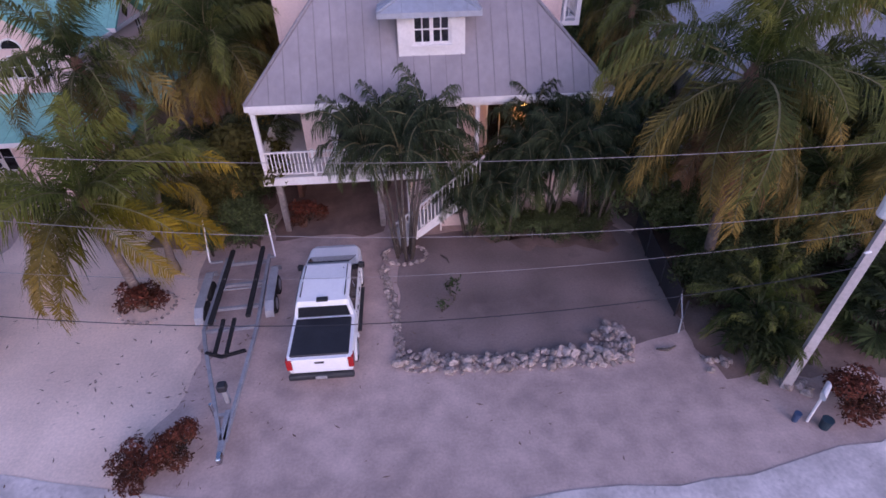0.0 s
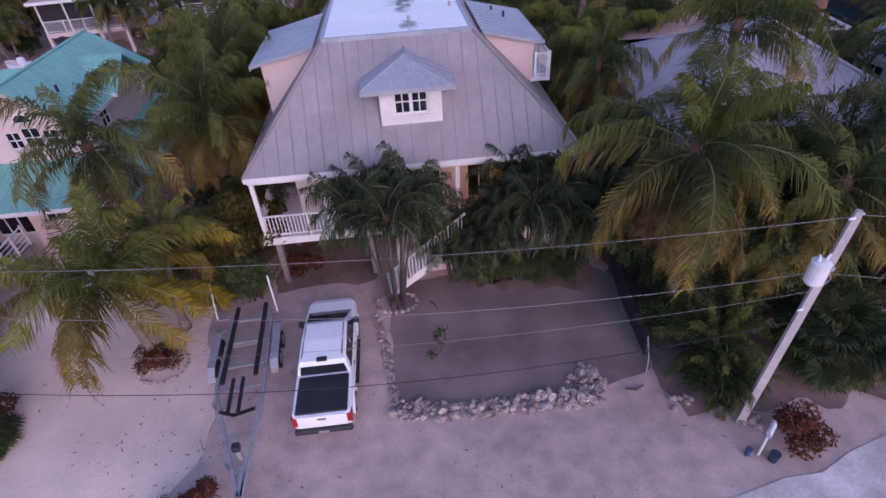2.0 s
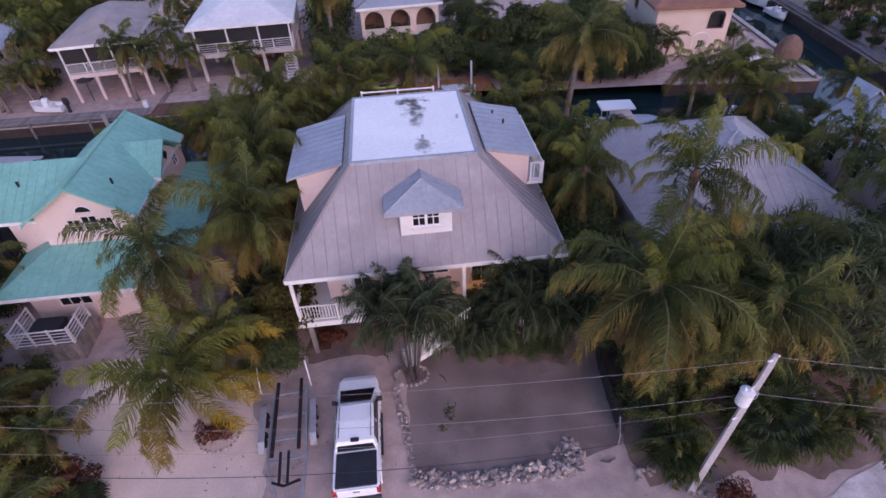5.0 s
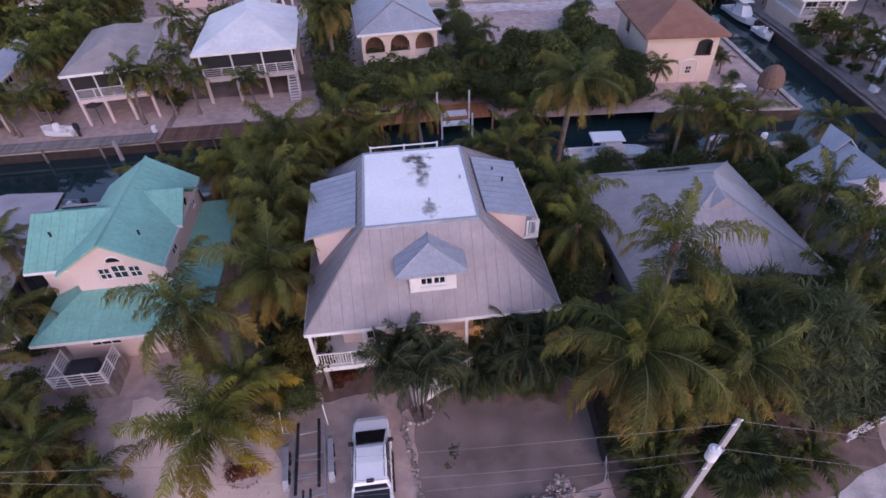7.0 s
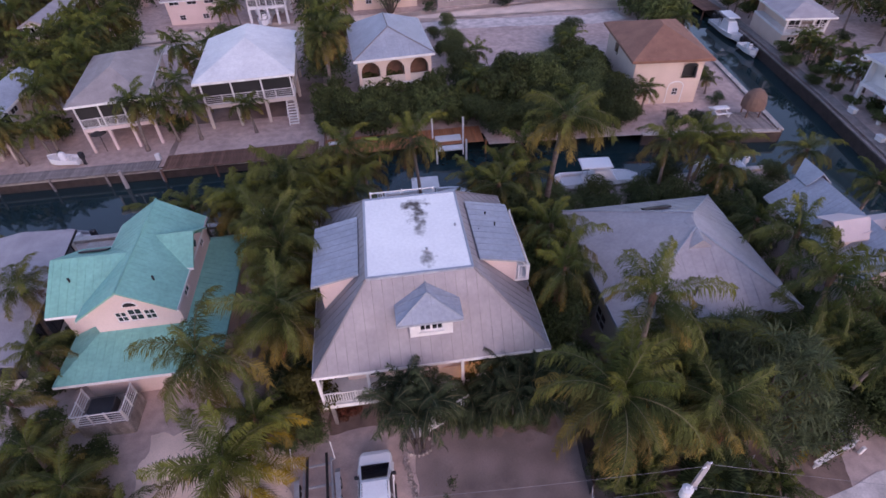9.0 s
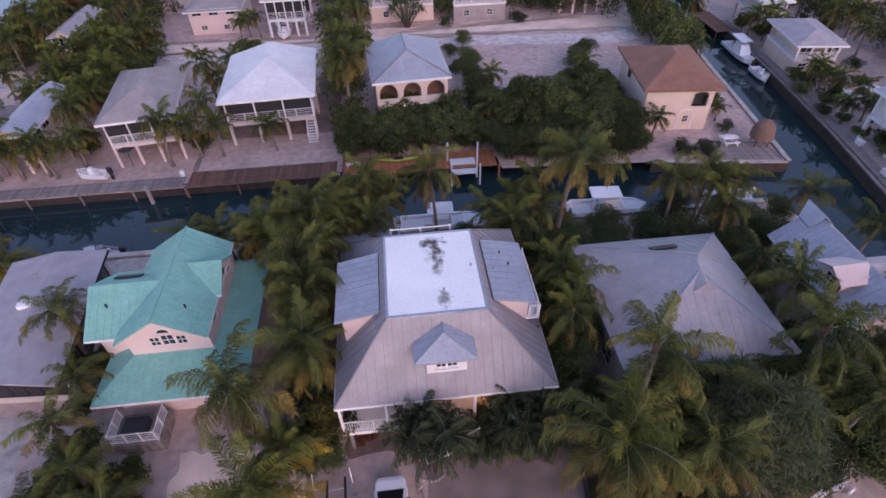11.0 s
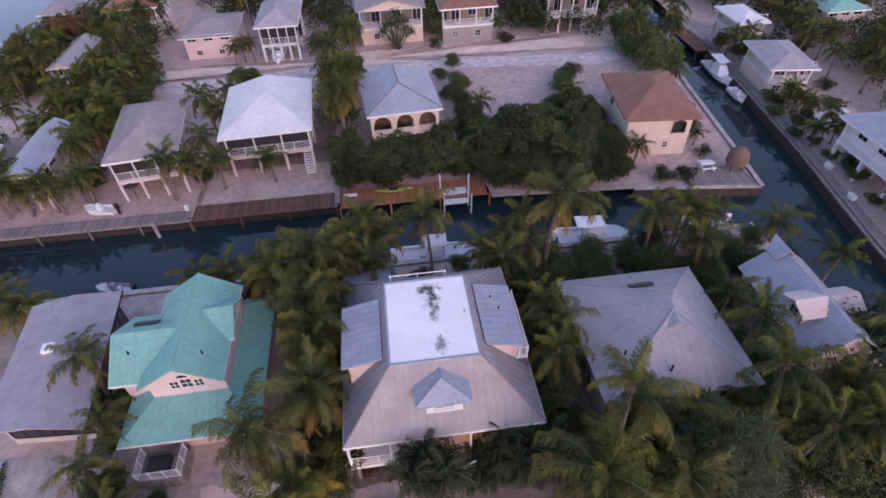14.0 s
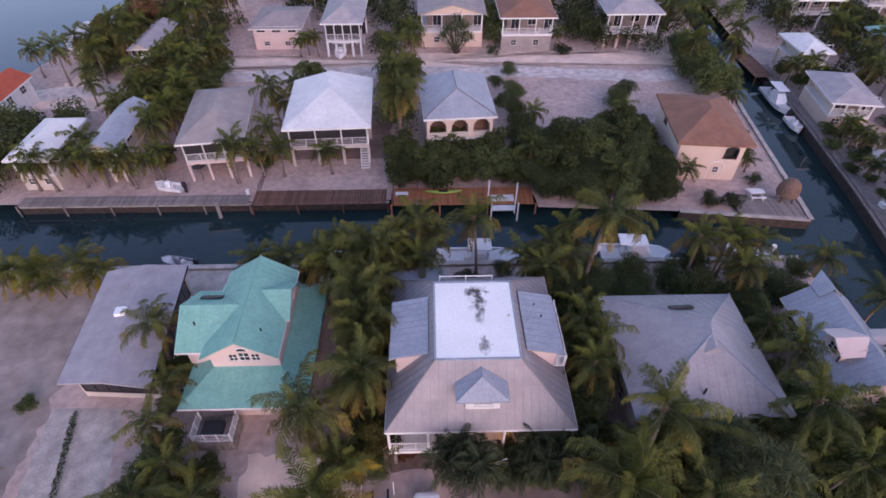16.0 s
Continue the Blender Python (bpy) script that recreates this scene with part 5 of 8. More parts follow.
# across the side canal
side_house = far_house("side_canal_house", "peach house with pale grey roof across the side canal", 49.0, 54.4, 42.2, 51.4, 4.2, ((51.7, 45), (51.7, 48.6)), 5.2, M["shingle"], M["peach"], porch=1.4, floor=2.2, posts_x=4, ground_walls=True)
side_house.rotation_euler, side_house.scale = (0, 0, radians(-9)), (1.12, 1.0, 0.95)
far_house("white_side_house", "house with low white roof across the side canal", 51.4, 56.2, 56.4, 64.0, 4.3, ((53.8, 58.8), (53.8, 61.6)), 5.2, M["white_roof"], M["cream"], porch=1.4, posts_x=3)
far_house("balcony_house", "pale blue house with white-framed balconies across the side canal", 46.9, 54.6, 20.0, 29.2, 5.2, ((50.8, 23), (50.8, 26)), 6.4, M["metal_blue"], M["white"], porch=1.6, posts_x=4)
far_house("teal_side_house", "small turquoise-roofed house among far trees", 66, 73, 58, 66, 4.4, ((69.5, 60), (69.5, 64)), 5.6, M["teal"], M["cream"], porch=0, ground_walls=True)
far_house("far_white_house", "white house with grey roof far across the canal", 60, 69, 76, 86, 5.0, ((64.5, 79), (64.5, 83)), 6.4, M["white_roof"], M["white"], porch=1.4)
far_house("far_red_house", "house with orange-red roof in the far distance", 76, 85, 80, 90, 5.0, ((80.5, 83), (80.5, 87)), 6.4, M["red_roof"], M["white"], porch=1.4)


# ---- plants ----
def frond_mesh(name, material, L, e0, bend, n, width, leaf_len, seed, fold=-0.05):
    """A pinnate palm leaf: an arching, slightly twisted stalk with a ragged fringe of leaflets that hang from both sides."""
    r = random.Random(seed)
    K = 12 if n > 30 else 6
    pts, ang, p = [], [], Vector((0, 0, 0))
    side = r.uniform(-0.34, 0.34)
    for i in range(K + 1):
        s = i / K
        a = radians(e0 - bend * s ** 1.25)
        pts.append(p.copy())
        ang.append(a)
        p = p + Vector((math.cos(a), side * s, math.sin(a))) * (L / K)
    g = Geo()
    g.tube(pts, [0.030 * (1 - 0.85 * i / K) + 0.004 for i in range(K + 1)], 3)
    stalk = len(g.f)
    roll0, roll1 = r.uniform(-0.25, 0.25), r.uniform(-0.7, 0.7)
    wave = [(r.uniform(5, 9), r.uniform(0, 6.28)) for _ in range(4)]
    for i in range(n):
        s = 0.10 + 0.90 * (i + r.uniform(0.2, 0.8)) / n
        k = min(int(s * K), K - 1)
        f = s * K - k
        o = pts[k].lerp(pts[k + 1], f)
        a = ang[k] + (ang[k + 1] - ang[k]) * f
        tan_v = Vector((math.cos(a), side * s, math.sin(a))).normalized()
        up = Vector((-math.sin(a), 0, math.cos(a)))
        tw = roll0 + (roll1 - roll0) * s
        full = leaf_len * (0.40 + 0.60 * math.sin(math.pi * min(1, 0.22 + s * 0.70)))
        for q, sg in enumerate((-1, 1)):
            clump = math.sin(s * wave[q][0] * 3 + wave[q][1])
            if r.random() < 0.04 + 0.08 * (clump < -0.7):
                continue
            ll = full * r.uniform(0.72, 1.12) * (1 + 0.10 * clump)
            out = Vector((0, sg, 0)) * math.cos(tw) + up * (sg * math.sin(tw))
            d = (out * 0.74 + tan_v * (0.52 + 0.40 * s + 0.16 * clump + r.uniform(-0.18, 0.18)) + up * (fold + 0.24 * clump + r.uniform(-0.24, 0.24))).normalized()
            mid = o + d * ll * 0.44
            hang = (d * r.uniform(0.2, 0.8) + tan_v * 0.12 + Vector((r.uniform(-0.16, 0.16), r.uniform(-0.16, 0.16), -1.0))).normalized()
            tip = mid + hang * ll * 0.68
            w = tan_v * width * 0.5 * r.uniform(0.75, 1.2)
            g.add([o - w * 0.7, o + w * 0.7, mid + w, mid - w, tip], [(0, 1, 2, 3), (3, 2, 4)] if sg > 0 else [(3, 2, 1, 0), (4, 2, 3)])
    me = mesh_of(name, g, material)
    me.materials.append(M["midrib"])
    for q in range(stalk):
        me.polygons[q].material_index = 1
    return me


def frond_set(kinds, L, n, width, leaf_len, seed):
    """Leaf meshes for a crown, from the upright spear to the hanging dead leaf."""
    out = []
    for i, (e0, bend, key, scale) in enumerate(kinds):
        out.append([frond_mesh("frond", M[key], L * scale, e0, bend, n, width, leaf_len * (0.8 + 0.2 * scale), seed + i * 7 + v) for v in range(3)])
    return out


COCO = [(82, 62, "frond_young", 0.8), (68, 96, "frond_young", 0.98), (50, 112, "frond", 1.05), (32, 116, "frond", 1.05), (12, 104, "frond_yellow", 1.0), (-8, 84, "frond_yellow", 0.98), (-30, 58, "frond_yellow", 0.9), (-62, 25, "frond_dead", 0.75)]
COCO_DRY = [(80, 62, "frond", 0.8), (64, 98, "frond", 1.0), (46, 114, "frond", 1.05), (28, 116, "frond", 1.05), (10, 104, "frond_yellow", 1.0), (-12, 82, "frond_yellow", 0.95), (-38, 50, "frond_yellow", 0.9), (-66, 22, "frond_dead", 0.75)]
ROYAL = [(84, 30, "frond_young", 0.85), (66, 70, "frond", 1.0), (48, 90, "frond", 1.0), (26, 90, "frond", 1.0), (4, 80, "frond", 0.95), (-20, 60, "frond", 0.9)]
ARECA = [(80, 70, "frond_dark", 0.9), (66, 105, "frond_dark", 1.0), (50, 120, "frond_dark", 1.0), (30, 120, "frond_dark", 0.95), (6, 95, "frond", 0.9)]
NEAR = frond_set(COCO, 4.1, 104, 0.040, 1.14, 10)
DRY = frond_set(COCO_DRY, 4.0, 96, 0.043, 1.14, 60)
BRIGHT = frond_set([(80, 62, "frond_young", 0.8), (66, 96, "frond_young", 0.98), (50, 112, "frond_young", 1.05), (30, 116, "frond_yellow", 1.05), (10, 104, "frond_bright", 1.0), (-10, 84, "frond_bright", 0.98), (-32, 58, "frond_bright", 0.9)], 4.1, 98, 0.045, 1.12, 410)
MID = frond_set(COCO, 3.7, 34, 0.105, 1.05, 110)
ROY = frond_set(ROYAL, 3.2, 62, 0.058, 0.85, 160)
ARE = frond_set(ARECA, 2.1, 62, 0.031, 0.62, 210)


def palm_trunk(parent, h, r0, r1, lean, seed, material):
    r = random.Random(seed)
    top = Vector((lean[0], lean[1], h))
    K = 14
    pts, rad = [], []
    for i in range(K + 1):
        s = i / K
        pts.append(Vector((lean[0] * s ** 1.7, lean[1] * s ** 1.7, h * s)))
        rad.append((r0 + (r1 - r0) * min(1, s * 1.2) + (0.10 * (1 - s * 6) if s < 0.16 else 0)) * (1.0 + (0.07 if i % 2 else -0.03)))
    part("trunk", Geo().tube(pts, rad, 9), material, parent, smooth=True)
    return top


def palm(sets, h, n, lean, seed, label, r0=0.2, r1=0.12, spread=1.0, group="palms", trunk_mat=None, joined=False, skirt=0):
    """A palm at the origin: a ringed trunk and a crown of single leaves."""
    t = thing("palm_tree", (0, 0, 0), label, "palm tree", group)
    r = random.Random(seed)
    top = palm_trunk(t, h, r0, r1, lean, seed, trunk_mat or M["trunk"])
    if not joined:
        part("crownshaft", Geo().tube([top + Vector((0, 0, -0.3)), top + Vector((0, 0, 0.15)), top + Vector((0, 0, 0.45))], [r1 * 1.3, r1 * 1.6, 0.05], 8), M["rust"], t)
    k = len(sets)
    crown = {key: Geo() for key in ("frond_young", "frond", "frond_yellow", "frond_dead")} if joined else {}
    for i in range(n):
        s = (i + 0.5) / n
        lev = min(k - 1, int((s ** 0.85) * k))
        me = sets[lev][r.randrange(3)]
        m = Matrix.Translation(top + Vector((0, 0, 0.15 - 0.25 * s))) @ pose(0, 0, 0, r.uniform(-20, 20), r.uniform(-12, 12), i * 137.5 + r.uniform(-22, 22)) @ Matrix.Scale(r.uniform(0.74, 1.10) * spread, 4)
        if joined:
            for g, k2 in crown.items():
                if me.materials[0] == M[g]:
                    k2.add([m @ v.co - top for v in me.vertices], [tuple(q.vertices) for q in me.polygons])
        else:
            piece("frond", me, t, m)
    for i in range(skirt):
        me = sets[-1 - i % 2][r.randrange(3)]
        piece("frond", me, t, Matrix.Translation(top + Vector((0, 0, -0.15))) @ pose(0, 0, 0, r.uniform(-15, 15), r.uniform(0, 14), i * 360 / skirt + r.uniform(-20, 20)) @ Matrix.Scale(r.uniform(0.9, 1.1), 4))
    for g, k2 in crown.items():
        if k2.v:
            part("crown", k2, M[g], t).location = top
    return t


def place(template, spots, rnd):
    """The first spot takes the template itself, the others copies: (x, y, scale, turn, height factor)."""
    for i, (x, y, s, turn, hf) in enumerate(spots):
        m = pose(x, y, 0, 0, 0, turn) @ Matrix.Diagonal((s, s, s * hf, 1))
        if i == 0:
            template.matrix_basis = m
        else:
            copy_thing(template, m)


def leaf_cloud(blobs, n, size, seed, flat=0.3, aspect=2.2):
    """Many small leaves on and within lumpy clumps; blobs: (x, y, z, rx, ry, rz)."""
    rs = np.random.RandomState(seed)
    B = np.array(blobs, float)
    wgt = (B[:, 3] * B[:, 4] * B[:, 5]) ** 0.67
    idx = rs.choice(len(B), n, p=wgt / wgt.sum())
    d = rs.normal(size=(n, 3))
    d /= np.linalg.norm(d, axis=1)[:, None]
    d[:, 2] = np.where(rs.rand(n) < 0.6, np.abs(d[:, 2]), d[:, 2])
    rad = rs.uniform(0.45, 1.08, n) ** 0.6
    lump = 1 + 0.18 * np.sin(d[:, 0] * 5 + idx) * np.sin(d[:, 1] * 5 + idx * 2)
    c = B[idx, :3] + d * B[idx, 3:] * (rad * lump)[:, None]
    nrm = d + rs.normal(size=(n, 3)) * 0.55 + np.array([0, 0, flat])
    nrm /= np.linalg.norm(nrm, axis=1)[:, None]
    u = np.cross(nrm, rs.normal(size=(n, 3)))
    u /= np.linalg.norm(u, axis=1)[:, None]
    w = np.cross(nrm, u)
    s = size * rs.uniform(0.6, 1.3, n)[:, None]
    bend = nrm * s * 0.15
    V = np.stack([c - u * s - w * s / aspect * 0.8, c - u * s + w * s / aspect * 0.8 + bend, c + u * s], 1).reshape(-1, 3)
    F = np.arange(3 * n).reshape(n, 3)
    g = Geo()
    g.v, g.f = [tuple(p) for p in V.tolist()], [tuple(f) for f in F.tolist()]
    return g


def tree(name, label, category, h, spread, n, size, material, seed, group="trees and bushes", lumps=9, trunk=True, low=0.25, aspect=2.2):
    """A broad tree or bush at the origin: trunk, forking limbs and an uneven crown of small leaves."""
    t = thing(name, (0, 0, 0), label, category, group)
    r = random.Random(seed)
    blobs, limbs = [], []
    for i in range(lumps):
        a = i * 2.4 + r.uniform(-0.5, 0.5)
        q = spread * r.uniform(0.15, 0.75) if i else 0
        z = h * r.uniform(low + 0.12, 0.84) if i else h * 0.72
        rr = spread * r.uniform(0.30, 0.50)
        blobs.append((q * math.cos(a), q * math.sin(a), z, rr, rr, rr * r.uniform(0.6, 0.9)))
        limbs.append(Vector((q * math.cos(a), q * math.sin(a), z)))
    k = max(0.03, h * 0.022)
    if trunk:
        fork = Vector((r.uniform(-0.2, 0.2), r.uniform(-0.2, 0.2), h * 0.3))
        wood = Geo().tube([(0, 0, -0.05), (0.04, 0.02, h * 0.15), fork], [k * 1.5, k * 1.15, k], 7)
        for p in limbs:
            mid = fork.lerp(p, 0.5) + Vector((r.uniform(-0.15, 0.15), r.uniform(-0.15, 0.15), 0.15))
            wood.tube([fork, mid, p], [k * 0.8, k * 0.5, k * 0.2], 4)
        part("trunk", wood, M["bark"], t, smooth=True)
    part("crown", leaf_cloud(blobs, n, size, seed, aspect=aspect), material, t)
    return t


def rosette_tree(name, label, category, h, spread, heads, leaves, leaf_len, width, material, seed, group="trees and bushes"):
    """A shrub of many heads of strap leaves on forking stems."""
    t = thing(name, (0, 0, 0), label, category, group)
    r = random.Random(seed)
    g = Geo()
    for i in range(heads):
        a, q = i * 2.399, spread * math.sqrt((i + 0.5) / heads)
        c = Vector((q * math.cos(a), q * math.sin(a), h * (1 - 0.55 * (q / spread) ** 2) * r.uniform(0.72, 1.05)))
        if i % 3 == 0:
            part("stem", Geo().tube([(c.x * 0.15, c.y * 0.15, 0), (c.x * 0.5, c.y * 0.5, c.z * 0.5), c], [0.09, 0.06, 0.035], 5), M["bark"], t)
        for k in range(leaves):
            b, e = r.uniform(0, 6.283), radians(r.uniform(-25, 80))
            d = Vector((math.cos(b) * math.cos(e), math.sin(b) * math.cos(e), math.sin(e)))
            w = Vector((-math.sin(b), math.cos(b), 0)) * width * 0.5
            ln = leaf_len * r.uniform(0.7, 1.15)
            mid = c + d * ln * 0.55
            tip = mid + (d + Vector((0, 0, -0.7))).normalized() * ln * 0.45
            g.add([c - w * 0.4, c + w * 0.4, mid + w, mid - w, tip], [(0, 1, 2, 3), (3, 2, 4)])
    part("crown", g, material, t)
    return t


def fan_mesh(name, material, R, seed):
    """A fan palm leaf: a stalk and a pleated, split fan."""
    r = random.Random(seed)
    g = Geo()
    g.tube([(0, 0, 0), (R * 0.5, 0, R * 0.32), (R * 0.9, 0, R * 0.42)], [0.02, 0.016, 0.01], 4)
    c = Vector((R * 0.9, 0, R * 0.42))
    for i in range(26):
        a = radians(-130 + 260 * i / 25)
        d = Vector((math.cos(a), math.sin(a), 0.1 + 0.1 * (i % 2))).normalized()
        s = Vector((-math.sin(a), math.cos(a), 0)) * R * 0.04
        ln = R * 0.75 * (1 - 0.25 * abs(a) / 2.3) * r.uniform(0.9, 1.08)
        mid, tip = c + d * ln * 0.6, c + d * ln + Vector((0, 0, -0.28 * ln))
        g.add([c, mid + s, tip, mid - s], [(0, 1, 2, 3)])
    return mesh_of(name, g, material)


# palms near the main house
big = palm(NEAR, 6.9, 31, (-0.5, 0.2), 3, "large coconut palm with green upper and yellow hanging leaves", 0.18, 0.12, 0.98, trunk_mat=M["bark"], skirt=8)
place(big, [(9.2, -4.5, 1.0, 20, 1.0)], 1)
upright = palm(NEAR[:5], 8.4, 13, (0.3, 0.3), 9, "coconut palm with upright green crown", 0.2, 0.12, 0.85)
place(upright, [(11.2, -1.6, 1.0, 75, 1.08)], 1)
lean_palm = palm(BRIGHT, 4.3, 26, (-0.6, 0.35), 5, "leaning coconut palm in a sandy yard with yellowing leaves", 0.17, 0.11, 0.98)
place(lean_palm, [(-8.55, -3.7, 1.0, 0, 0.86), (-32.2, 17.2, 0.72, 200, 0.8), (-36.2, 17.4, 0.8, 80, 0.85), (-39.4, 17.2, 0.8, 200, 0.8)], 1)
second = palm(NEAR[:6], 3.6, 14, (0.6, 0.3), 6, "young coconut palm with one bright yellow leaf", 0.14, 0.1, 0.75)
piece("frond", frond_mesh("frond", M["bright_leaf"], 2.9, 35, 75, 40, 0.06, 0.7, 333), second, Matrix.Translation((0.6, 0.3, 3.6)) @ pose(0, 0, 0, 0, 0, -52))
place(second, [(-8.2, -1.9, 1.0, 40, 1.0)], 1)
dry_palm = palm(DRY, 6.6, 24, (-0.5, 0.3), 7, "coconut palm with brown-tipped drooping leaves between the houses", 0.2, 0.13, 1.0)
place(dry_palm, [(-9.6, 0.6, 0.95, 10, 1.0), (-6.9, 4.0, 1.0, 130, 1.0), (-7.1, 7.6, 0.95, 250, 1.08), (-7.3, 10.6, 0.95, 60, 1.05), (-6.5, 13.8, 0.9, 310, 1.1), (-8.4, 15.0, 0.9, 190, 1.0), (-18.6, -4.2, 0.62, 200, 0.8), (-20.6, -5.2, 0.7, 20, 0.8), (13.4, 0.2, 0.85, 150, 0.95), (18.4, -2.6, 0.95, 80, 0.9), (14.0, -4.5, 0.92, 40, 0.95)], 1)
canal_palm = palm(NEAR, 7.2, 19, (0.4, 0.4), 8, "coconut palm on the canal bank", 0.17, 0.11, 0.85)
place(canal_palm, [(-3.5, 17.5, 0.95, 0, 1.0), (2.1, 17.6, 0.98, 100, 1.06), (-22.6, 8.4, 0.95, 40, 0.78), (-20.3, 5.0, 0.72, 200, 0.8), (-20.9, 1.4, 0.78, 320, 0.75), (-18.6, -1.4, 0.8, 60, 0.62), (-16.4, -2.6, 0.8, 190, 0.55), (-20.4, -2.8, 0.85, 280, 0.6), (-11.5, 16.8, 0.85, 70, 0.75), (-14.2, 16.9, 0.85, 170, 0.72), (-17.4, 17.2, 0.8, 280, 0.7), (-5.8, 16.8, 0.85, 20, 0.9), (6.2, 16.6, 0.9, 210, 0.7), (24.2, 17.0, 0.9, 300, 0.8), (21.0, 16.4, 0.95, 33, 0.85), (31.6, 14.6, 0.8, 60, 0.85), (8.9, 7.2, 0.78, 10, 1.2), (9.1, 3.6, 0.78, 140, 1.25), (9.9, 5.4, 0.75, 70, 1.25), (9.0, 10.6, 0.7, 260, 0.95), (-33.5, 17.4, 0.95, 10, 0.48), (-42.0, 17.4, 0.9, 120, 0.45), (-45, 18.0, 0.9, 300, 0.5), (-34.8, 16.0, 0.8, 140, 0.4), (-30.9, -2.0, 0.8, 250, 0.6)], 1)
tall = palm(DRY, 9.6, 28, (0.5, -0.3), 11, "tall shaggy palm with a skirt of hanging leaves by the canal", 0.22, 0.16, 0.95)
place(tall, [(12.0, 16.9, 1.12, 0, 0.8), (-5.5, 39.5, 0.85, 100, 1.0)], 1)
royal = palm(ROY, 6.2, 16, (0.3, 0.2), 12, "green palm with smooth trunk and arching leaves", 0.16, 0.1, 1.0)
place(royal, [(22.8, 4.4, 1.0, 10, 1.0), (21.4, -0.4, 1.1, 100, 1.1), (23.6, 8.4, 0.9, 200, 0.8), (25.6, -3.0, 1.0, 240, 0.9), (32.2, 3.0, 1.0, 10, 0.9)], 1)


def clump_palm(seed, stems, h, label):
    t = thing("clumping_palm", (0, 0, 0), label, "palm tree", "palms")
    r = random.Random(seed)
    for i in range(stems):
        a = i * 2.4
        base = Vector((0.28 * math.cos(a), 0.28 * math.sin(a), 0))
        top = base + Vector((0.8 * math.cos(a), 0.8 * math.sin(a), h * r.uniform(0.7, 1.0)))
        part("trunk", Geo().tube([base, base.lerp(top, 0.5) + Vector((-0.12 * math.cos(a), -0.12 * math.sin(a), 0)), top], [0.06, 0.048, 0.042], 7), M["bark"], t, smooth=True)
        for k in range(15):
            lev = min(len(ARE) - 1, int(k / 15 * len(ARE)))
            piece("frond", ARE[lev][r.randrange(3)], t, Matrix.Translation(top) @ pose(0, 0, 0, r.uniform(-12, 12), r.uniform(-8, 8), k * 137.5 + r.uniform(-20, 20)) @ Matrix.Scale(r.uniform(0.85, 1.1), 4))
    return t


clump = clump_palm(3, 7, 4.6, "dark clumping palm with many thin stems before the porch")
place(clump, [(-0.2, -1.85, 0.95, 0, 1.2), (3.6, -1.0, 0.85, 80, 0.72), (5.0, -1.0, 0.9, 160, 0.98), (6.7, -1.2, 0.9, 220, 0.92), (2.2, -0.7, 0.8, 300, 0.55), (-6.4, 2.6, 0.9, 20, 0.7)], 1)

# broad trees and bushes
bush_a = tree("mangrove_tree", "dense dark green mangrove with small glossy leaves", "tree", 4.6, 3.0, 7000, 0.135, M["leaf"], 21, lumps=17)
place(bush_a, [(7.9, 2.6, 0.75, 0, 1.1), (9.5, -5.3, 0.48, 0, 1.0), (8.6, 5.4, 0.8, 80, 1.25), (8.8, 8.4, 0.85, 150, 1.2), (9.2, 11.2, 0.9, 220, 1.1), (10.2, 14.6, 0.9, 300, 0.9), (12.8, 15.4, 0.75, 10, 0.62), (15.6, 14.8, 0.75, 70, 0.62), (20.6, 14.4, 1.0, 140, 0.95), (22.6, 12.0, 0.9, 200, 1.1), (22.9, 9.4, 0.8, 250, 1.1), (-7.2, 9.8, 0.6, 30, 1.0), (-6.6, 1.0, 0.55, 90, 1.1), (-8.4, 17.0, 0.7, 120, 0.8), (-12.8, 17.6, 0.7, 190, 0.8), (28.6, 16.0, 0.8, 260, 0.7),
               (9.6, 31.6, 0.95, 0, 1.0), (12.6, 30.2, 1.0, 60, 0.95), (15.6, 31.6, 1.05, 120, 1.0), (18.6, 30.4, 1.05, 180, 0.95), (21.8, 30.2, 1.0, 240, 0.95), (12.0, 34.6, 1.05, 300, 1.05), (16.2, 35.2, 1.1, 20, 1.1), (20.4, 34.6, 1.0, 80, 1.0), (9.0, 36.0, 1.0, 140, 1.1), (13.6, 38.8, 1.05, 200, 1.05), (18.2, 39.0, 1.0, 260, 1.0), (9.4, 41.0, 0.95, 320, 1.05), (9.0, 46.0, 0.9, 0, 1.0), (24.3, 50.6, 0.95, 160, 0.9), (23.0, 48.6, 0.85, 210, 0.9), (9.4, 51.6, 0.8, 270, 0.9)], 1)
bush_b = tree("sea_grape_tree", "rounded bush with broad light green leaves", "bush", 3.2, 2.2, 4200, 0.125, M["leaf_light"], 22, lumps=13, aspect=1.5)
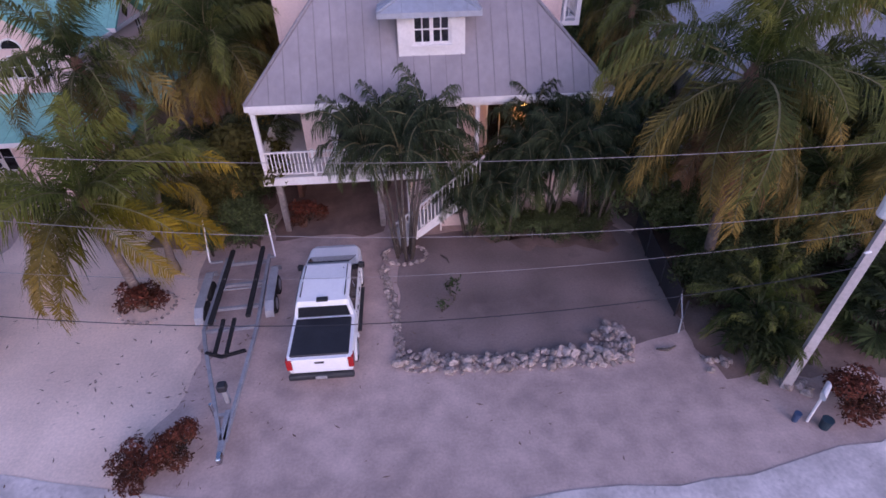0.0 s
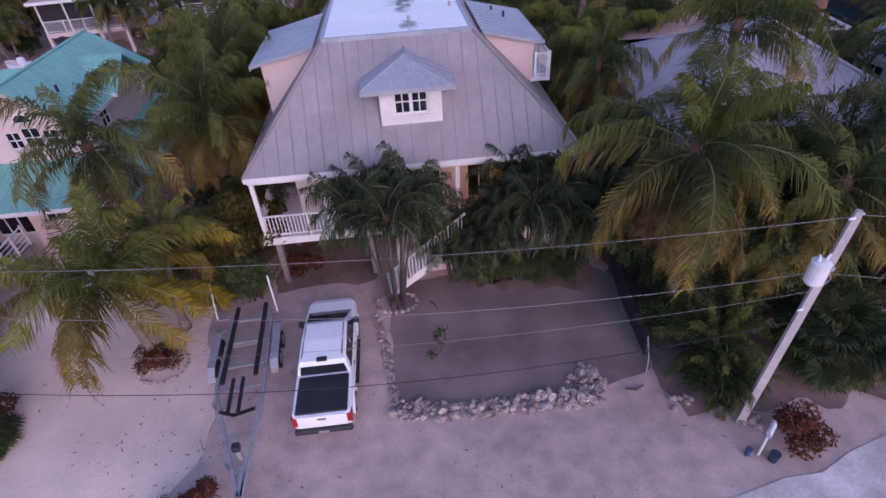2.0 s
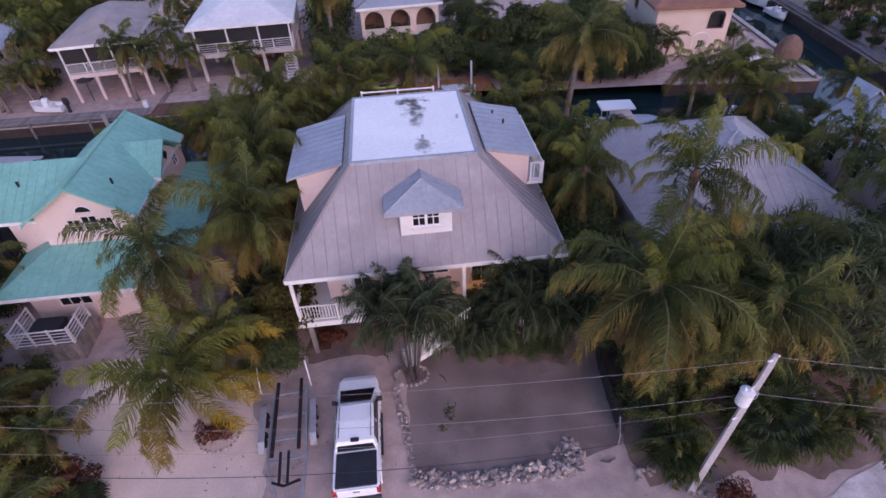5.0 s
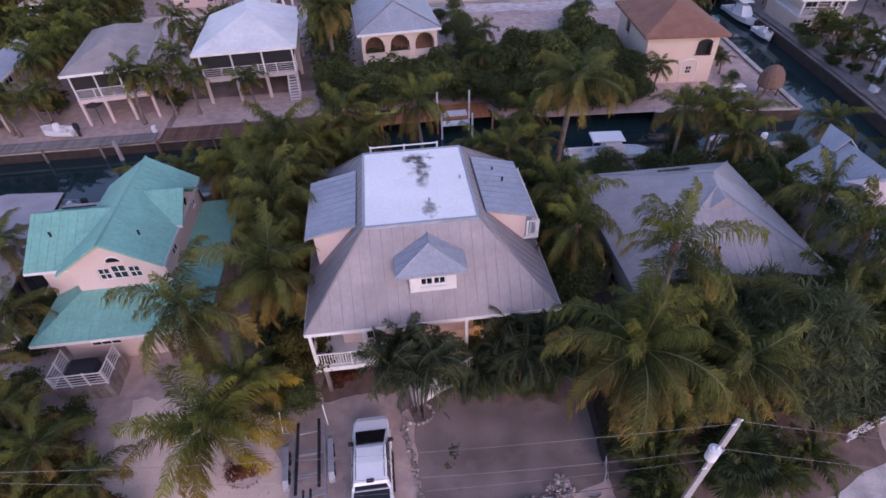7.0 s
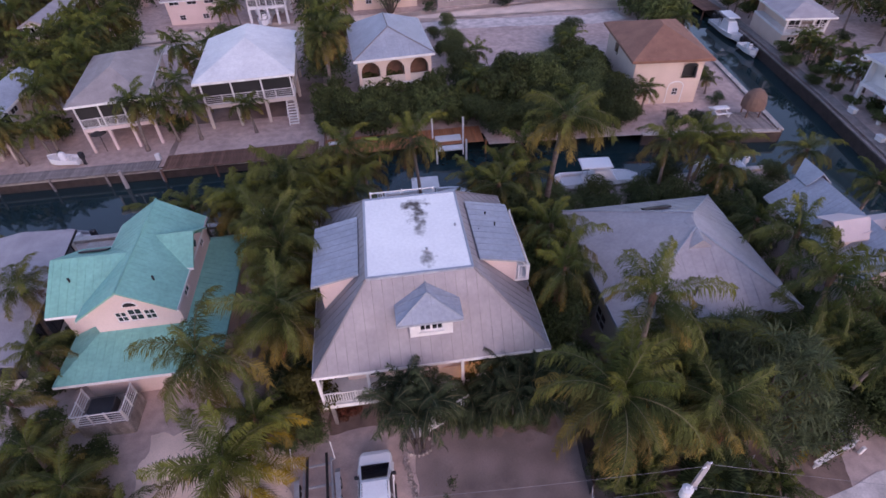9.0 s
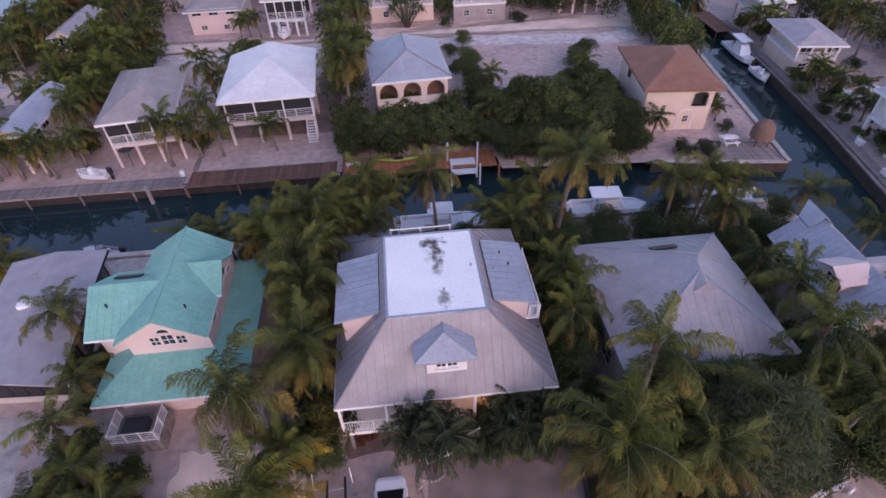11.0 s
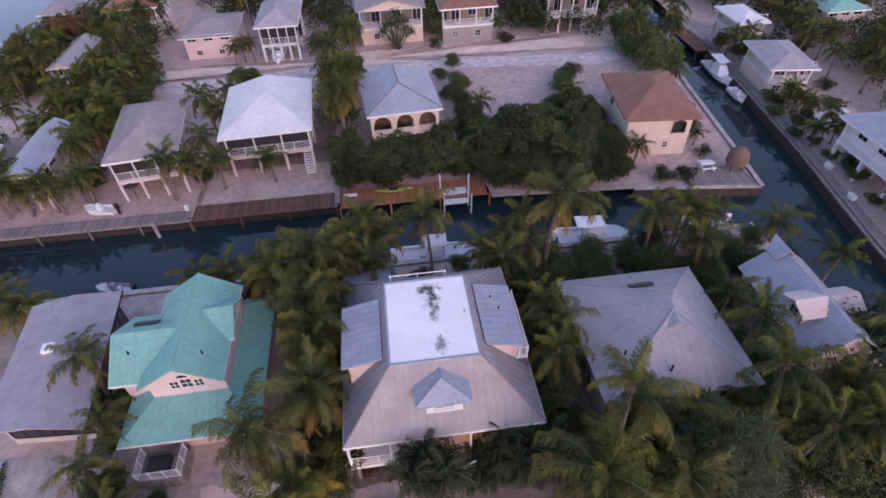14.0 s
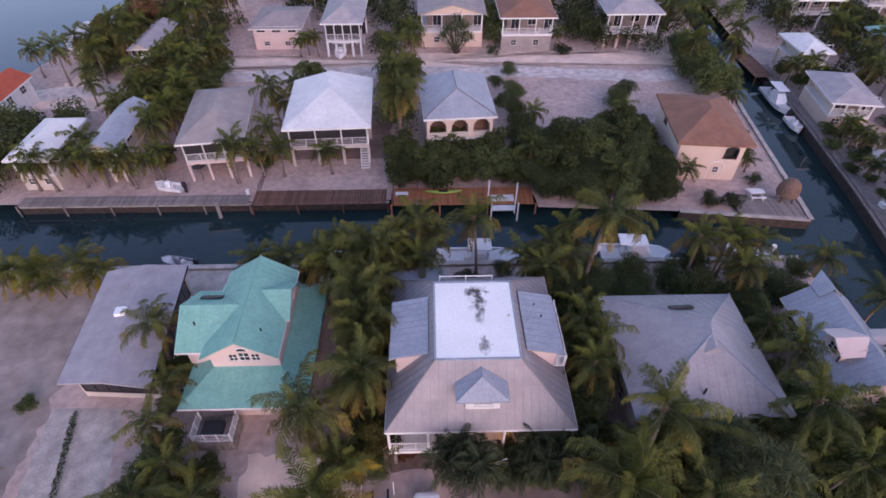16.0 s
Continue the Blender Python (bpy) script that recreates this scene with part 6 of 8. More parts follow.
place(bush_b, [(-4.6, 33.0, 1.0, 0, 1.0), (-2.0, 33.8, 1.1, 80, 1.0), (0.8, 34.6, 1.0, 160, 0.9), (-5.0, 36.0, 1.0, 240, 1.1), (3.6, 35.0, 1.0, 300, 1.0), (-6.6, 3.9, 0.8, 20, 1.1), (23.4, 1.6, 0.9, 100, 1.0), (18.6, 1.6, 0.6, 40, 0.8), (-33.0, 36.6, 0.8, 150, 0.9), (-21.2, 35.8, 0.7, 200, 0.9), (-18.8, 56.5, 1.0, 250, 1.2), (-20.5, 1.2, 0.8, 330, 0.8), (-20.6, -1.4, 0.9, 10, 0.9), (-32.0, 5.0, 0.4, 10, 0.8), (26.4, -1.6, 1.1, 90, 1.2), (29.6, -3.0, 1.2, 190, 1.1), (33.0, -0.6, 1.2, 280, 1.2), (26.0, -4.2, 1.1, 30, 1.0), (24.6, 0.8, 0.9, 300, 0.9)], 1)
olive = tree("seagrape_olive_tree", "small tree with olive and yellowish leaves beside the porch", "tree", 4.6, 1.7, 3400, 0.125, M["leaf_olive"], 23, lumps=9, aspect=1.8)
place(olive, [(-5.9, 0.9, 1.0, 0, 1.0), (-6.3, 2.2, 0.9, 90, 0.95), (-7.0, 0.0, 0.75, 170, 0.9), (-16.4, -3.4, 0.9, 40, 0.6), (-17.6, -1.6, 0.9, 130, 0.62), (-15.2, -4.3, 0.8, 220, 0.6), (-17.4, -4.6, 0.9, 310, 0.6), (-14.6, -5.6, 0.7, 80, 0.6), (-33.0, 60.0, 1.3, 30, 1.0), (-50.5, 62.0, 1.4, 80, 1.0)], 1)
round_bush = tree("clipped_bush", "low rounded dark green bush", "bush", 1.5, 1.3, 1800, 0.09, M["leaf"], 24, trunk=True, lumps=8, low=0.1)
place(round_bush, [(28.0, 28.0, 1.05, 0, 1.0), (30.2, 27.7, 1.05, 90, 1.0), (34.6, 31.8, 0.8, 160, 0.9), (19.6, 67.2, 1.3, 40, 0.7), (49.6, 36.6, 1.2, 140, 1.0), (57.4, 43.6, 1.0, 40, 1.0), (8.2, 67.0, 0.9, 240, 1.0), (50.0, 40.6, 1.1, 200, 0.9)], 1)
strap = rosette_tree("strap_leaf_tree", "dense screw pine with grey-green strap leaves", "tree", 6.8, 2.6, 130, 30, 0.85, 0.045, M["leaf_grey"], 31)
place(strap, [(17.0, -3.6, 1.12, 0, 1.0), (16.2, -1.6, 0.8, 120, 1.15)], 1)
silver = rosette_tree("silver_tree", "silvery grey-green round tree beyond the far road", "tree", 4.6, 2.2, 50, 20, 0.8, 0.1, M["leaf_grey"], 32)
place(silver, [(2.4, 67.6, 1.2, 0, 1.0)], 1)
croton = tree("croton_bush", "low croton bush with dark red leaves", "bush", 1.0, 0.75, 1900, 0.062, M["leaf_red"], 41, group="croton bushes", lumps=7, low=0.15)
place(croton, [(-8.5, -3.8, 1.1, 0, 1.0), (-5.7, -9.2, 0.8, 90, 1.3), (-6.5, -9.6, 0.85, 180, 0.9), (11.0, -9.2, 1.1, 250, 0.9), (-3.9, 0.6, 0.9, 20, 1.2), (-13.4, -5.4, 1.2, 300, 1.1)], 1)
dry_bush = tree("dry_bush", "bush with dry rust-brown leaves", "bush", 3.4, 2.0, 1400, 0.17, M["leaf_brown"], 42, lumps=8)
place(dry_bush, [(-48.0, 64.0, 1.2, 0, 1.2), (-46.0, 72.0, 1.3, 90, 1.2), (-53.5, 70.0, 1.1, 190, 1.1)], 1)

# fan palm shrubs by the fence and the pole
FAN = [fan_mesh("fan_leaf", M[k], 1.15, 50 + i) for i, k in enumerate(("frond", "leaf_light", "frond_dark"))]


def fan_shrub(seed, leaves, h, label):
    t = thing("fan_palm", (0, 0, 0), label, "palm shrub", "palms")
    r = random.Random(seed)
    part("trunk", Geo().tube([(0, 0, 0), (0.05, 0, h)], [0.13, 0.1], 8), M["trunk"], t)
    for i in range(leaves):
        z = h * (1 - 0.75 * i / leaves)
        piece("fan_leaf", FAN[r.randrange(3)], t, Matrix.Translation((0, 0, z)) @ pose(0, 0, 0, 0, -45 + 85 * i / leaves + r.uniform(-10, 10), i * 137.5) @ Matrix.Scale(r.uniform(0.85, 1.15), 4))
    return t


fan = fan_shrub(4, 40, 1.9, "bushy fan palm with yellow-green leaves by the fence")
place(fan, [(13.6, -6.6, 0.95, 200, 0.75), (14.8, -5.6, 0.8, 290, 0.8), (-13.2, -6.4, 0.7, 20, 0.6)], 1)

broad = rosette_tree("broad_leaf_shrub", "leafy yellow-green shrub with long drooping leaves by the fence", "shrub", 2.5, 1.15, 30, 26, 1.05, 0.085, M["leaf_light"], 33)
place(broad, [(9.5, -7.3, 0.7, 0, 0.85), (15.6, -6.5, 0.8, 200, 0.85)], 1)
low_palm = palm(ROY[:5], 0.9, 22, (0.1, 0.1), 21, "low bushy palm with dark arching leaves by the fence", 0.14, 0.12, 0.62)
place(low_palm, [(9.7, -6.5, 1.0, 0, 1.0), (10.7, -5.9, 0.85, 100, 1.1), (9.9, -7.4, 0.75, 220, 1.0), (15.1, -7.1, 0.95, 200, 0.9), (16.8, -7.0, 1.0, 20, 0.85)], 1)
yellow = palm(BRIGHT[2:], 1.5, 9, (0.1, 0.1), 19, "young palm with bright yellow drooping leaves beside a garden wall", 0.1, 0.08, 0.5)
place(yellow, [(19.6, -4.9, 1.0, 30, 1.0)], 1)

# palms across the water and beyond
far_palm = palm(MID, 5.6, 20, (0.5, 0.2), 14, "coconut palm among the houses across the canal", 0.17, 0.11, 0.9, "far palms", joined=True)
place(far_palm, [(-23.6, 33.0, 0.95, 0, 0.95), (-18.7, 34.2, 0.9, 60, 0.8), (-13.3, 34.6, 0.85, 120, 0.7), (-21.0, 44.6, 1.0, 180, 1.15), (-32.8, 33.4, 0.8, 240, 0.8), (-35.5, 32.8, 0.8, 300, 0.75), (-38.0, 32.6, 0.85, 20, 0.75), (-40.0, 33.6, 0.8, 80, 0.9), (-33.4, 43.0, 0.9, 140, 1.0), (-33.0, 48.0, 0.9, 200, 1.1), (-36.0, 50.5, 0.9, 260, 1.0), (-41.5, 45.0, 0.8, 320, 0.9), (26.0, 30.9, 0.75, 30, 0.7), (34.6, 34.0, 0.6, 90, 0.55), (-19.5, 66.8, 0.7, 150, 0.9), (-21.0, 67.2, 0.7, 210, 0.85), (-22.2, 66.6, 0.65, 270, 0.8), (-6.5, 69.0, 0.8, 330, 0.9), (18.4, 68.5, 0.7, 10, 0.8), (29.0, 69.0, 0.7, 70, 0.7), (-7.4, 57.5, 0.7, 130, 0.8), (50.6, 39.0, 0.7, 190, 0.7), (50.0, 55.5, 0.8, 250, 0.9), (52.5, 56.0, 0.8, 310, 0.9), (51.6, 53.0, 0.8, 40, 0.8), (47.4, 31.4, 0.7, 100, 0.7), (46.8, 17.4, 0.8, 160, 0.7), (36.6, 46.0, 0.9, 220, 0.9), (-47.3, 51.2, 0.8, 30, 0.8), (-55, 64, 0.9, 10, 1.0), (-59, 60, 0.9, 80, 0.9), (-49, 54.5, 0.8, 320, 0.9), (-40, 55, 0.9, 30, 1.0), (-36, 57, 0.9, 90, 1.0), (62, 52, 0.9, 0, 0.9), (60, 60, 0.9, 60, 0.9), (64, 70, 0.9, 120, 1.0), (58, 74, 0.9, 180, 1.0), (70, 66, 0.9, 240, 1.0)], 1)


def scatter(template, regions, seed):
    """More copies of a tree over stretches of the plan: (x0, x1, y0, y1, count, smallest, largest, height factor)."""
    r = random.Random(seed)
    for x0, x1, y0, y1, n, s0, s1, hf in regions:
        spots = []
        for i in range(n):
            best = None
            for k in range(8):
                c = (r.uniform(x0, x1), r.uniform(y0, y1))
                dist = min([math.hypot(c[0] - q[0], c[1] - q[1]) for q in spots] or [9])
                if best is None or dist > best[0]:
                    best = (dist, c)
            spots.append(best[1])
            s = r.uniform(s0, s1)
            copy_thing(template, pose(*best[1], 0, 0, 0, r.uniform(0, 360)) @ Matrix.Diagonal((s, s, s * hf * r.uniform(0.88, 1.12), 1)))


scatter(bush_a, [(19.0, 24.0, 37.5, 47.0, 6, 0.55, 0.8, 0.95), (10.2, 24.0, 28.2, 29.8, 11, 0.6, 0.85, 0.95), (-5.6, 8.8, 31.6, 33.2, 8, 0.5, 0.7, 0.9), (22.6, 24.6, 30.0, 40.0, 5, 0.6, 0.8, 1.0), (7.9, 10.2, 2.0, 14.0, 9, 0.75, 0.95, 1.55), (2.8, 7.2, -1.5, -0.7, 6, 0.28, 0.38, 1.0), (11.6, 20.0, -3.6, -0.9, 9, 0.75, 1.0, 1.1), (11.0, 15.0, -4.9, -3.6, 4, 0.5, 0.7, 1.0), (8.9, 11.6, -4.8, -1.2, 8, 0.42, 0.58, 1.0), (-7.4, -5.6, -1.2, 3.0, 6, 0.4, 0.55, 1.1), (7.6, 10.4, -0.6, 18.0, 12, 0.6, 0.85, 1.25), (11.5, 20.0, 12.6, 18.4, 17, 0.55, 0.75, 0.66), (20.0, 33.0, 13.2, 18.6, 10, 0.6, 0.9, 0.9), (-20.0, 7.0, 15.2, 18.4, 14, 0.45, 0.65, 0.8), (9.5, 23.5, 28.6, 36.0, 16, 0.85, 1.15, 1.05), (8.4, 18.5, 35.5, 40.2, 11, 0.85, 1.1, 1.05), (-9.8, -6.2, -0.6, 14.5, 9, 0.4, 0.6, 0.9), (22.0, 25.0, -1.0, 12.5, 7, 0.6, 0.9, 1.1), (17.6, 34.0, -4.6, 1.0, 14, 0.6, 0.95, 1.0), (10.4, 18.6, -5.6, 0.2, 9, 0.45, 0.7, 0.9), (7.4, 10.4, 45.0, 59.0, 5, 0.5, 0.75, 0.9), (36.0, 41.0, 52.0, 66.0, 6, 0.8, 1.1, 1.1)], 61)
scatter(bush_b, [(22.4, 24.2, 33.5, 42.0, 5, 0.85, 1.05, 1.15), (12.0, 21.0, 31.0, 37.0, 6, 0.95, 1.15, 1.35), (-6.5, 8.5, 31.4, 38.0, 12, 0.8, 1.15, 1.1), (-20.0, -15.6, -4.0, -0.2, 4, 0.5, 0.7, 0.85), (-22.0, -17.5, -7.4, -4.0, 4, 0.5, 0.7, 0.8), (-40.5, -32.0, 47.0, 60.0, 14, 0.8, 1.2, 1.0), (-55.0, -47.0, 31.5, 46.0, 8, 0.7, 1.1, 0.9), (48.8, 60.0, 54.0, 58.0, 6, 0.6, 0.9, 1.0), (-21.6, -19.8, 2.0, 14.0, 5, 0.4, 0.6, 0.9), (-8.2, -5.0, 50.0, 61.0, 5, 0.8, 1.1, 1.0), (35.0, 37.0, 36.0, 48.0, 4, 0.4, 0.6, 0.9), (46.4, 48.6, 19.0, 42.0, 9, 0.4, 0.6, 0.8), (23.6, 29.0, -5.6, -2.6, 8, 0.7, 1.0, 1.0), (52.5, 57.0, 38.9, 40.4, 2, 0.5, 0.6, 0.75)], 62)
scatter(dry_palm, [(-8.2, -6.0, 3.0, 15.0, 5, 0.75, 0.95, 1.05), (10.2, 14.6, -4.6, 0.6, 3, 0.7, 0.85, 0.85)], 63)
scatter(canal_palm, [(-13.0, -1.5, 14.6, 18.6, 10, 0.75, 0.95, 0.9), (7.6, 11.0, 13.6, 18.0, 4, 0.8, 1.0, 0.9), (22.6, 27.0, 13.6, 17.0, 3, 0.8, 1.0, 0.85), (-21.5, -14.0, -7.8, -4.4, 5, 0.5, 0.65, 0.7), (24.0, 33.0, -4.0, 0.5, 4, 0.8, 1.0, 0.9)], 64)
scatter(royal, [(20.4, 26.0, -4.4, 0.0, 4, 0.8, 1.0, 0.95), (33.0, 34.4, -4.0, 12.0, 3, 0.8, 0.9, 0.8)], 65)
scatter(far_palm, [(-41.0, -33.0, 48.0, 60.0, 12, 0.8, 1.0, 1.0), (-46.0, -31.5, 31.8, 35.0, 10, 0.8, 0.95, 0.9), (-34.0, -31.0, 36.0, 48.0, 6, 0.85, 1.0, 1.05), (-41.0, -38.0, 43.0, 50.0, 5, 0.75, 0.95, 0.9), (-21.8, -19.6, 34.0, 50.0, 4, 0.85, 1.0, 1.05), (-7.6, -4.6, 40.0, 60.0, 5, 0.9, 1.1, 1.2), (49.2, 50.0, 36.6, 41.0, 4, 0.6, 0.75, 0.75), (49.4, 51.0, 31.0, 34.0, 3, 0.6, 0.75, 0.8), (46.8, 49.0, 10.0, 18.0, 3, 0.6, 0.8, 0.8), (-52.0, -34.0, 60.0, 82.0, 12, 0.8, 1.05, 1.1), (-54.5, -48.0, 57.0, 76.0, 7, 0.8, 1.0, 1.0), (36.0, 45.0, 52.0, 82.0, 8, 0.8, 1.0, 1.1), (58.0, 76.0, 36.0, 90.0, 18, 0.8, 1.0, 1.0), (-30.0, 30.0, 82.0, 105.0, 18, 0.9, 1.1, 1.1), (9.0, 23.0, 29.0, 45.0, 5, 0.7, 0.85, 0.9), (48.5, 54.0, 11.0, 17.5, 3, 0.8, 0.9, 0.9)], 66)


def woods(name, outline, count, seed, material, size, label, h=(3, 5.5), leaves=260):
    """A stand of far trees that nobody could count, as one mass of leafy clumps."""
    r = random.Random(seed)
    x0, x1, y0, y1 = outline
    blobs = []
    for i in range(count):
        x, y, hh, rr = r.uniform(x0, x1), r.uniform(y0, y1), r.uniform(*h), r.uniform(1.3, 2.4)
        blobs += [(x, y, hh * 0.62, rr, rr, hh * 0.36), (x + r.uniform(-1.4, 1.4), y + r.uniform(-1.4, 1.4), hh * 0.4, rr * 0.8, rr * 0.8, hh * 0.32), (x + r.uniform(-1, 1), y + r.uniform(-1, 1), hh * 0.85, rr * 0.5, rr * 0.5, hh * 0.18)]
    ob = new(name, mesh_of(name, leaf_cloud(blobs, count * leaves, size, seed), material))
    return tagged(ob, label, "trees", kind="stuff")


for i, (box, cnt, key) in enumerate([((-52, -34, 60, 82), 44, "leaf"), ((-53, -48, 58, 76), 16, "leaf_light"), ((-48, -42, 76, 92), 20, "leaf"), ((-32, -8, 81, 110), 60, "leaf"), ((-8, 30, 83, 112), 80, "leaf"), ((30, 41, 65, 110), 56, "leaf"), ((35.5, 39.0, 51, 66), 16, "leaf_light"), ((20.5, 27, 67, 82), 20, "leaf"), ((7.6, 9.4, 68, 80), 6, "leaf_light"), ((-9.6, -4.2, 67, 80), 12, "leaf"), ((55, 80, 66, 110), 80, "leaf"), ((60, 76, 20, 42), 22, "leaf_light"), ((60, 80, 42, 64), 40, "leaf"), ((80, 125, 40, 130), 170, "leaf"), ((-40, -34, 48.5, 57), 14, "leaf"), ((-8, -5.0, 44, 62), 14, "leaf"), ((-62, -48, 30.5, 40), 16, "leaf_light"), ((46.8, 48.6, 8, 18), 7, "leaf"), ((-53, -47, 36, 46), 10, "leaf"), ((30, 33.5, -3, 6), 10, "leaf"), ((48, 56, 8, 22), 16, "leaf"), ((-42, -34, 96, 130), 26, "leaf"), ((45, 52, 72, 100), 24, "leaf_light")]):
    woods("far_trees", box, cnt, 300 + i, M[key], 0.24 if box[2] < 66 else 0.3, "stand of mixed green trees and palms among the houses", leaves=420 if box[2] < 66 else 280)


# ---- pickup truck ----
def pickup(px, py, turn):
    t = thing("pickup_truck", (0, 0, 0), "white crew-cab pickup truck with black bed cover, parked on marl", "truck")
    body_paint = M["gloss_white"]

    def ring(yy, zs):
        """A cross-section: half-widths at heights, mirrored."""
        right = [(w, yy, z) for w, z in zs]
        return right + [(-w, yy, z) for w, z in zs[::-1]]

    lower = Geo()
    secs = [(-2.52, [(0.80, 0.50), (0.88, 0.62), (0.90, 0.98), (0.86, 1.10)]),
            (-2.40, [(0.84, 0.40), (0.92, 0.60), (0.94, 1.00), (0.90, 1.14)]),
            (-0.80, [(0.86, 0.36), (0.94, 0.58), (0.95, 1.00), (0.91, 1.14)]),
            (0.90, [(0.86, 0.36), (0.94, 0.58), (0.95, 1.00), (0.89, 1.12)]),
            (1.70, [(0.86, 0.36), (0.93, 0.58), (0.93, 1.00), (0.86, 1.12)]),
            (2.34, [(0.82, 0.38), (0.90, 0.56), (0.88, 0.96), (0.78, 1.08)]),
            (2.58, [(0.70, 0.44), (0.78, 0.56), (0.76, 0.86), (0.66, 0.98)])]
    lower.loft([ring(yy, zs) for yy, zs in secs])
    part("body", lower, body_paint, t)
    cab = Geo().loft([ring(yy, zs) for yy, zs in [(-1.0, [(0.88, 1.10), (0.86, 1.30), (0.80, 1.50), (0.74, 1.57)]), (-0.92, [(0.88, 1.10), (0.85, 1.38), (0.78, 1.64), (0.71, 1.69)]), (-0.1, [(0.88, 1.10), (0.85, 1.40), (0.77, 1.71), (0.69, 1.765)]), (0.66, [(0.88, 1.10), (0.84, 1.40), (0.75, 1.67), (0.67, 1.73)]), (0.86, [(0.88, 1.10), (0.83, 1.34), (0.74, 1.58), (0.66, 1.63)]), (1.74, [(0.84, 1.08), (0.80, 1.10), (0.76, 1.12), (0.7, 1.13)])]])
    part("cab", cab, body_paint, t)
    slab = lambda pts, off: Geo().loft([pts, [(q[0] + off[0], q[1] + off[1], q[2] + off[2]) for q in pts]])
    part("windscreen", slab([(-0.76, 1.76, 1.16), (0.76, 1.76, 1.16), (0.66, 0.84, 1.70), (-0.66, 0.84, 1.70)], (0, -0.03, -0.03)), M["glass"], t, "dark raked windscreen")
    part("rear_window", slab([(0.78, -1.03, 1.17), (-0.78, -1.03, 1.17), (-0.71, -1.015, 1.55), (0.71, -1.015, 1.55)], (0, 0.03, -0.01)), M["glass"], t)
    for s in (-1, 1):
        for y0, y1, y2, y3 in ((-0.84, -0.02, -0.02, -0.74), (0.04, 1.30, 0.68, 0.04)):
            pts = [(s * 0.905, y0, 1.17), (s * 0.90, y1, 1.17), (s * 0.80, y2, 1.66), (s * 0.80, y3, 1.66)]
            inn = [(p[0] - s * 0.03, p[1], p[2]) for p in pts]
            part("side_window", Geo().loft([pts, inn]), M["glass"], t)
        part("mirror", Geo().bbox(s * 1.0 - 0.1, s * 1.0 + 0.1, 1.10, 1.24, 1.14, 1.32, 0.03), M["black"], t)
        part("mirror_arm", Geo().box(min(s * 0.86, s * 0.94), max(s * 0.86, s * 0.94), 1.14, 1.2, 1.18, 1.23), M["black"], t)
        part("tail_lamp", Geo().bbox(s * 0.86 - 0.08, s * 0.86 + 0.08, -2.56, -2.30, 0.72, 1.08, 0.02), M["lamp_red"], t, "red tail lamp")
        part("headlamp", Geo().bbox(s * 0.68 - 0.13, s * 0.68 + 0.13, 2.22, 2.5, 0.78, 0.95, 0.03), M["chrome"], t)
        part("running_board", Geo().box(s * 0.95 - 0.08, s * 0.95 + 0.08, -0.9, 1.0, 0.34, 0.40), M["black"], t)
        for y in (-0.62, 0.18):
            part("door_handle", Geo().bbox(s * 0.945 - 0.03, s * 0.945 + 0.03, y, y + 0.16, 0.96, 1.01, 0.01), M["black"], t)
        for y in (0.98, 0.0, -0.8):
            part("door_seam", Geo().box(s * 0.938 - 0.008, s * 0.938 + 0.011, y - 0.006, y + 0.006, 0.5, 1.1), M["dark"], t)
        for y in (1.62, -1.62):
            part("wheel_arch", Geo().tube([(s * 0.93, y + 0.44 * math.cos(math.pi * k / 10), 0.40 + 0.44 * math.sin(math.pi * k / 10)) for k in range(11)], 0.045, 6), body_paint, t)
            wheel = part("wheel", Geo().tube([(s * 0.68, y, 0.37), (s * 0.70, y, 0.37), (s * 0.92, y, 0.37), (s * 0.94, y, 0.37)], [0.33, 0.37, 0.37, 0.33], 20), M["tyre"], t)
            part("rim", Geo().tube([(s * 0.935, y, 0.37), (s * 0.952, y, 0.37)], [0.23, 0.19], 14), M["galv"], wheel)
    part("bed_cover", Geo().bbox(-0.82, 0.82, -2.46, -1.08, 1.12, 1.175, 0.03), M["black"], t, "black vinyl tonneau cover")
    part("bed_rail", Geo().box(-0.86, 0.86, -1.08, -1.035, 1.12, 1.165), body_paint, t)
    part("tailgate", Geo().bbox(-0.76, 0.76, -2.57, -2.50, 0.62, 1.12, 0.02), body_paint, t)
    part("tailgate_handle", Geo().box(-0.13, 0.13, -2.585, -2.568, 0.96, 1.02), M["black"], t)
    part("rear_bumper", Geo().bbox(-0.92, 0.92, -2.68, -2.52, 0.44, 0.58, 0.04), M["black"], t)
    part("number_plate", Geo().box(-0.16, 0.16, -2.692, -2.68, 0.46, 0.56), M["galv"], t)
    part("front_bumper", Geo().bbox(-0.84, 0.84, 2.40, 2.62, 0.36, 0.62, 0.05), body_paint, t)
    part("grille", Geo().box(-0.5, 0.5, 2.48, 2.55, 0.64, 0.84), M["black"], t)
    part("brake_lamp", Geo().bbox(-0.17, 0.17, -0.96, -0.80, 1.68, 1.74, 0.015), M["black"], t, "high brake lamp at the rear of the roof")
    for s in (-1, 1):
        part("roof_groove", Geo().box(s * 0.655 - 0.012, s * 0.655 + 0.012, -0.78, 0.60, 1.735, 1.762), M["dark"], t)
    part("bonnet_seam", Geo().box(-0.78, 0.78, 1.79, 1.805, 1.09, 1.128), M["dark"], t)
    part("aerial", Geo().tube([(0.55, 0.4, 1.74), (0.55, 0.3, 1.88)], 0.008, 5), M["black"], t)
    t.matrix_basis = pose(px, py, 0, 0, 0, turn) @ Matrix.Diagonal((0.94, 1.0, 0.96, 1))
    return t


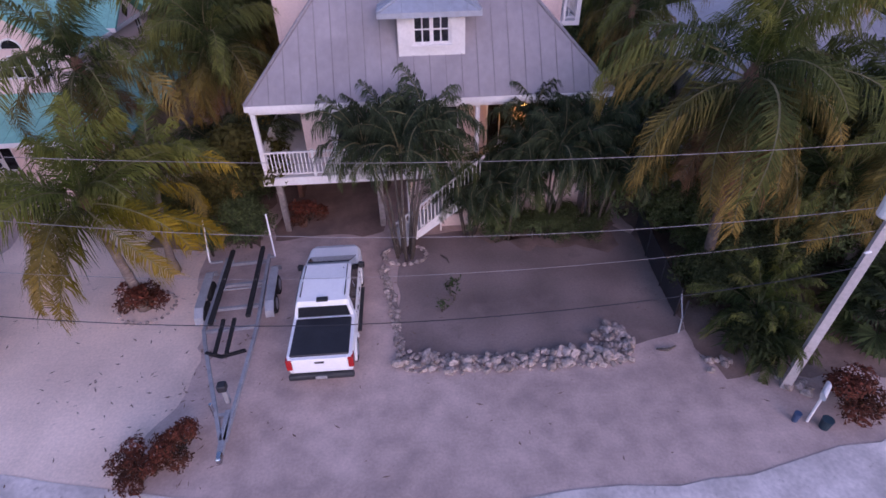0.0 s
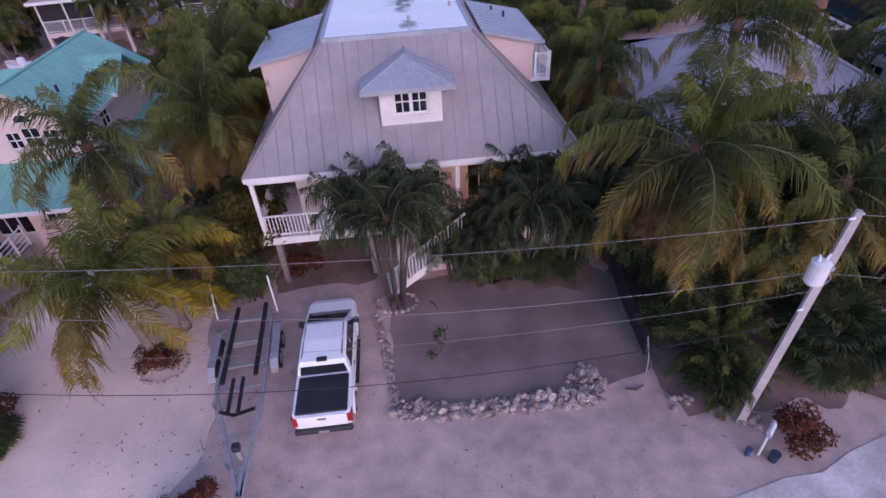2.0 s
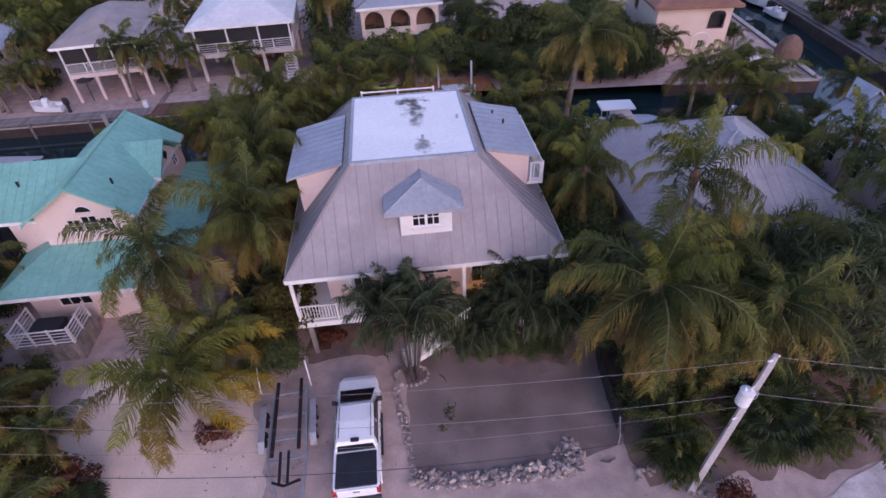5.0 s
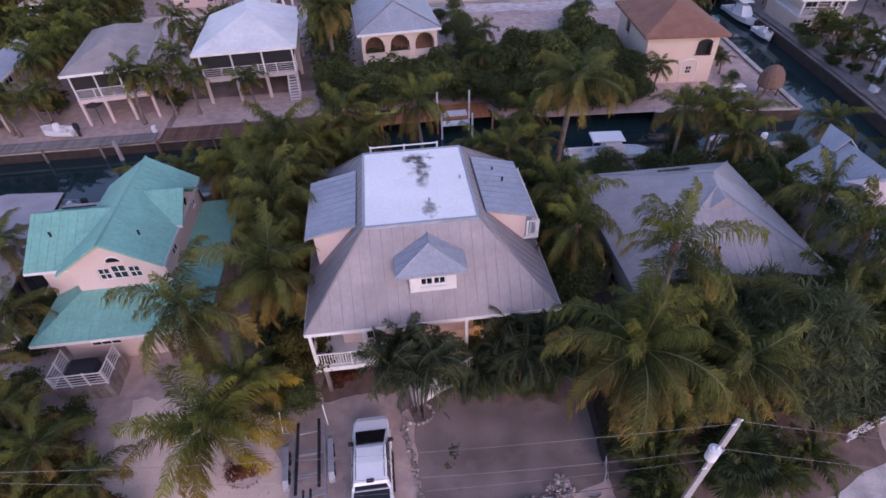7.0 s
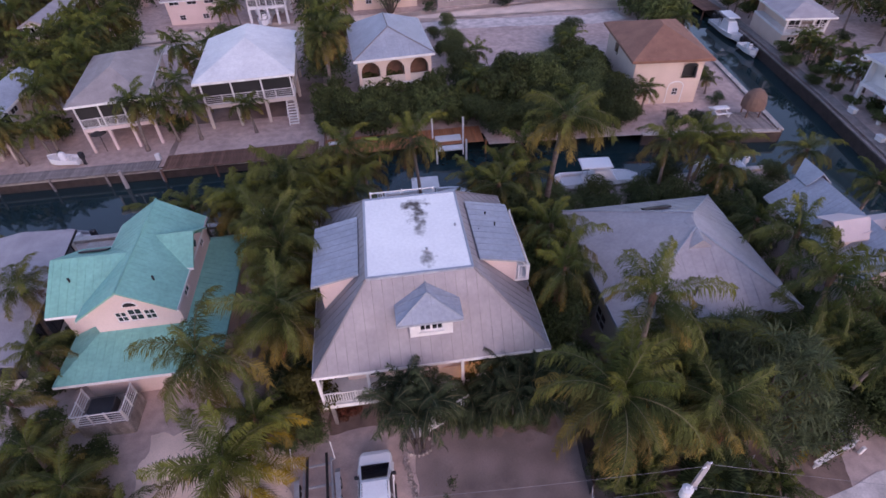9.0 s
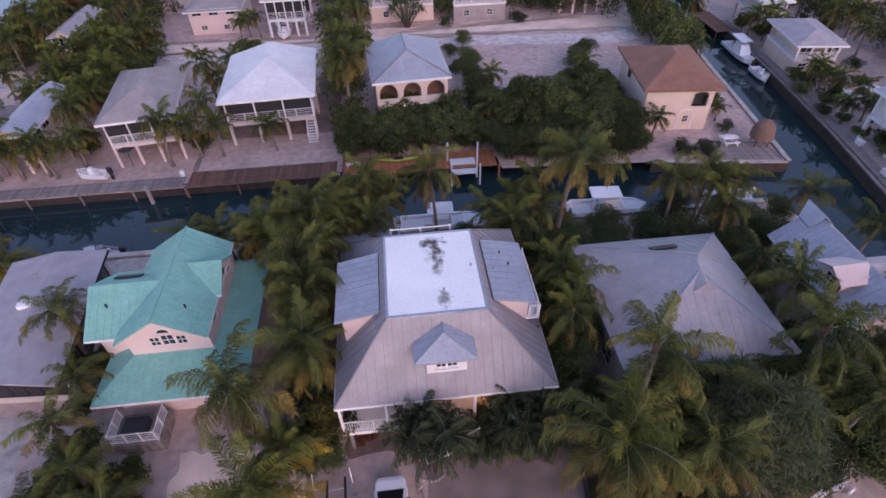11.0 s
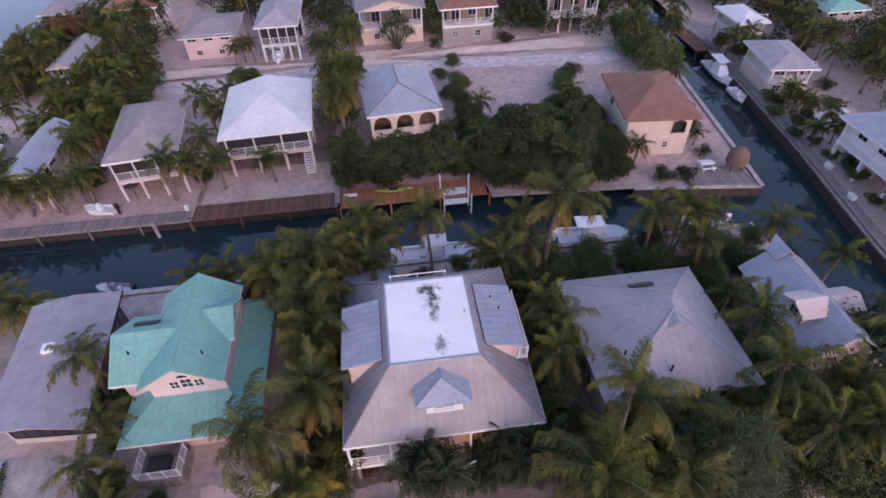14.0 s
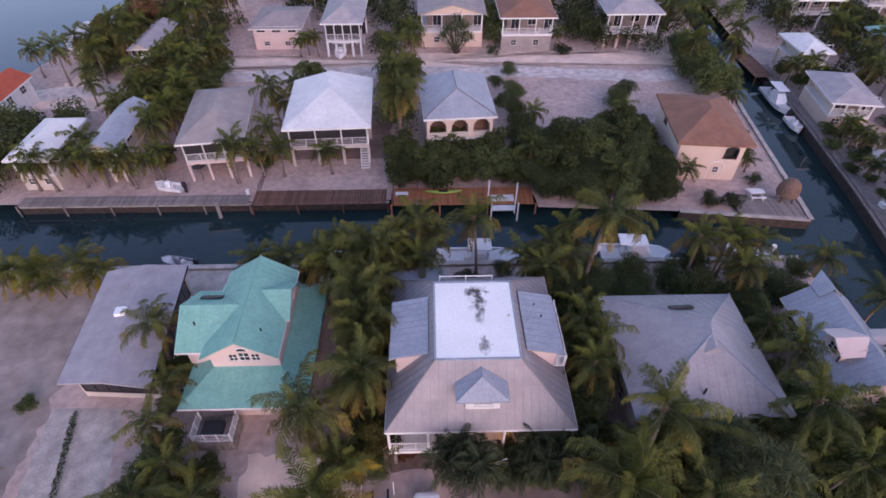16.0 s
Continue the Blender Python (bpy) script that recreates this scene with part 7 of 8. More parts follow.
pickup(-2.50, -4.80, 0.0)

# ---- boat trailer ----
tr = thing("boat_trailer", (-5.5, -4.5, 0), "empty galvanised tandem boat trailer with black carpeted bunks", "trailer")
zr_ = 0.52
rails = {-1: [(-6.35, -1.3), (-6.45, -5.0), (-6.30, -5.6), (-5.22, -9.1)], 1: [(-4.85, -1.3), (-4.82, -5.0), (-4.85, -5.6), (-5.10, -9.1)]}
for s, pts in rails.items():
    for a, b in zip(pts, pts[1:]):
        a, b = Vector((*a, zr_)), Vector((*b, zr_))
        d = (b - a).normalized()
        n = Vector((-d.y, d.x, 0))
        part("frame_rail", Geo().obox(a - n * 0.05 - d * 0.03, b - a + d * 0.06, n * 0.1, (0, 0, 0.12)), M["galv"], tr)
for y, xa_, xb_ in ((-1.6, -6.4, -4.8), (-2.8, -6.4, -4.8), (-4.0, -6.4, -4.8), (-5.0, -6.4, -4.8), (-8.3, -5.5, -5.0)):
    part("crossmember", Geo().box(xa_, xb_, y - 0.05, y + 0.05, zr_ - 0.02, zr_ + 0.08), M["galv"], tr)
part("tongue", Geo().box(-5.24, -5.08, -9.5, -8.2, zr_, zr_ + 0.12), M["galv"], tr)
part("coupler", Geo().bbox(-5.23, -5.09, -9.72, -9.45, zr_ - 0.02, zr_ + 0.14, 0.03), M["chrome"], tr)
for a, b in (((-6.12, -1.15), (-6.22, -4.95)), ((-5.05, -1.1), (-5.10, -4.75))):
    part("bunk", Geo().obox((a[0] - 0.07, a[1], 0.78), (b[0] - a[0], b[1] - a[1], -0.04), (0.14, 0, 0), (0, 0, 0.10)), M["carpet"], tr)
    for k in (0.1, 0.5, 0.9):
        x, y = a[0] + (b[0] - a[0]) * k, a[1] + (b[1] - a[1]) * k
        part("bunk_post", Geo().box(x - 0.03, x + 0.03, y - 0.03, y + 0.03, zr_ + 0.05, 0.8), M["galv"], tr)
for x in (-5.86, -5.52):
    part("bunk", Geo().box(x - 0.05, x + 0.05, -6.25, -4.75, 0.70, 0.79), M["carpet"], tr)
for a, b in (((-6.2, -6.05), (-5.69, -6.28)), ((-5.69, -6.28), (-5.0, -6.12))):
    a, b = Vector((*a, 0.60)), Vector((*b, 0.60))
    d = (b - a).normalized()
    part("v_crossmember", Geo().obox(a, b - a, Vector((-d.y, d.x, 0)) * 0.09, (0, 0, 0.08)), M["carpet"], tr)
for s, x in ((-1, -6.72), (1, -4.50)):
    prof = [(-2.0, 0.42), (-2.05, 0.62), (-2.35, 0.80), (-4.15, 0.80), (-4.45, 0.62), (-4.5, 0.42)]
    inner = [(y * 1.0, z - 0.03) for y, z in prof]
    g = Geo()
    for (y0, z0), (y1, z1) in zip(prof, prof[1:]):
        g.obox((x - 0.14, y0, z0), (0.28, 0, 0), (0, y1 - y0, z1 - z0), (0, 0, 0.03))
    part("fender", g, M["galv"], tr)
    for y in (-2.75, -3.75):
        wheel = part("wheel", Geo().tube([(x - 0.10, y, 0.34), (x - 0.08, y, 0.34), (x + 0.10, y, 0.34), (x + 0.12, y, 0.34)], [0.30, 0.34, 0.34, 0.30], 18), M["tyre"], tr)
        part("rim", Geo().tube([(x + s * 0.112 - 0.01, y, 0.34), (x + s * 0.112 + 0.012, y, 0.34)], 0.2, 12), M["galv"], wheel)
part("axle", Geo().tube([(-6.7, -2.75, 0.34), (-4.5, -2.75, 0.34)], 0.04, 8), M["galv"], tr)
part("axle", Geo().tube([(-6.7, -3.75, 0.34), (-4.5, -3.75, 0.34)], 0.04, 8), M["galv"], tr)
part("winch_post", Geo().box(-5.3, -5.18, -7.9, -7.78, zr_, 1.15), M["galv"], tr)
part("winch", Geo().bbox(-5.36, -5.12, -8.0, -7.76, 1.1, 1.3, 0.03), M["black"], tr)
part("jack", Geo().tube([(-5.55, -8.2, 0.02), (-5.55, -8.2, 0.95)], 0.045, 8), M["chrome"], tr)
for x, top in ((-6.95, (-6.75, -1.35)), (-4.62, (-4.60, -1.35))):
    part("guide_pole", Geo().tube([(x, -1.42, 0.62), (x, -1.42, 0.75), (top[0], top[1], 2.35)], 0.03, 8), M["gloss_white"], tr, "white plastic guide pole")
    part("pole_bracket", Geo().box(min(x, x + (0.45 if x < -6 else -0.25)), max(x, x + (0.45 if x < -6 else -0.25)), -1.46, -1.38, 0.56, 0.63), M["galv"], tr)

tr.location, tr.scale = (-5.22, -5.02, 0), (0.92, 0.92, 0.95)
tr.rotation_euler = (0, 0, radians(4.0))

# ---- stones ----
def stone_mesh(seed, k=1.0):
    r = random.Random(seed)
    bm = bmesh.new()
    bmesh.ops.create_icosphere(bm, subdivisions=1, radius=1.0)
    for v in bm.verts:
        v.co *= r.uniform(0.70, 1.22)
        v.co.z *= 0.62
    for k in range(4):
        a, h = r.uniform(0, 6.28), r.uniform(-0.2, 0.9)
        n_ = Vector((math.cos(a), math.sin(a), h)).normalized()
        for v in bm.verts:
            over = v.co.dot(n_) - 0.62
            if over > 0:
                v.co -= n_ * over
    me = bpy.data.meshes.new("stone")
    bm.to_mesh(me)
    bm.free()
    me.materials.append(M["stone"])
    return me


STONES = [stone_mesh(i) for i in range(8)]
border = thing("stone_border", (0, 0, 0), "border of loose pale coral rocks round bare soil", "stones")
r = random.Random(5)


def stones(parent, line, n, width, size):
    P = [Vector((*p, 0)) for p in line]
    total = sum((b - a).length for a, b in zip(P, P[1:]))
    laid = []
    for i in range(n):
        u = total * (i + r.uniform(0, 1)) / n
        for a, b in zip(P, P[1:]):
            L = (b - a).length
            if u <= L:
                break
            u -= L
        d = (b - a).normalized()
        p, far = None, -1
        for k in range(6):
            c = a + d * (min(u, L) + r.uniform(-0.25, 0.25)) + Vector((-d.y, d.x, 0)) * r.uniform(-width * 0.62, width * 0.62)
            gap = min([(c - q).length for q in laid[-60:]] or [1])
            if gap > far:
                p, far = c, gap
        laid.append(p)
        s = size * r.choice((0.55, 0.7, 0.85, 1.0, 1.35)) * r.uniform(0.85, 1.15)
        piece("stone", STONES[r.randrange(8)], parent, pose(p.x, p.y, s * 0.42 + (0.10 if r.random() < 0.2 and width > 0.4 else 0), r.uniform(-25, 25), r.uniform(-25, 25), r.uniform(0, 360)) @ Matrix.Diagonal((s, s * r.uniform(0.75, 1.0), s * r.uniform(0.8, 1.1), 1)))


stones(border, [(-0.4, -6.75), (1.6, -7.0), (3.4, -7.0), (5.9, -7.05)], 200, 0.52, 0.148)
stones(border, [(5.2, -6.7), (5.9, -6.1), (6.1, -6.6), (5.7, -7.0)], 78, 0.46, 0.13)
border2 = thing("stone_row", (0, 0, 0), "narrow row of loose pale rocks along the drive", "stones")
stones(border2, [(-1.0, -2.3), (-0.66, -4.2), (-0.40, -6.6)], 120, 0.2, 0.10)
ring = thing("stone_ring", (-0.2, -1.85, 0), "ring of pale rocks round the clumping palm", "stones")
for i in range(20):
    a = i * 0.31
    s = r.uniform(0.07, 0.16)
    piece("stone", STONES[i % 8], ring, pose(0.75 * math.cos(a), 0.55 * math.sin(a) + 0.05, s * 0.5, 0, 0, r.uniform(0, 360)) @ Matrix.Scale(s, 4))
ring2 = thing("stone_ring", (-8.45, -3.75, 0), "ring of white rocks round a leaning palm", "stones")
for i in range(24):
    a = i * 0.262
    s = r.uniform(0.06, 0.12)
    piece("stone", STONES[i % 8], ring2, pose(0.85 * math.cos(a), 0.75 * math.sin(a), s * 0.5, 0, 0, r.uniform(0, 360)) @ Matrix.Scale(s, 4))
heap = thing("stone_heap", (10.1, -8.6, 0), "few pale rocks at the foot of the utility pole", "stones")
for i in range(9):
    s = r.uniform(0.1, 0.2)
    piece("stone", STONES[i % 8], heap, pose(r.uniform(-0.5, 0.5), r.uniform(-0.3, 0.4), s * 0.5, 0, 0, r.uniform(0, 360)) @ Matrix.Scale(s, 4))
heap2 = thing("stone_heap", (8.4, -7.6, 0), "few pale rocks below a fan palm", "stones")
for i in range(10):
    s = r.uniform(0.08, 0.17)
    piece("stone", STONES[i % 8], heap2, pose(r.uniform(-0.5, 0.6), r.uniform(-0.25, 0.25), s * 0.5, 0, 0, r.uniform(0, 360)) @ Matrix.Scale(s, 4))

# ---- fence, pole and wires ----
fence = thing("shade_cloth_fence", (8.1, -4.5, 0), "low fence of black shade cloth on grey posts", "fence")
fpts = [(8.5, -1.0), (8.25, -2.6), (8.1, -4.2), (8.0, -5.6)]
for a, b in zip(fpts, fpts[1:]):
    part("cloth", Geo().obox((*a, 0.05), (b[0] - a[0], b[1] - a[1], 0), (0.02, 0, 0), (0, 0, 1.0)), M["black"], fence)
for x, y in fpts + [(7.95, -6.1)]:
    part("post", Geo().tube([(x, y, 0), (x, y, 1.08)], 0.03, 8), M["black"], fence)
part("rail", Geo().tube([(8.0, -5.6, 0.9), (7.85, -6.2, 0.55), (7.8, -6.35, 0.04)], 0.025, 8), M["galv"], fence)

conc_pole = mat("pale_concrete_pole", (0.52, 0.47, 0.46), (0.42, 0.38, 0.37), rough=0.85, scale=0.8, fine=12, var=0.12, bump=0.15)
upole = thing("utility_pole", (10.3, -8.1, 0), "tall square pale concrete utility pole with transformer and wires", "utility pole")
pb, pt_ = Vector((9.78, -8.45, 0)), Vector((10.86, -7.86, 6.98))
sq = lambda c, h: [c + Vector((math.cos(a) * h, math.sin(a) * h, 0)) for a in (radians(15 + 90 * k) for k in range(4))]
part("shaft", Geo().loft([sq(pb, 0.155), sq(pb.lerp(pt_, 0.97), 0.115), sq(pt_, 0.09)]), conc_pole, upole)
tc_ = Vector((10.12, -8.26, 5.6))
part("transformer", Geo().tube([tc_ + Vector((0, 0, -0.34)), tc_ + Vector((0, 0, -0.3)), tc_ + Vector((0, 0, 0.24)), tc_ + Vector((0, 0, 0.29)), tc_ + Vector((0, 0, 0.35))], [0.18, 0.21, 0.21, 0.225, 0.10], 16), M["white"], upole, "pale grey transformer can")
for dx in (-0.08, 0.08):
    part("bushing", Geo().tube([tc_ + Vector((dx, 0, 0.33)), tc_ + Vector((dx * 1.6, 0, 0.52))], [0.04, 0.022], 8), M["gloss_white"], upole)
part("bracket", Geo().box(10.25, 10.62, -8.2, -8.1, 5.5, 5.6), M["galv"], upole)
for z in (6.95, 5.2, 4.3):
    c = pb.lerp(pt_, z / 7.1)
    part("insulator", Geo().tube([c + Vector((-0.08, -0.05, 0)), c + Vector((-0.24, -0.08, 0.0))], [0.035, 0.025], 8), M["gloss_white"], upole)
    part("insulator", Geo().tube([c + Vector((0.08, 0.05, 0)), c + Vector((0.24, 0.08, 0.0))], [0.035, 0.025], 8), M["gloss_white"], upole)
part("cable_loop", Geo().tube([pb.lerp(pt_, 0.72) + Vector((0.2 + 0.12 * math.cos(a), 0.05, 0.15 * math.sin(a))) for a in (k * 0.52 for k in range(13))], 0.015, 5), M["galv"], upole)


def wire(name, a, b, sag, radius, material, label):
    pts = [Vector(a).lerp(Vector(b), k / 40) - Vector((0, 0, 4 * sag * (k / 40) * (1 - k / 40))) for k in range(41)]
    ob = new(name, mesh_of(name, Geo().tube(pts, radius, 5), material))
    return tagged(ob, label, "cable", "overhead wires")


wire_grey = mat("aluminium_wire", (0.34, 0.31, 0.32), rough=0.6, metal=0.2, var=0.1, bump=0)
wire("power_line", (10.7, -7.9, 6.85), (-19.0, -6.5, 8.3), 0.8, 0.0065, wire_grey, "pale overhead power line over the front yards")
wire("power_line", (10.5, -8.05, 5.4), (-19.0, -6.2, 7.6), 1.5, 0.0065, wire_grey, "pale overhead neutral line over the front yards")
wire("power_line", (10.95, -7.85, 6.85), (36.0, -14.7, 7.6), 0.4, 0.0065, wire_grey, "pale overhead power line along the road")
wire("power_line", (10.75, -7.95, 5.2), (36.0, -14.7, 5.8), 0.4, 0.0065, wire_grey, "pale overhead neutral line along the road")
wire("phone_cable", (10.35, -8.15, 3.8), (-19.0, -6.2, 4.7), 2.0, 0.012, M["black"], "black sagging phone cable over the front yards")
wire("service_drop", (10.45, -8.1, 4.8), (-19.0, -6.1, 5.6), 1.5, 0.005, wire_grey, "thin grey service wire over the front yards")
wp = thing("utility_pole", (-19.0, -6.3, 0), "pale concrete utility pole with transformer by the west driveway", "utility pole")
part("shaft", Geo().loft([sq(Vector((-19.0, -6.3, 0)), 0.18), sq(Vector((-19.0, -6.3, 8.6)), 0.11)]), conc_pole, wp)
part("transformer", Geo().tube([(-18.75, -6.3, 6.7), (-18.75, -6.3, 6.74), (-18.75, -6.3, 7.3), (-18.75, -6.3, 7.38)], [0.16, 0.2, 0.2, 0.1], 14), M["white"], wp, "pale grey transformer can")
part("crossarm", Geo().box(-19.06, -18.94, -7.0, -5.6, 8.2, 8.3), M["pole"], wp)
for y in (-6.9, -6.5, -5.7):
    part("insulator", Geo().tube([(-19.0, y, 8.3), (-19.0, y, 8.46)], [0.04, 0.03], 8), M["gloss_white"], wp)
ep = thing("utility_pole", (36.0, -14.7, 0), "pale concrete utility pole along the road", "utility pole")
part("shaft", Geo().loft([sq(Vector((36.0, -14.7, 0)), 0.25), sq(Vector((36.0, -14.7, 7.9)), 0.15)]), conc_pole, ep)

# roadside clutter by the pole
mb = thing("mailbox", (9.8, -9.5, 0), "white roadside mailbox on a white post", "mailbox")
part("post", Geo().tube([(9.7, -9.55, 0), (9.72, -9.53, 0.95)], 0.035, 8), M["white"], mb)
part("box", Geo().loft([[(9.72 + 0.34 * u, -9.53 + 0.3 * u + 0.10 * math.cos(a), 1.04 + 0.10 * math.sin(a)) for a in (k * math.pi / 5 for k in range(10))] for u in (-0.25, 0.85)]), M["white"], mb)
bin_blue = mat("blue_plastic", (0.05, 0.09, 0.18), rough=0.45, var=0.1, bump=0)
bk = thing("plastic_bucket", (9.4, -9.5, 0), "blue plastic bucket beside the mailbox", "bucket")
part("bucket", Geo().tube([(9.4, -9.5, 0), (9.4, -9.5, 0.3)], [0.07, 0.09], 14), bin_blue, bk)
bk2 = thing("plastic_bin", (10.0, -9.75, 0), "dark blue-green plastic bin on sand", "bin")
part("bin", Geo().tube([(10.0, -9.75, 0), (10.0, -9.75, 0.32)], [0.11, 0.14], 14), mat("dark_teal_plastic", (0.02, 0.05, 0.07), rough=0.5, var=0.1, bump=0), bk2)
brd = thing("sheet_panel", (15.4, -5.9, 0), "pale weathered metal sheets leaning in the shrubs", "sheet")
part("sheet", Geo().obox((14.7, -6.1, 0.05), (0.95, 0.42, 0), (0.35, 0.3, 0.75), (0.02, -0.02, 0.02)), M["metal_roof"], brd)
part("sheet", Geo().obox((15.75, -5.75, 0.05), (0.8, 0.3, 0), (0.2, 0.3, 0.6), (0.02, -0.02, 0.02)), M["shingle"], brd)

# garden wall with a white beam across its end
gw = thing("garden_wall", (22.3, -3.6, 0), "blue-grey painted block wall with peeling patches", "wall", kind="structure")
peel = mat("peeling_blue_paint", (0.26, 0.31, 0.36), (0.40, 0.38, 0.40), rough=0.9, scale=1.2, fine=9, var=0.25, bump=0.3, mid=0.2, mid_scale=3.0)
part("wall", Geo().obox((22.95, -1.3, 0), (-0.95, -4.0, 0), (0.2, -0.03, 0), (0, 0, 0.85)), peel, gw)
part("cap", Geo().obox((22.92, -1.28, 0.85), (-0.95, -4.05, 0), (0.27, -0.03, 0), (0, 0, 0.07)), M["concrete"], gw)
beam = thing("gate_rail", (20.6, -5.7, 0), "white painted timber rail on short posts across a garden path", "rail")
part("rail", Geo().obox((19.6, -6.15, 0.42), (1.25, 0.42, 0.05), (-0.08, 0.26, 0.03), (0, 0, 0.14)), M["white"], beam)
part("rail", Geo().obox((20.75, -5.78, 0.45), (1.35, 0.34, 0.05), (-0.05, 0.18, 0), (0, 0, 0.12)), M["white"], beam)
for x, y in ((19.68, -5.98), (20.78, -5.62), (21.9, -5.28)):
    part("post", Geo().box(x - 0.05, x + 0.05, y - 0.05, y + 0.05, 0, 0.45), M["white"], beam)
pst = thing("white_post", (22.5, -5.6, 0), "short white post at the end of a garden wall", "post")
part("post", Geo().bbox(22.4, 22.56, -5.68, -5.52, 0, 0.6, 0.02), M["white"], pst)
plk = thing("leaning_plank", (22.9, -4.9, 0), "pale plank leaning on the garden wall", "plank")
part("plank", Geo().obox((22.45, -5.1, 0.55), (0.85, 0.55, -0.5), (-0.08, 0.12, 0), (0, 0, 0.05)), M["pole"], plk)
for x, y, a in ((23.3, -3.4, 40), (23.5, -4.0, 25), (23.2, -2.7, 55)):
    stk = thing("dry_branch", (x, y, 0), "thin bare dark branch leaning on the garden wall", "branch", "bare branches")
    part("branch", Geo().tube([(x + 0.7 * math.cos(radians(a)), y + 0.7 * math.sin(radians(a)), 0.02), (x, y, 0.55), (x - 0.5 * math.cos(radians(a)), y - 0.5 * math.sin(radians(a)), 0.95)], [0.035, 0.028, 0.012], 5), M["bark"], stk)
hose = thing("driftwood", (7.2, -6.9, 0), "dark twisted driftwood branch on the sand", "branch")
part("branch", Geo().tube([(6.9, -6.9, 0.03), (7.2, -7.0, 0.08), (7.5, -6.85, 0.05)], [0.03, 0.05, 0.02], 6), M["bark"], hose)
stick = thing("driftwood", (1.2, -2.2, 0), "dark stick lying on bare soil", "branch")
part("branch", Geo().tube([(1.05, -1.9, 0.03), (1.25, -2.15, 0.05), (1.32, -2.4, 0.03)], [0.03, 0.035, 0.015], 6), M["bark"], stick)
sap = tree("sapling", "young sapling with sparse yellow-green leaves in bare soil", "sapling", 1.1, 0.5, 60, 0.09, M["leaf_light"], 77, lumps=4)
place(sap, [(1.3, -4.3, 1.0, 0, 1.0), (0.9, -4.8, 0.7, 90, 0.8)], 1)
hedge = thing("hedge_strip", (-27.2, -0.5, 0), "narrow strip of dark hedge along the concrete driveway", "hedge")
part("foliage", leaf_cloud([(-28.3 + 0.21 * k, 4.0 - k * 0.9, 0.2, 0.2, 0.55, 0.22) for k in range(11)], 1500, 0.09, 91), M["leaf"], hedge)
grill = thing("pot_plant", (-4.1, 0.5, 0), "dark planter pot with a small plant under the porch", "plant")
part("pot", Geo().tube([(-4.1, 0.5, 0), (-4.1, 0.5, 0.4)], [0.16, 0.22], 12), M["rust"], grill)
part("plant", leaf_cloud([(-4.1, 0.5, 0.7, 0.3, 0.3, 0.3)], 120, 0.09, 93), M["leaf_red"], grill)


# fallen leaves and twigs on the yard
rl = random.Random(88)
g = Geo()
for i in range(230):
    x, y = rl.uniform(-13, 11), rl.uniform(-10.2, -2.0)
    if rl.random() < 0.5:
        x, y = rl.gauss(-6.5, 1.6), rl.gauss(-7.5, 2.0)
    a_, s, w = rl.uniform(0, 6.28), rl.uniform(0.03, 0.11), rl.uniform(0.008, 0.03)
    d, n = Vector((math.cos(a_), math.sin(a_), 0)) * s, Vector((-math.sin(a_), math.cos(a_), 0)) * w
    c = Vector((x, y, 0.03))
    g.add([c - d, c + n, c + d + Vector((0, 0, 0.02)), c - n], [(0, 3, 2, 1)])
tagged(new("leaf_litter", mesh_of("leaf_litter", g, M["litter"])), "scattered brown fallen leaves and twigs on the marl yard", "leaves", kind="stuff")

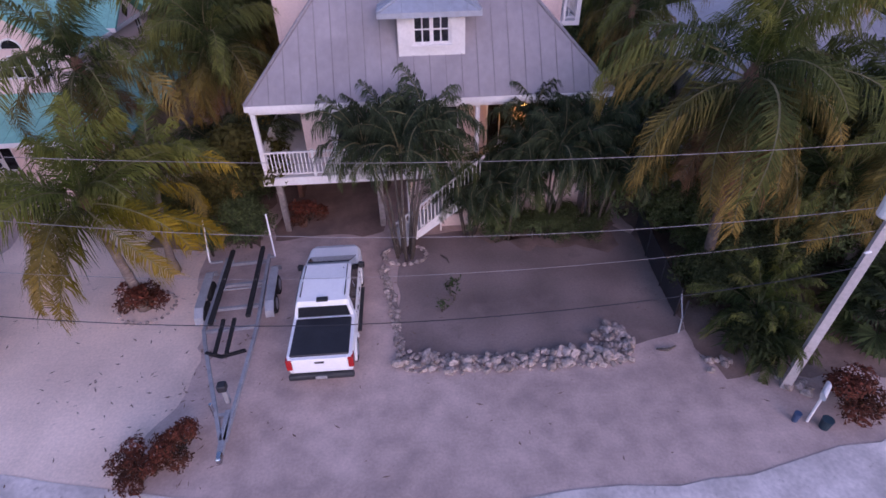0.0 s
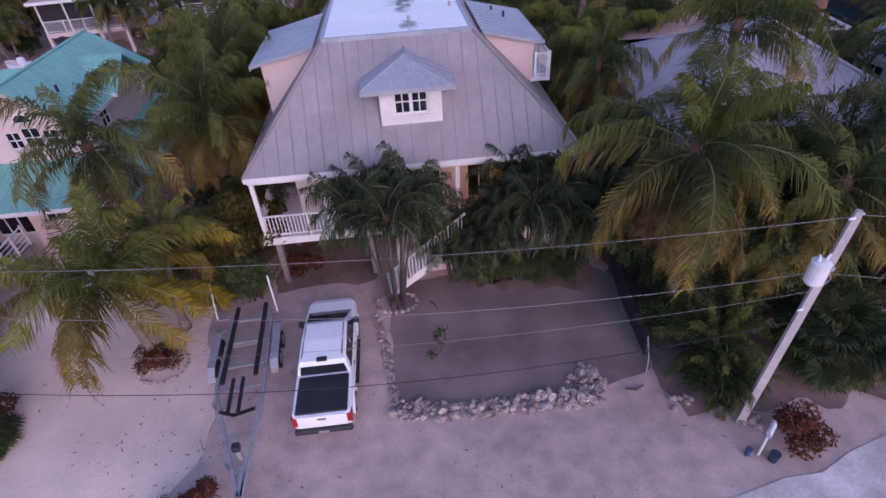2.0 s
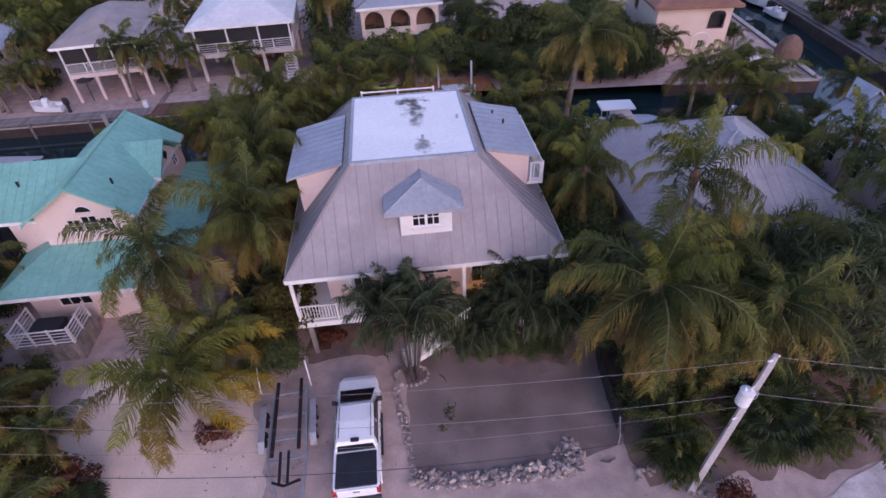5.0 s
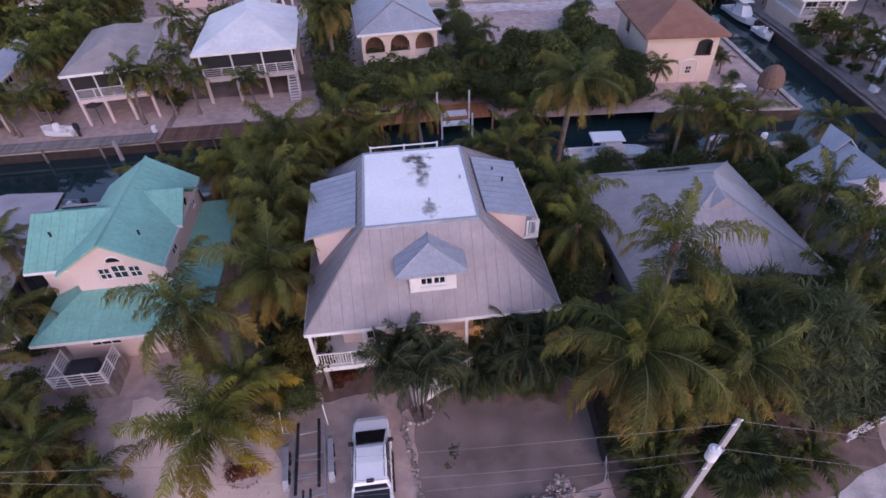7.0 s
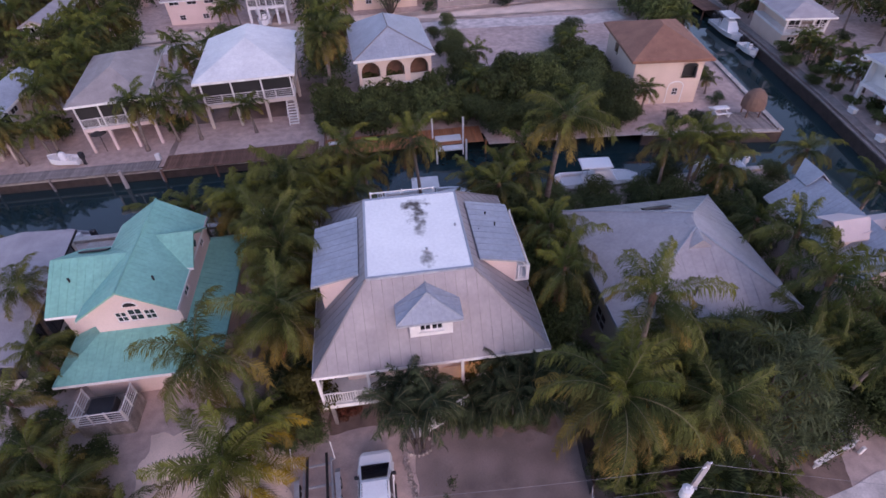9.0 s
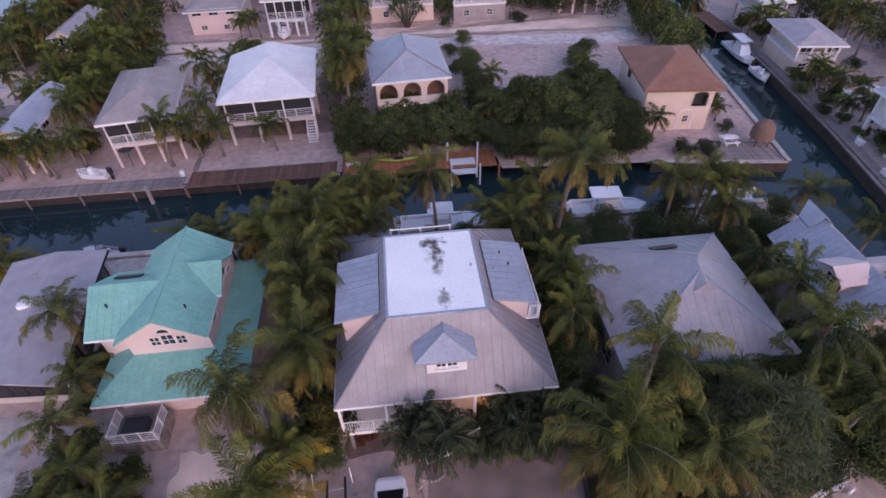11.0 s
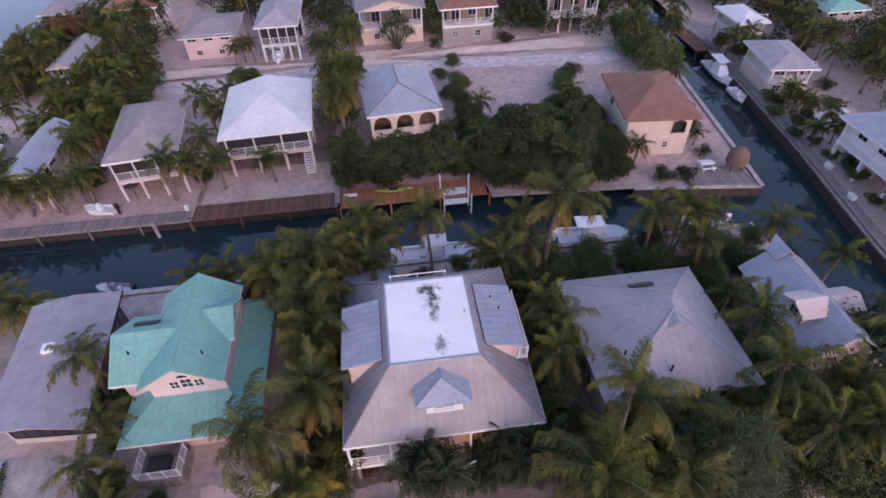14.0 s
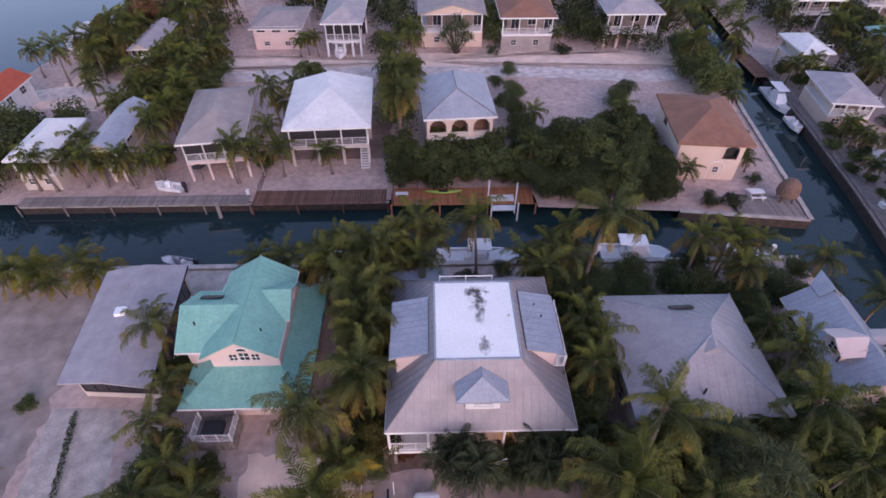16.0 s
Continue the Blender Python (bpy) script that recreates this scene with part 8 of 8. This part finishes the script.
# ---- boats ----
def boat(x, y, z, L, W, turn, label, top="none", motors=1, trim=None, hull=None):
    t = thing("motor_boat", (0, 0, 0), label, "boat", "boats")
    hull = hull or M["gloss_white"]
    rings = []
    for k in range(9):
        s = k / 8
        w = W / 2 * (1.0 if s < 0.55 else math.sqrt(max(0, 1 - ((s - 0.55) / 0.45) ** 2)) * 0.98 + 0.02)
        keel = 0.0 + 0.5 * max(0, s - 0.6) ** 1.5
        sheer = 0.75 + 0.35 * s * s
        yy = -L / 2 + L * s
        rings.append([(-w, yy, sheer), (-w * 0.9, yy, keel + 0.3), (0, yy, keel), (w * 0.9, yy, keel + 0.3), (w, yy, sheer)])
    part("hull", Geo().loft(rings, closed=False, caps=False), hull, t)
    inner = [[(p[0] * 0.86, p[1], p[2] - 0.02) for p in (r_[0], r_[4])] for r_ in rings]
    part("gunwale", Geo().add([p for r_, q in zip(rings, inner) for p in (r_[0], q[0], q[1], r_[4])], [(4 * i + a, 4 * i + a + 1, 4 * i + 5 + a, 4 * i + 4 + a) for i in range(8) for a in (0, 2)]), hull, t)
    part("deck", Geo().add([(q[0], q[1], q[2] - (0.32 if i < 6 else 0.05)) for i, pair in enumerate(inner) for q in pair], [(2 * i, 2 * i + 1, 2 * i + 3, 2 * i + 2) for i in range(8)]), M["white"], t)
    part("transom", Geo().box(-W / 2 * 0.95, W / 2 * 0.95, -L / 2 - 0.02, -L / 2 + 0.06, 0.25, 0.76), hull, t)
    part("console", Geo().bbox(-W * 0.18, W * 0.18, -L * 0.08, L * 0.10, 0.45, 1.35, 0.08), hull, t)
    part("windshield", Geo().obox((-W * 0.17, L * 0.10, 1.1), (W * 0.34, 0, 0), (0, -0.18, 0.42), (0, 0.02, 0.01)), M["glass"], t)
    part("seat", Geo().bbox(-W * 0.2, W * 0.2, -L * 0.22, -L * 0.13, 0.45, 0.95, 0.05), M["white"], t)
    for i in range(motors):
        mx = (i - (motors - 1) / 2) * 0.6
        part("outboard_motor", Geo().bbox(mx - 0.18, mx + 0.18, -L / 2 - 0.6, -L / 2 - 0.08, 0.75, 1.35, 0.1), trim or M["black"], t)
        part("motor_leg", Geo().box(mx - 0.07, mx + 0.07, -L / 2 - 0.45, -L / 2 - 0.2, -0.1, 0.75), trim or M["black"], t)
    if top == "t":
        part("t_top", Geo().bbox(-W * 0.36, W * 0.36, -L * 0.18, L * 0.12, 2.25, 2.33, 0.03), M["white"], t)
        for sx_ in (-1, 1):
            for yy in (-L * 0.12, L * 0.07):
                part("t_top_leg", Geo().tube([(sx_ * W * 0.2, yy, 0.45), (sx_ * W * 0.3, yy, 2.26)], 0.025, 6), M["chrome"], t)
    if top == "cabin":
        part("cabin", Geo().loft([[(-W * 0.38, -L * 0.1, 0.7), (W * 0.38, -L * 0.1, 0.7), (W * 0.36, L * 0.22, 0.8), (-W * 0.36, L * 0.22, 0.8)], [(-W * 0.3, -L * 0.1, 1.9), (W * 0.3, -L * 0.1, 1.9), (W * 0.24, L * 0.10, 1.85), (-W * 0.24, L * 0.10, 1.85)]]), M["gloss_white"], t)
        part("hard_top", Geo().bbox(-W * 0.36, W * 0.36, -L * 0.28, L * 0.12, 2.3, 2.42, 0.05), M["gloss_white"], t)
        for sx_ in (-1, 1):
            part("top_leg", Geo().tube([(sx_ * W * 0.3, -L * 0.2, 0.6), (sx_ * W * 0.3, -L * 0.2, 2.31)], 0.03, 6), M["chrome"], t)
    t.matrix_basis = pose(x, y, z, 0, 0, turn)
    return t


boat(2.9, 21.0, -1.15, 7.6, 2.4, -92, "white centre-console boat with T-top moored at the near bank", "t", 2, M["gloss_white"])
boat(8.0, 20.6, -1.1, 3.4, 1.4, -88, "small dinghy with dark hull moored at the near bank", "none", 0, None, M["black"])
boat(18.2, 21.2, -1.15, 6.8, 2.3, -95, "white cabin cruiser moored behind the mangroves", "cabin", 1, M["gloss_white"])
boat(29.4, 21.4, -1.15, 4.6, 1.8, 88, "small white outboard boat moored near the bend", "none", 1, M["gloss_white"])
boat(-30.8, 31.7, 0.02, 3.0, 1.25, 82, "white skiff with black outboard standing on the far dock", "none", 1)
boat(47.1, 51.6, -0.9, 7.4, 2.2, 175, "white sport boat with cabin moored along the side canal", "cabin", 2)
boat(46.4, 45.2, -1.0, 3.6, 1.4, 175, "small white tender moored along the side canal", "none", 1)
boat(-15.9, 67.4, 0.1, 5.2, 2.0, 178, "white boat on a trailer before the porch house", "none", 1)
boat(-26.6, 20.9, -1.15, 3.2, 1.2, 80, "grey inflatable dinghy with motor at the near bank", "none", 1, None, M["galv"])
boat(-10.8, 20.9, -1.15, 5.6, 2.0, 88, "white skiff half hidden by bank palms", "none", 1, M["gloss_white"])
boat(52.0, 34.6, 0.1, 5.5, 2.1, 30, "white boat parked in a yard across the side canal", "t", 1)

# ---- things on the docks ----
kay = thing("kayak", (-0.6, 30.2, 0.33), "yellow-green kayak lying on the orange deck", "kayak")
kr = []
for k in range(11):
    s = k / 10
    w = 0.34 * math.sin(math.pi * (0.04 + 0.92 * s)) + 0.01
    kr.append([(-2.6 + 4.0 * s, 30.25 + w * math.cos(a), 0.5 + 0.16 * math.sin(a) + 0.10 * abs(2 * s - 1) ** 2) for a in (j * math.pi / 4 for j in range(8))])
part("hull", Geo().loft(kr), mat("lime_plastic", (0.32, 0.42, 0.08), rough=0.4, var=0.1, bump=0), kay, smooth=True)
part("cockpit", Geo().bbox(-1.1, -0.1, 30.05, 30.45, 0.58, 0.67, 0.03), M["dark"], kay)
bench = thing("dock_bench", (-5.0, 29.9, 0.33), "white bench on the orange deck", "bench")
part("seat", Geo().bbox(-5.8, -4.4, 29.6, 30.1, 0.62, 0.7, 0.02), M["white"], bench)
for x in (-5.7, -4.5):
    part("leg", Geo().box(x - 0.04, x + 0.04, 29.65, 30.05, 0.32, 0.62), M["white"], bench)
drail = thing("deck_rail", (-5.6, 28.5, 0.33), "brown timber rail frame at the end of the orange deck", "rail")
for x, y in ((-6.0, 28.4), (-6.0, 30.9), (-3.4, 30.9)):
    part("post", Geo().box(x - 0.05, x + 0.05, y - 0.05, y + 0.05, 0.3, 1.3), M["rust"], drail)
part("rail", Geo().box(-6.06, -5.94, 28.45, 30.85, 1.2, 1.28), M["rust"], drail)
part("rail", Geo().box(-5.94, -3.45, 30.85, 30.95, 1.2, 1.28), M["rust"], drail)
lift = thing("boat_lift", (5.5, 28.9, 0), "white boat lift with tall posts beside the deck", "boat lift")
for x, y, h in ((4.3, 29.6, 2.4), (7.1, 28.3, 3.0), (7.2, 27.0, 1.4), (4.4, 27.0, 1.4)):
    part("lift_post", Geo().tube([(x, y, -1.8), (x, y, h)], 0.09, 8), M["white"], lift)
part("platform", Geo().box(4.5, 7.0, 27.3, 28.1, 0.1, 0.25), M["white"], lift)
part("platform", Geo().box(4.5, 7.0, 28.6, 29.6, 0.36, 0.5), M["white"], lift)
tiki = thing("tiki_hut", (36.3, 28.3, 0.3), "small round thatched tiki hut on the corner dock", "hut")
thatch = mat("brown_thatch", (0.24, 0.15, 0.11), (0.17, 0.10, 0.08), rough=1.0, scale=3, fine=16, var=0.35, bump=0.8, stretch=(4, 4, 0.5))
part("thatch", Geo().loft([[(36.3 + q * math.cos(a), 28.3 + q * math.sin(a), z) for a in (k * math.pi / 8 for k in range(16))] for q, z in ((0.98, 1.05), (1.14, 1.2), (1.1, 1.9), (0.92, 2.45), (0.56, 2.85), (0.08, 3.1))]), thatch, tiki)
for k in range(4):
    a = k * math.pi / 2 + 0.6
    part("post", Geo().tube([(36.3 + 0.85 * math.cos(a), 28.3 + 0.85 * math.sin(a), 0.26), (36.3 + 0.85 * math.cos(a), 28.3 + 0.85 * math.sin(a), 1.8)], 0.07, 8), M["rust"], tiki)
tab = thing("picnic_table", (33.4, 28.9, 0), "white picnic table with benches on the corner dock", "table")
part("top", Geo().bbox(32.6, 34.2, 28.6, 29.3, 0.95, 1.02, 0.02), M["white"], tab)
for y in (28.2, 29.7):
    part("bench", Geo().bbox(32.6, 34.2, y - 0.14, y + 0.14, 0.68, 0.74, 0.02), M["white"], tab)
for x in (32.8, 34.0):
    part("trestle", Geo().box(x - 0.05, x + 0.05, 28.15, 29.75, 0.29, 0.68), M["white"], tab)
    part("trestle", Geo().box(x - 0.05, x + 0.05, 28.85, 29.05, 0.68, 0.95), M["white"], tab)
umb = thing("patio_umbrella", (-27.7, 33.6, 0), "dark patio umbrella on a pole in the far yard", "umbrella")
part("pole", Geo().tube([(-27.7, 33.6, 0), (-27.7, 33.6, 2.3)], 0.03, 6), M["dark"], umb)
part("canopy", Geo().loft([[(-27.7 + q * math.cos(a), 33.6 + q * math.sin(a), z) for a in (k * math.pi / 4 for k in range(8))] for q, z in ((0.75, 2.0), (0.4, 2.25), (0.05, 2.4))]), M["dark"], umb)
dock("dock_side", 46.6, 49.4, 57.6, 66.0, 0.28, M["rust"], "brown timber dock across the side canal", plank=0.3, along=True, posts_gap=3)
pile = thing("mooring_pile", (-24.6, 28.2, -1.8), "thick pale mooring pile before the far dock", "pile")
part("post", Geo().tube([(-24.6, 28.2, -1.8), (-24.6, 28.2, 0.9)], [0.2, 0.17], 10), M["pole"], pile)
for bx, by in ((45.1, 21.6), (46.3, 26.9)):
    chest = thing("dock_box", (bx, by, 0.24), "white storage box on the timber walk", "box", "dock boxes")
    part("body", Geo().bbox(bx - 0.25, bx + 0.25, by - 0.4, by + 0.4, 0.24, 0.66, 0.03), M["white"], chest)
    part("lid", Geo().bbox(bx - 0.28, bx + 0.28, by - 0.43, by + 0.43, 0.665, 0.73, 0.03), M["white"], chest)
sw = thing("white_post", (-21.9, 30.6, 0.28), "white boat cleat post on the far dock", "post")
part("post", Geo().bbox(-22.1, -21.7, 30.4, 30.8, 0.25, 0.9, 0.04), M["white"], sw)
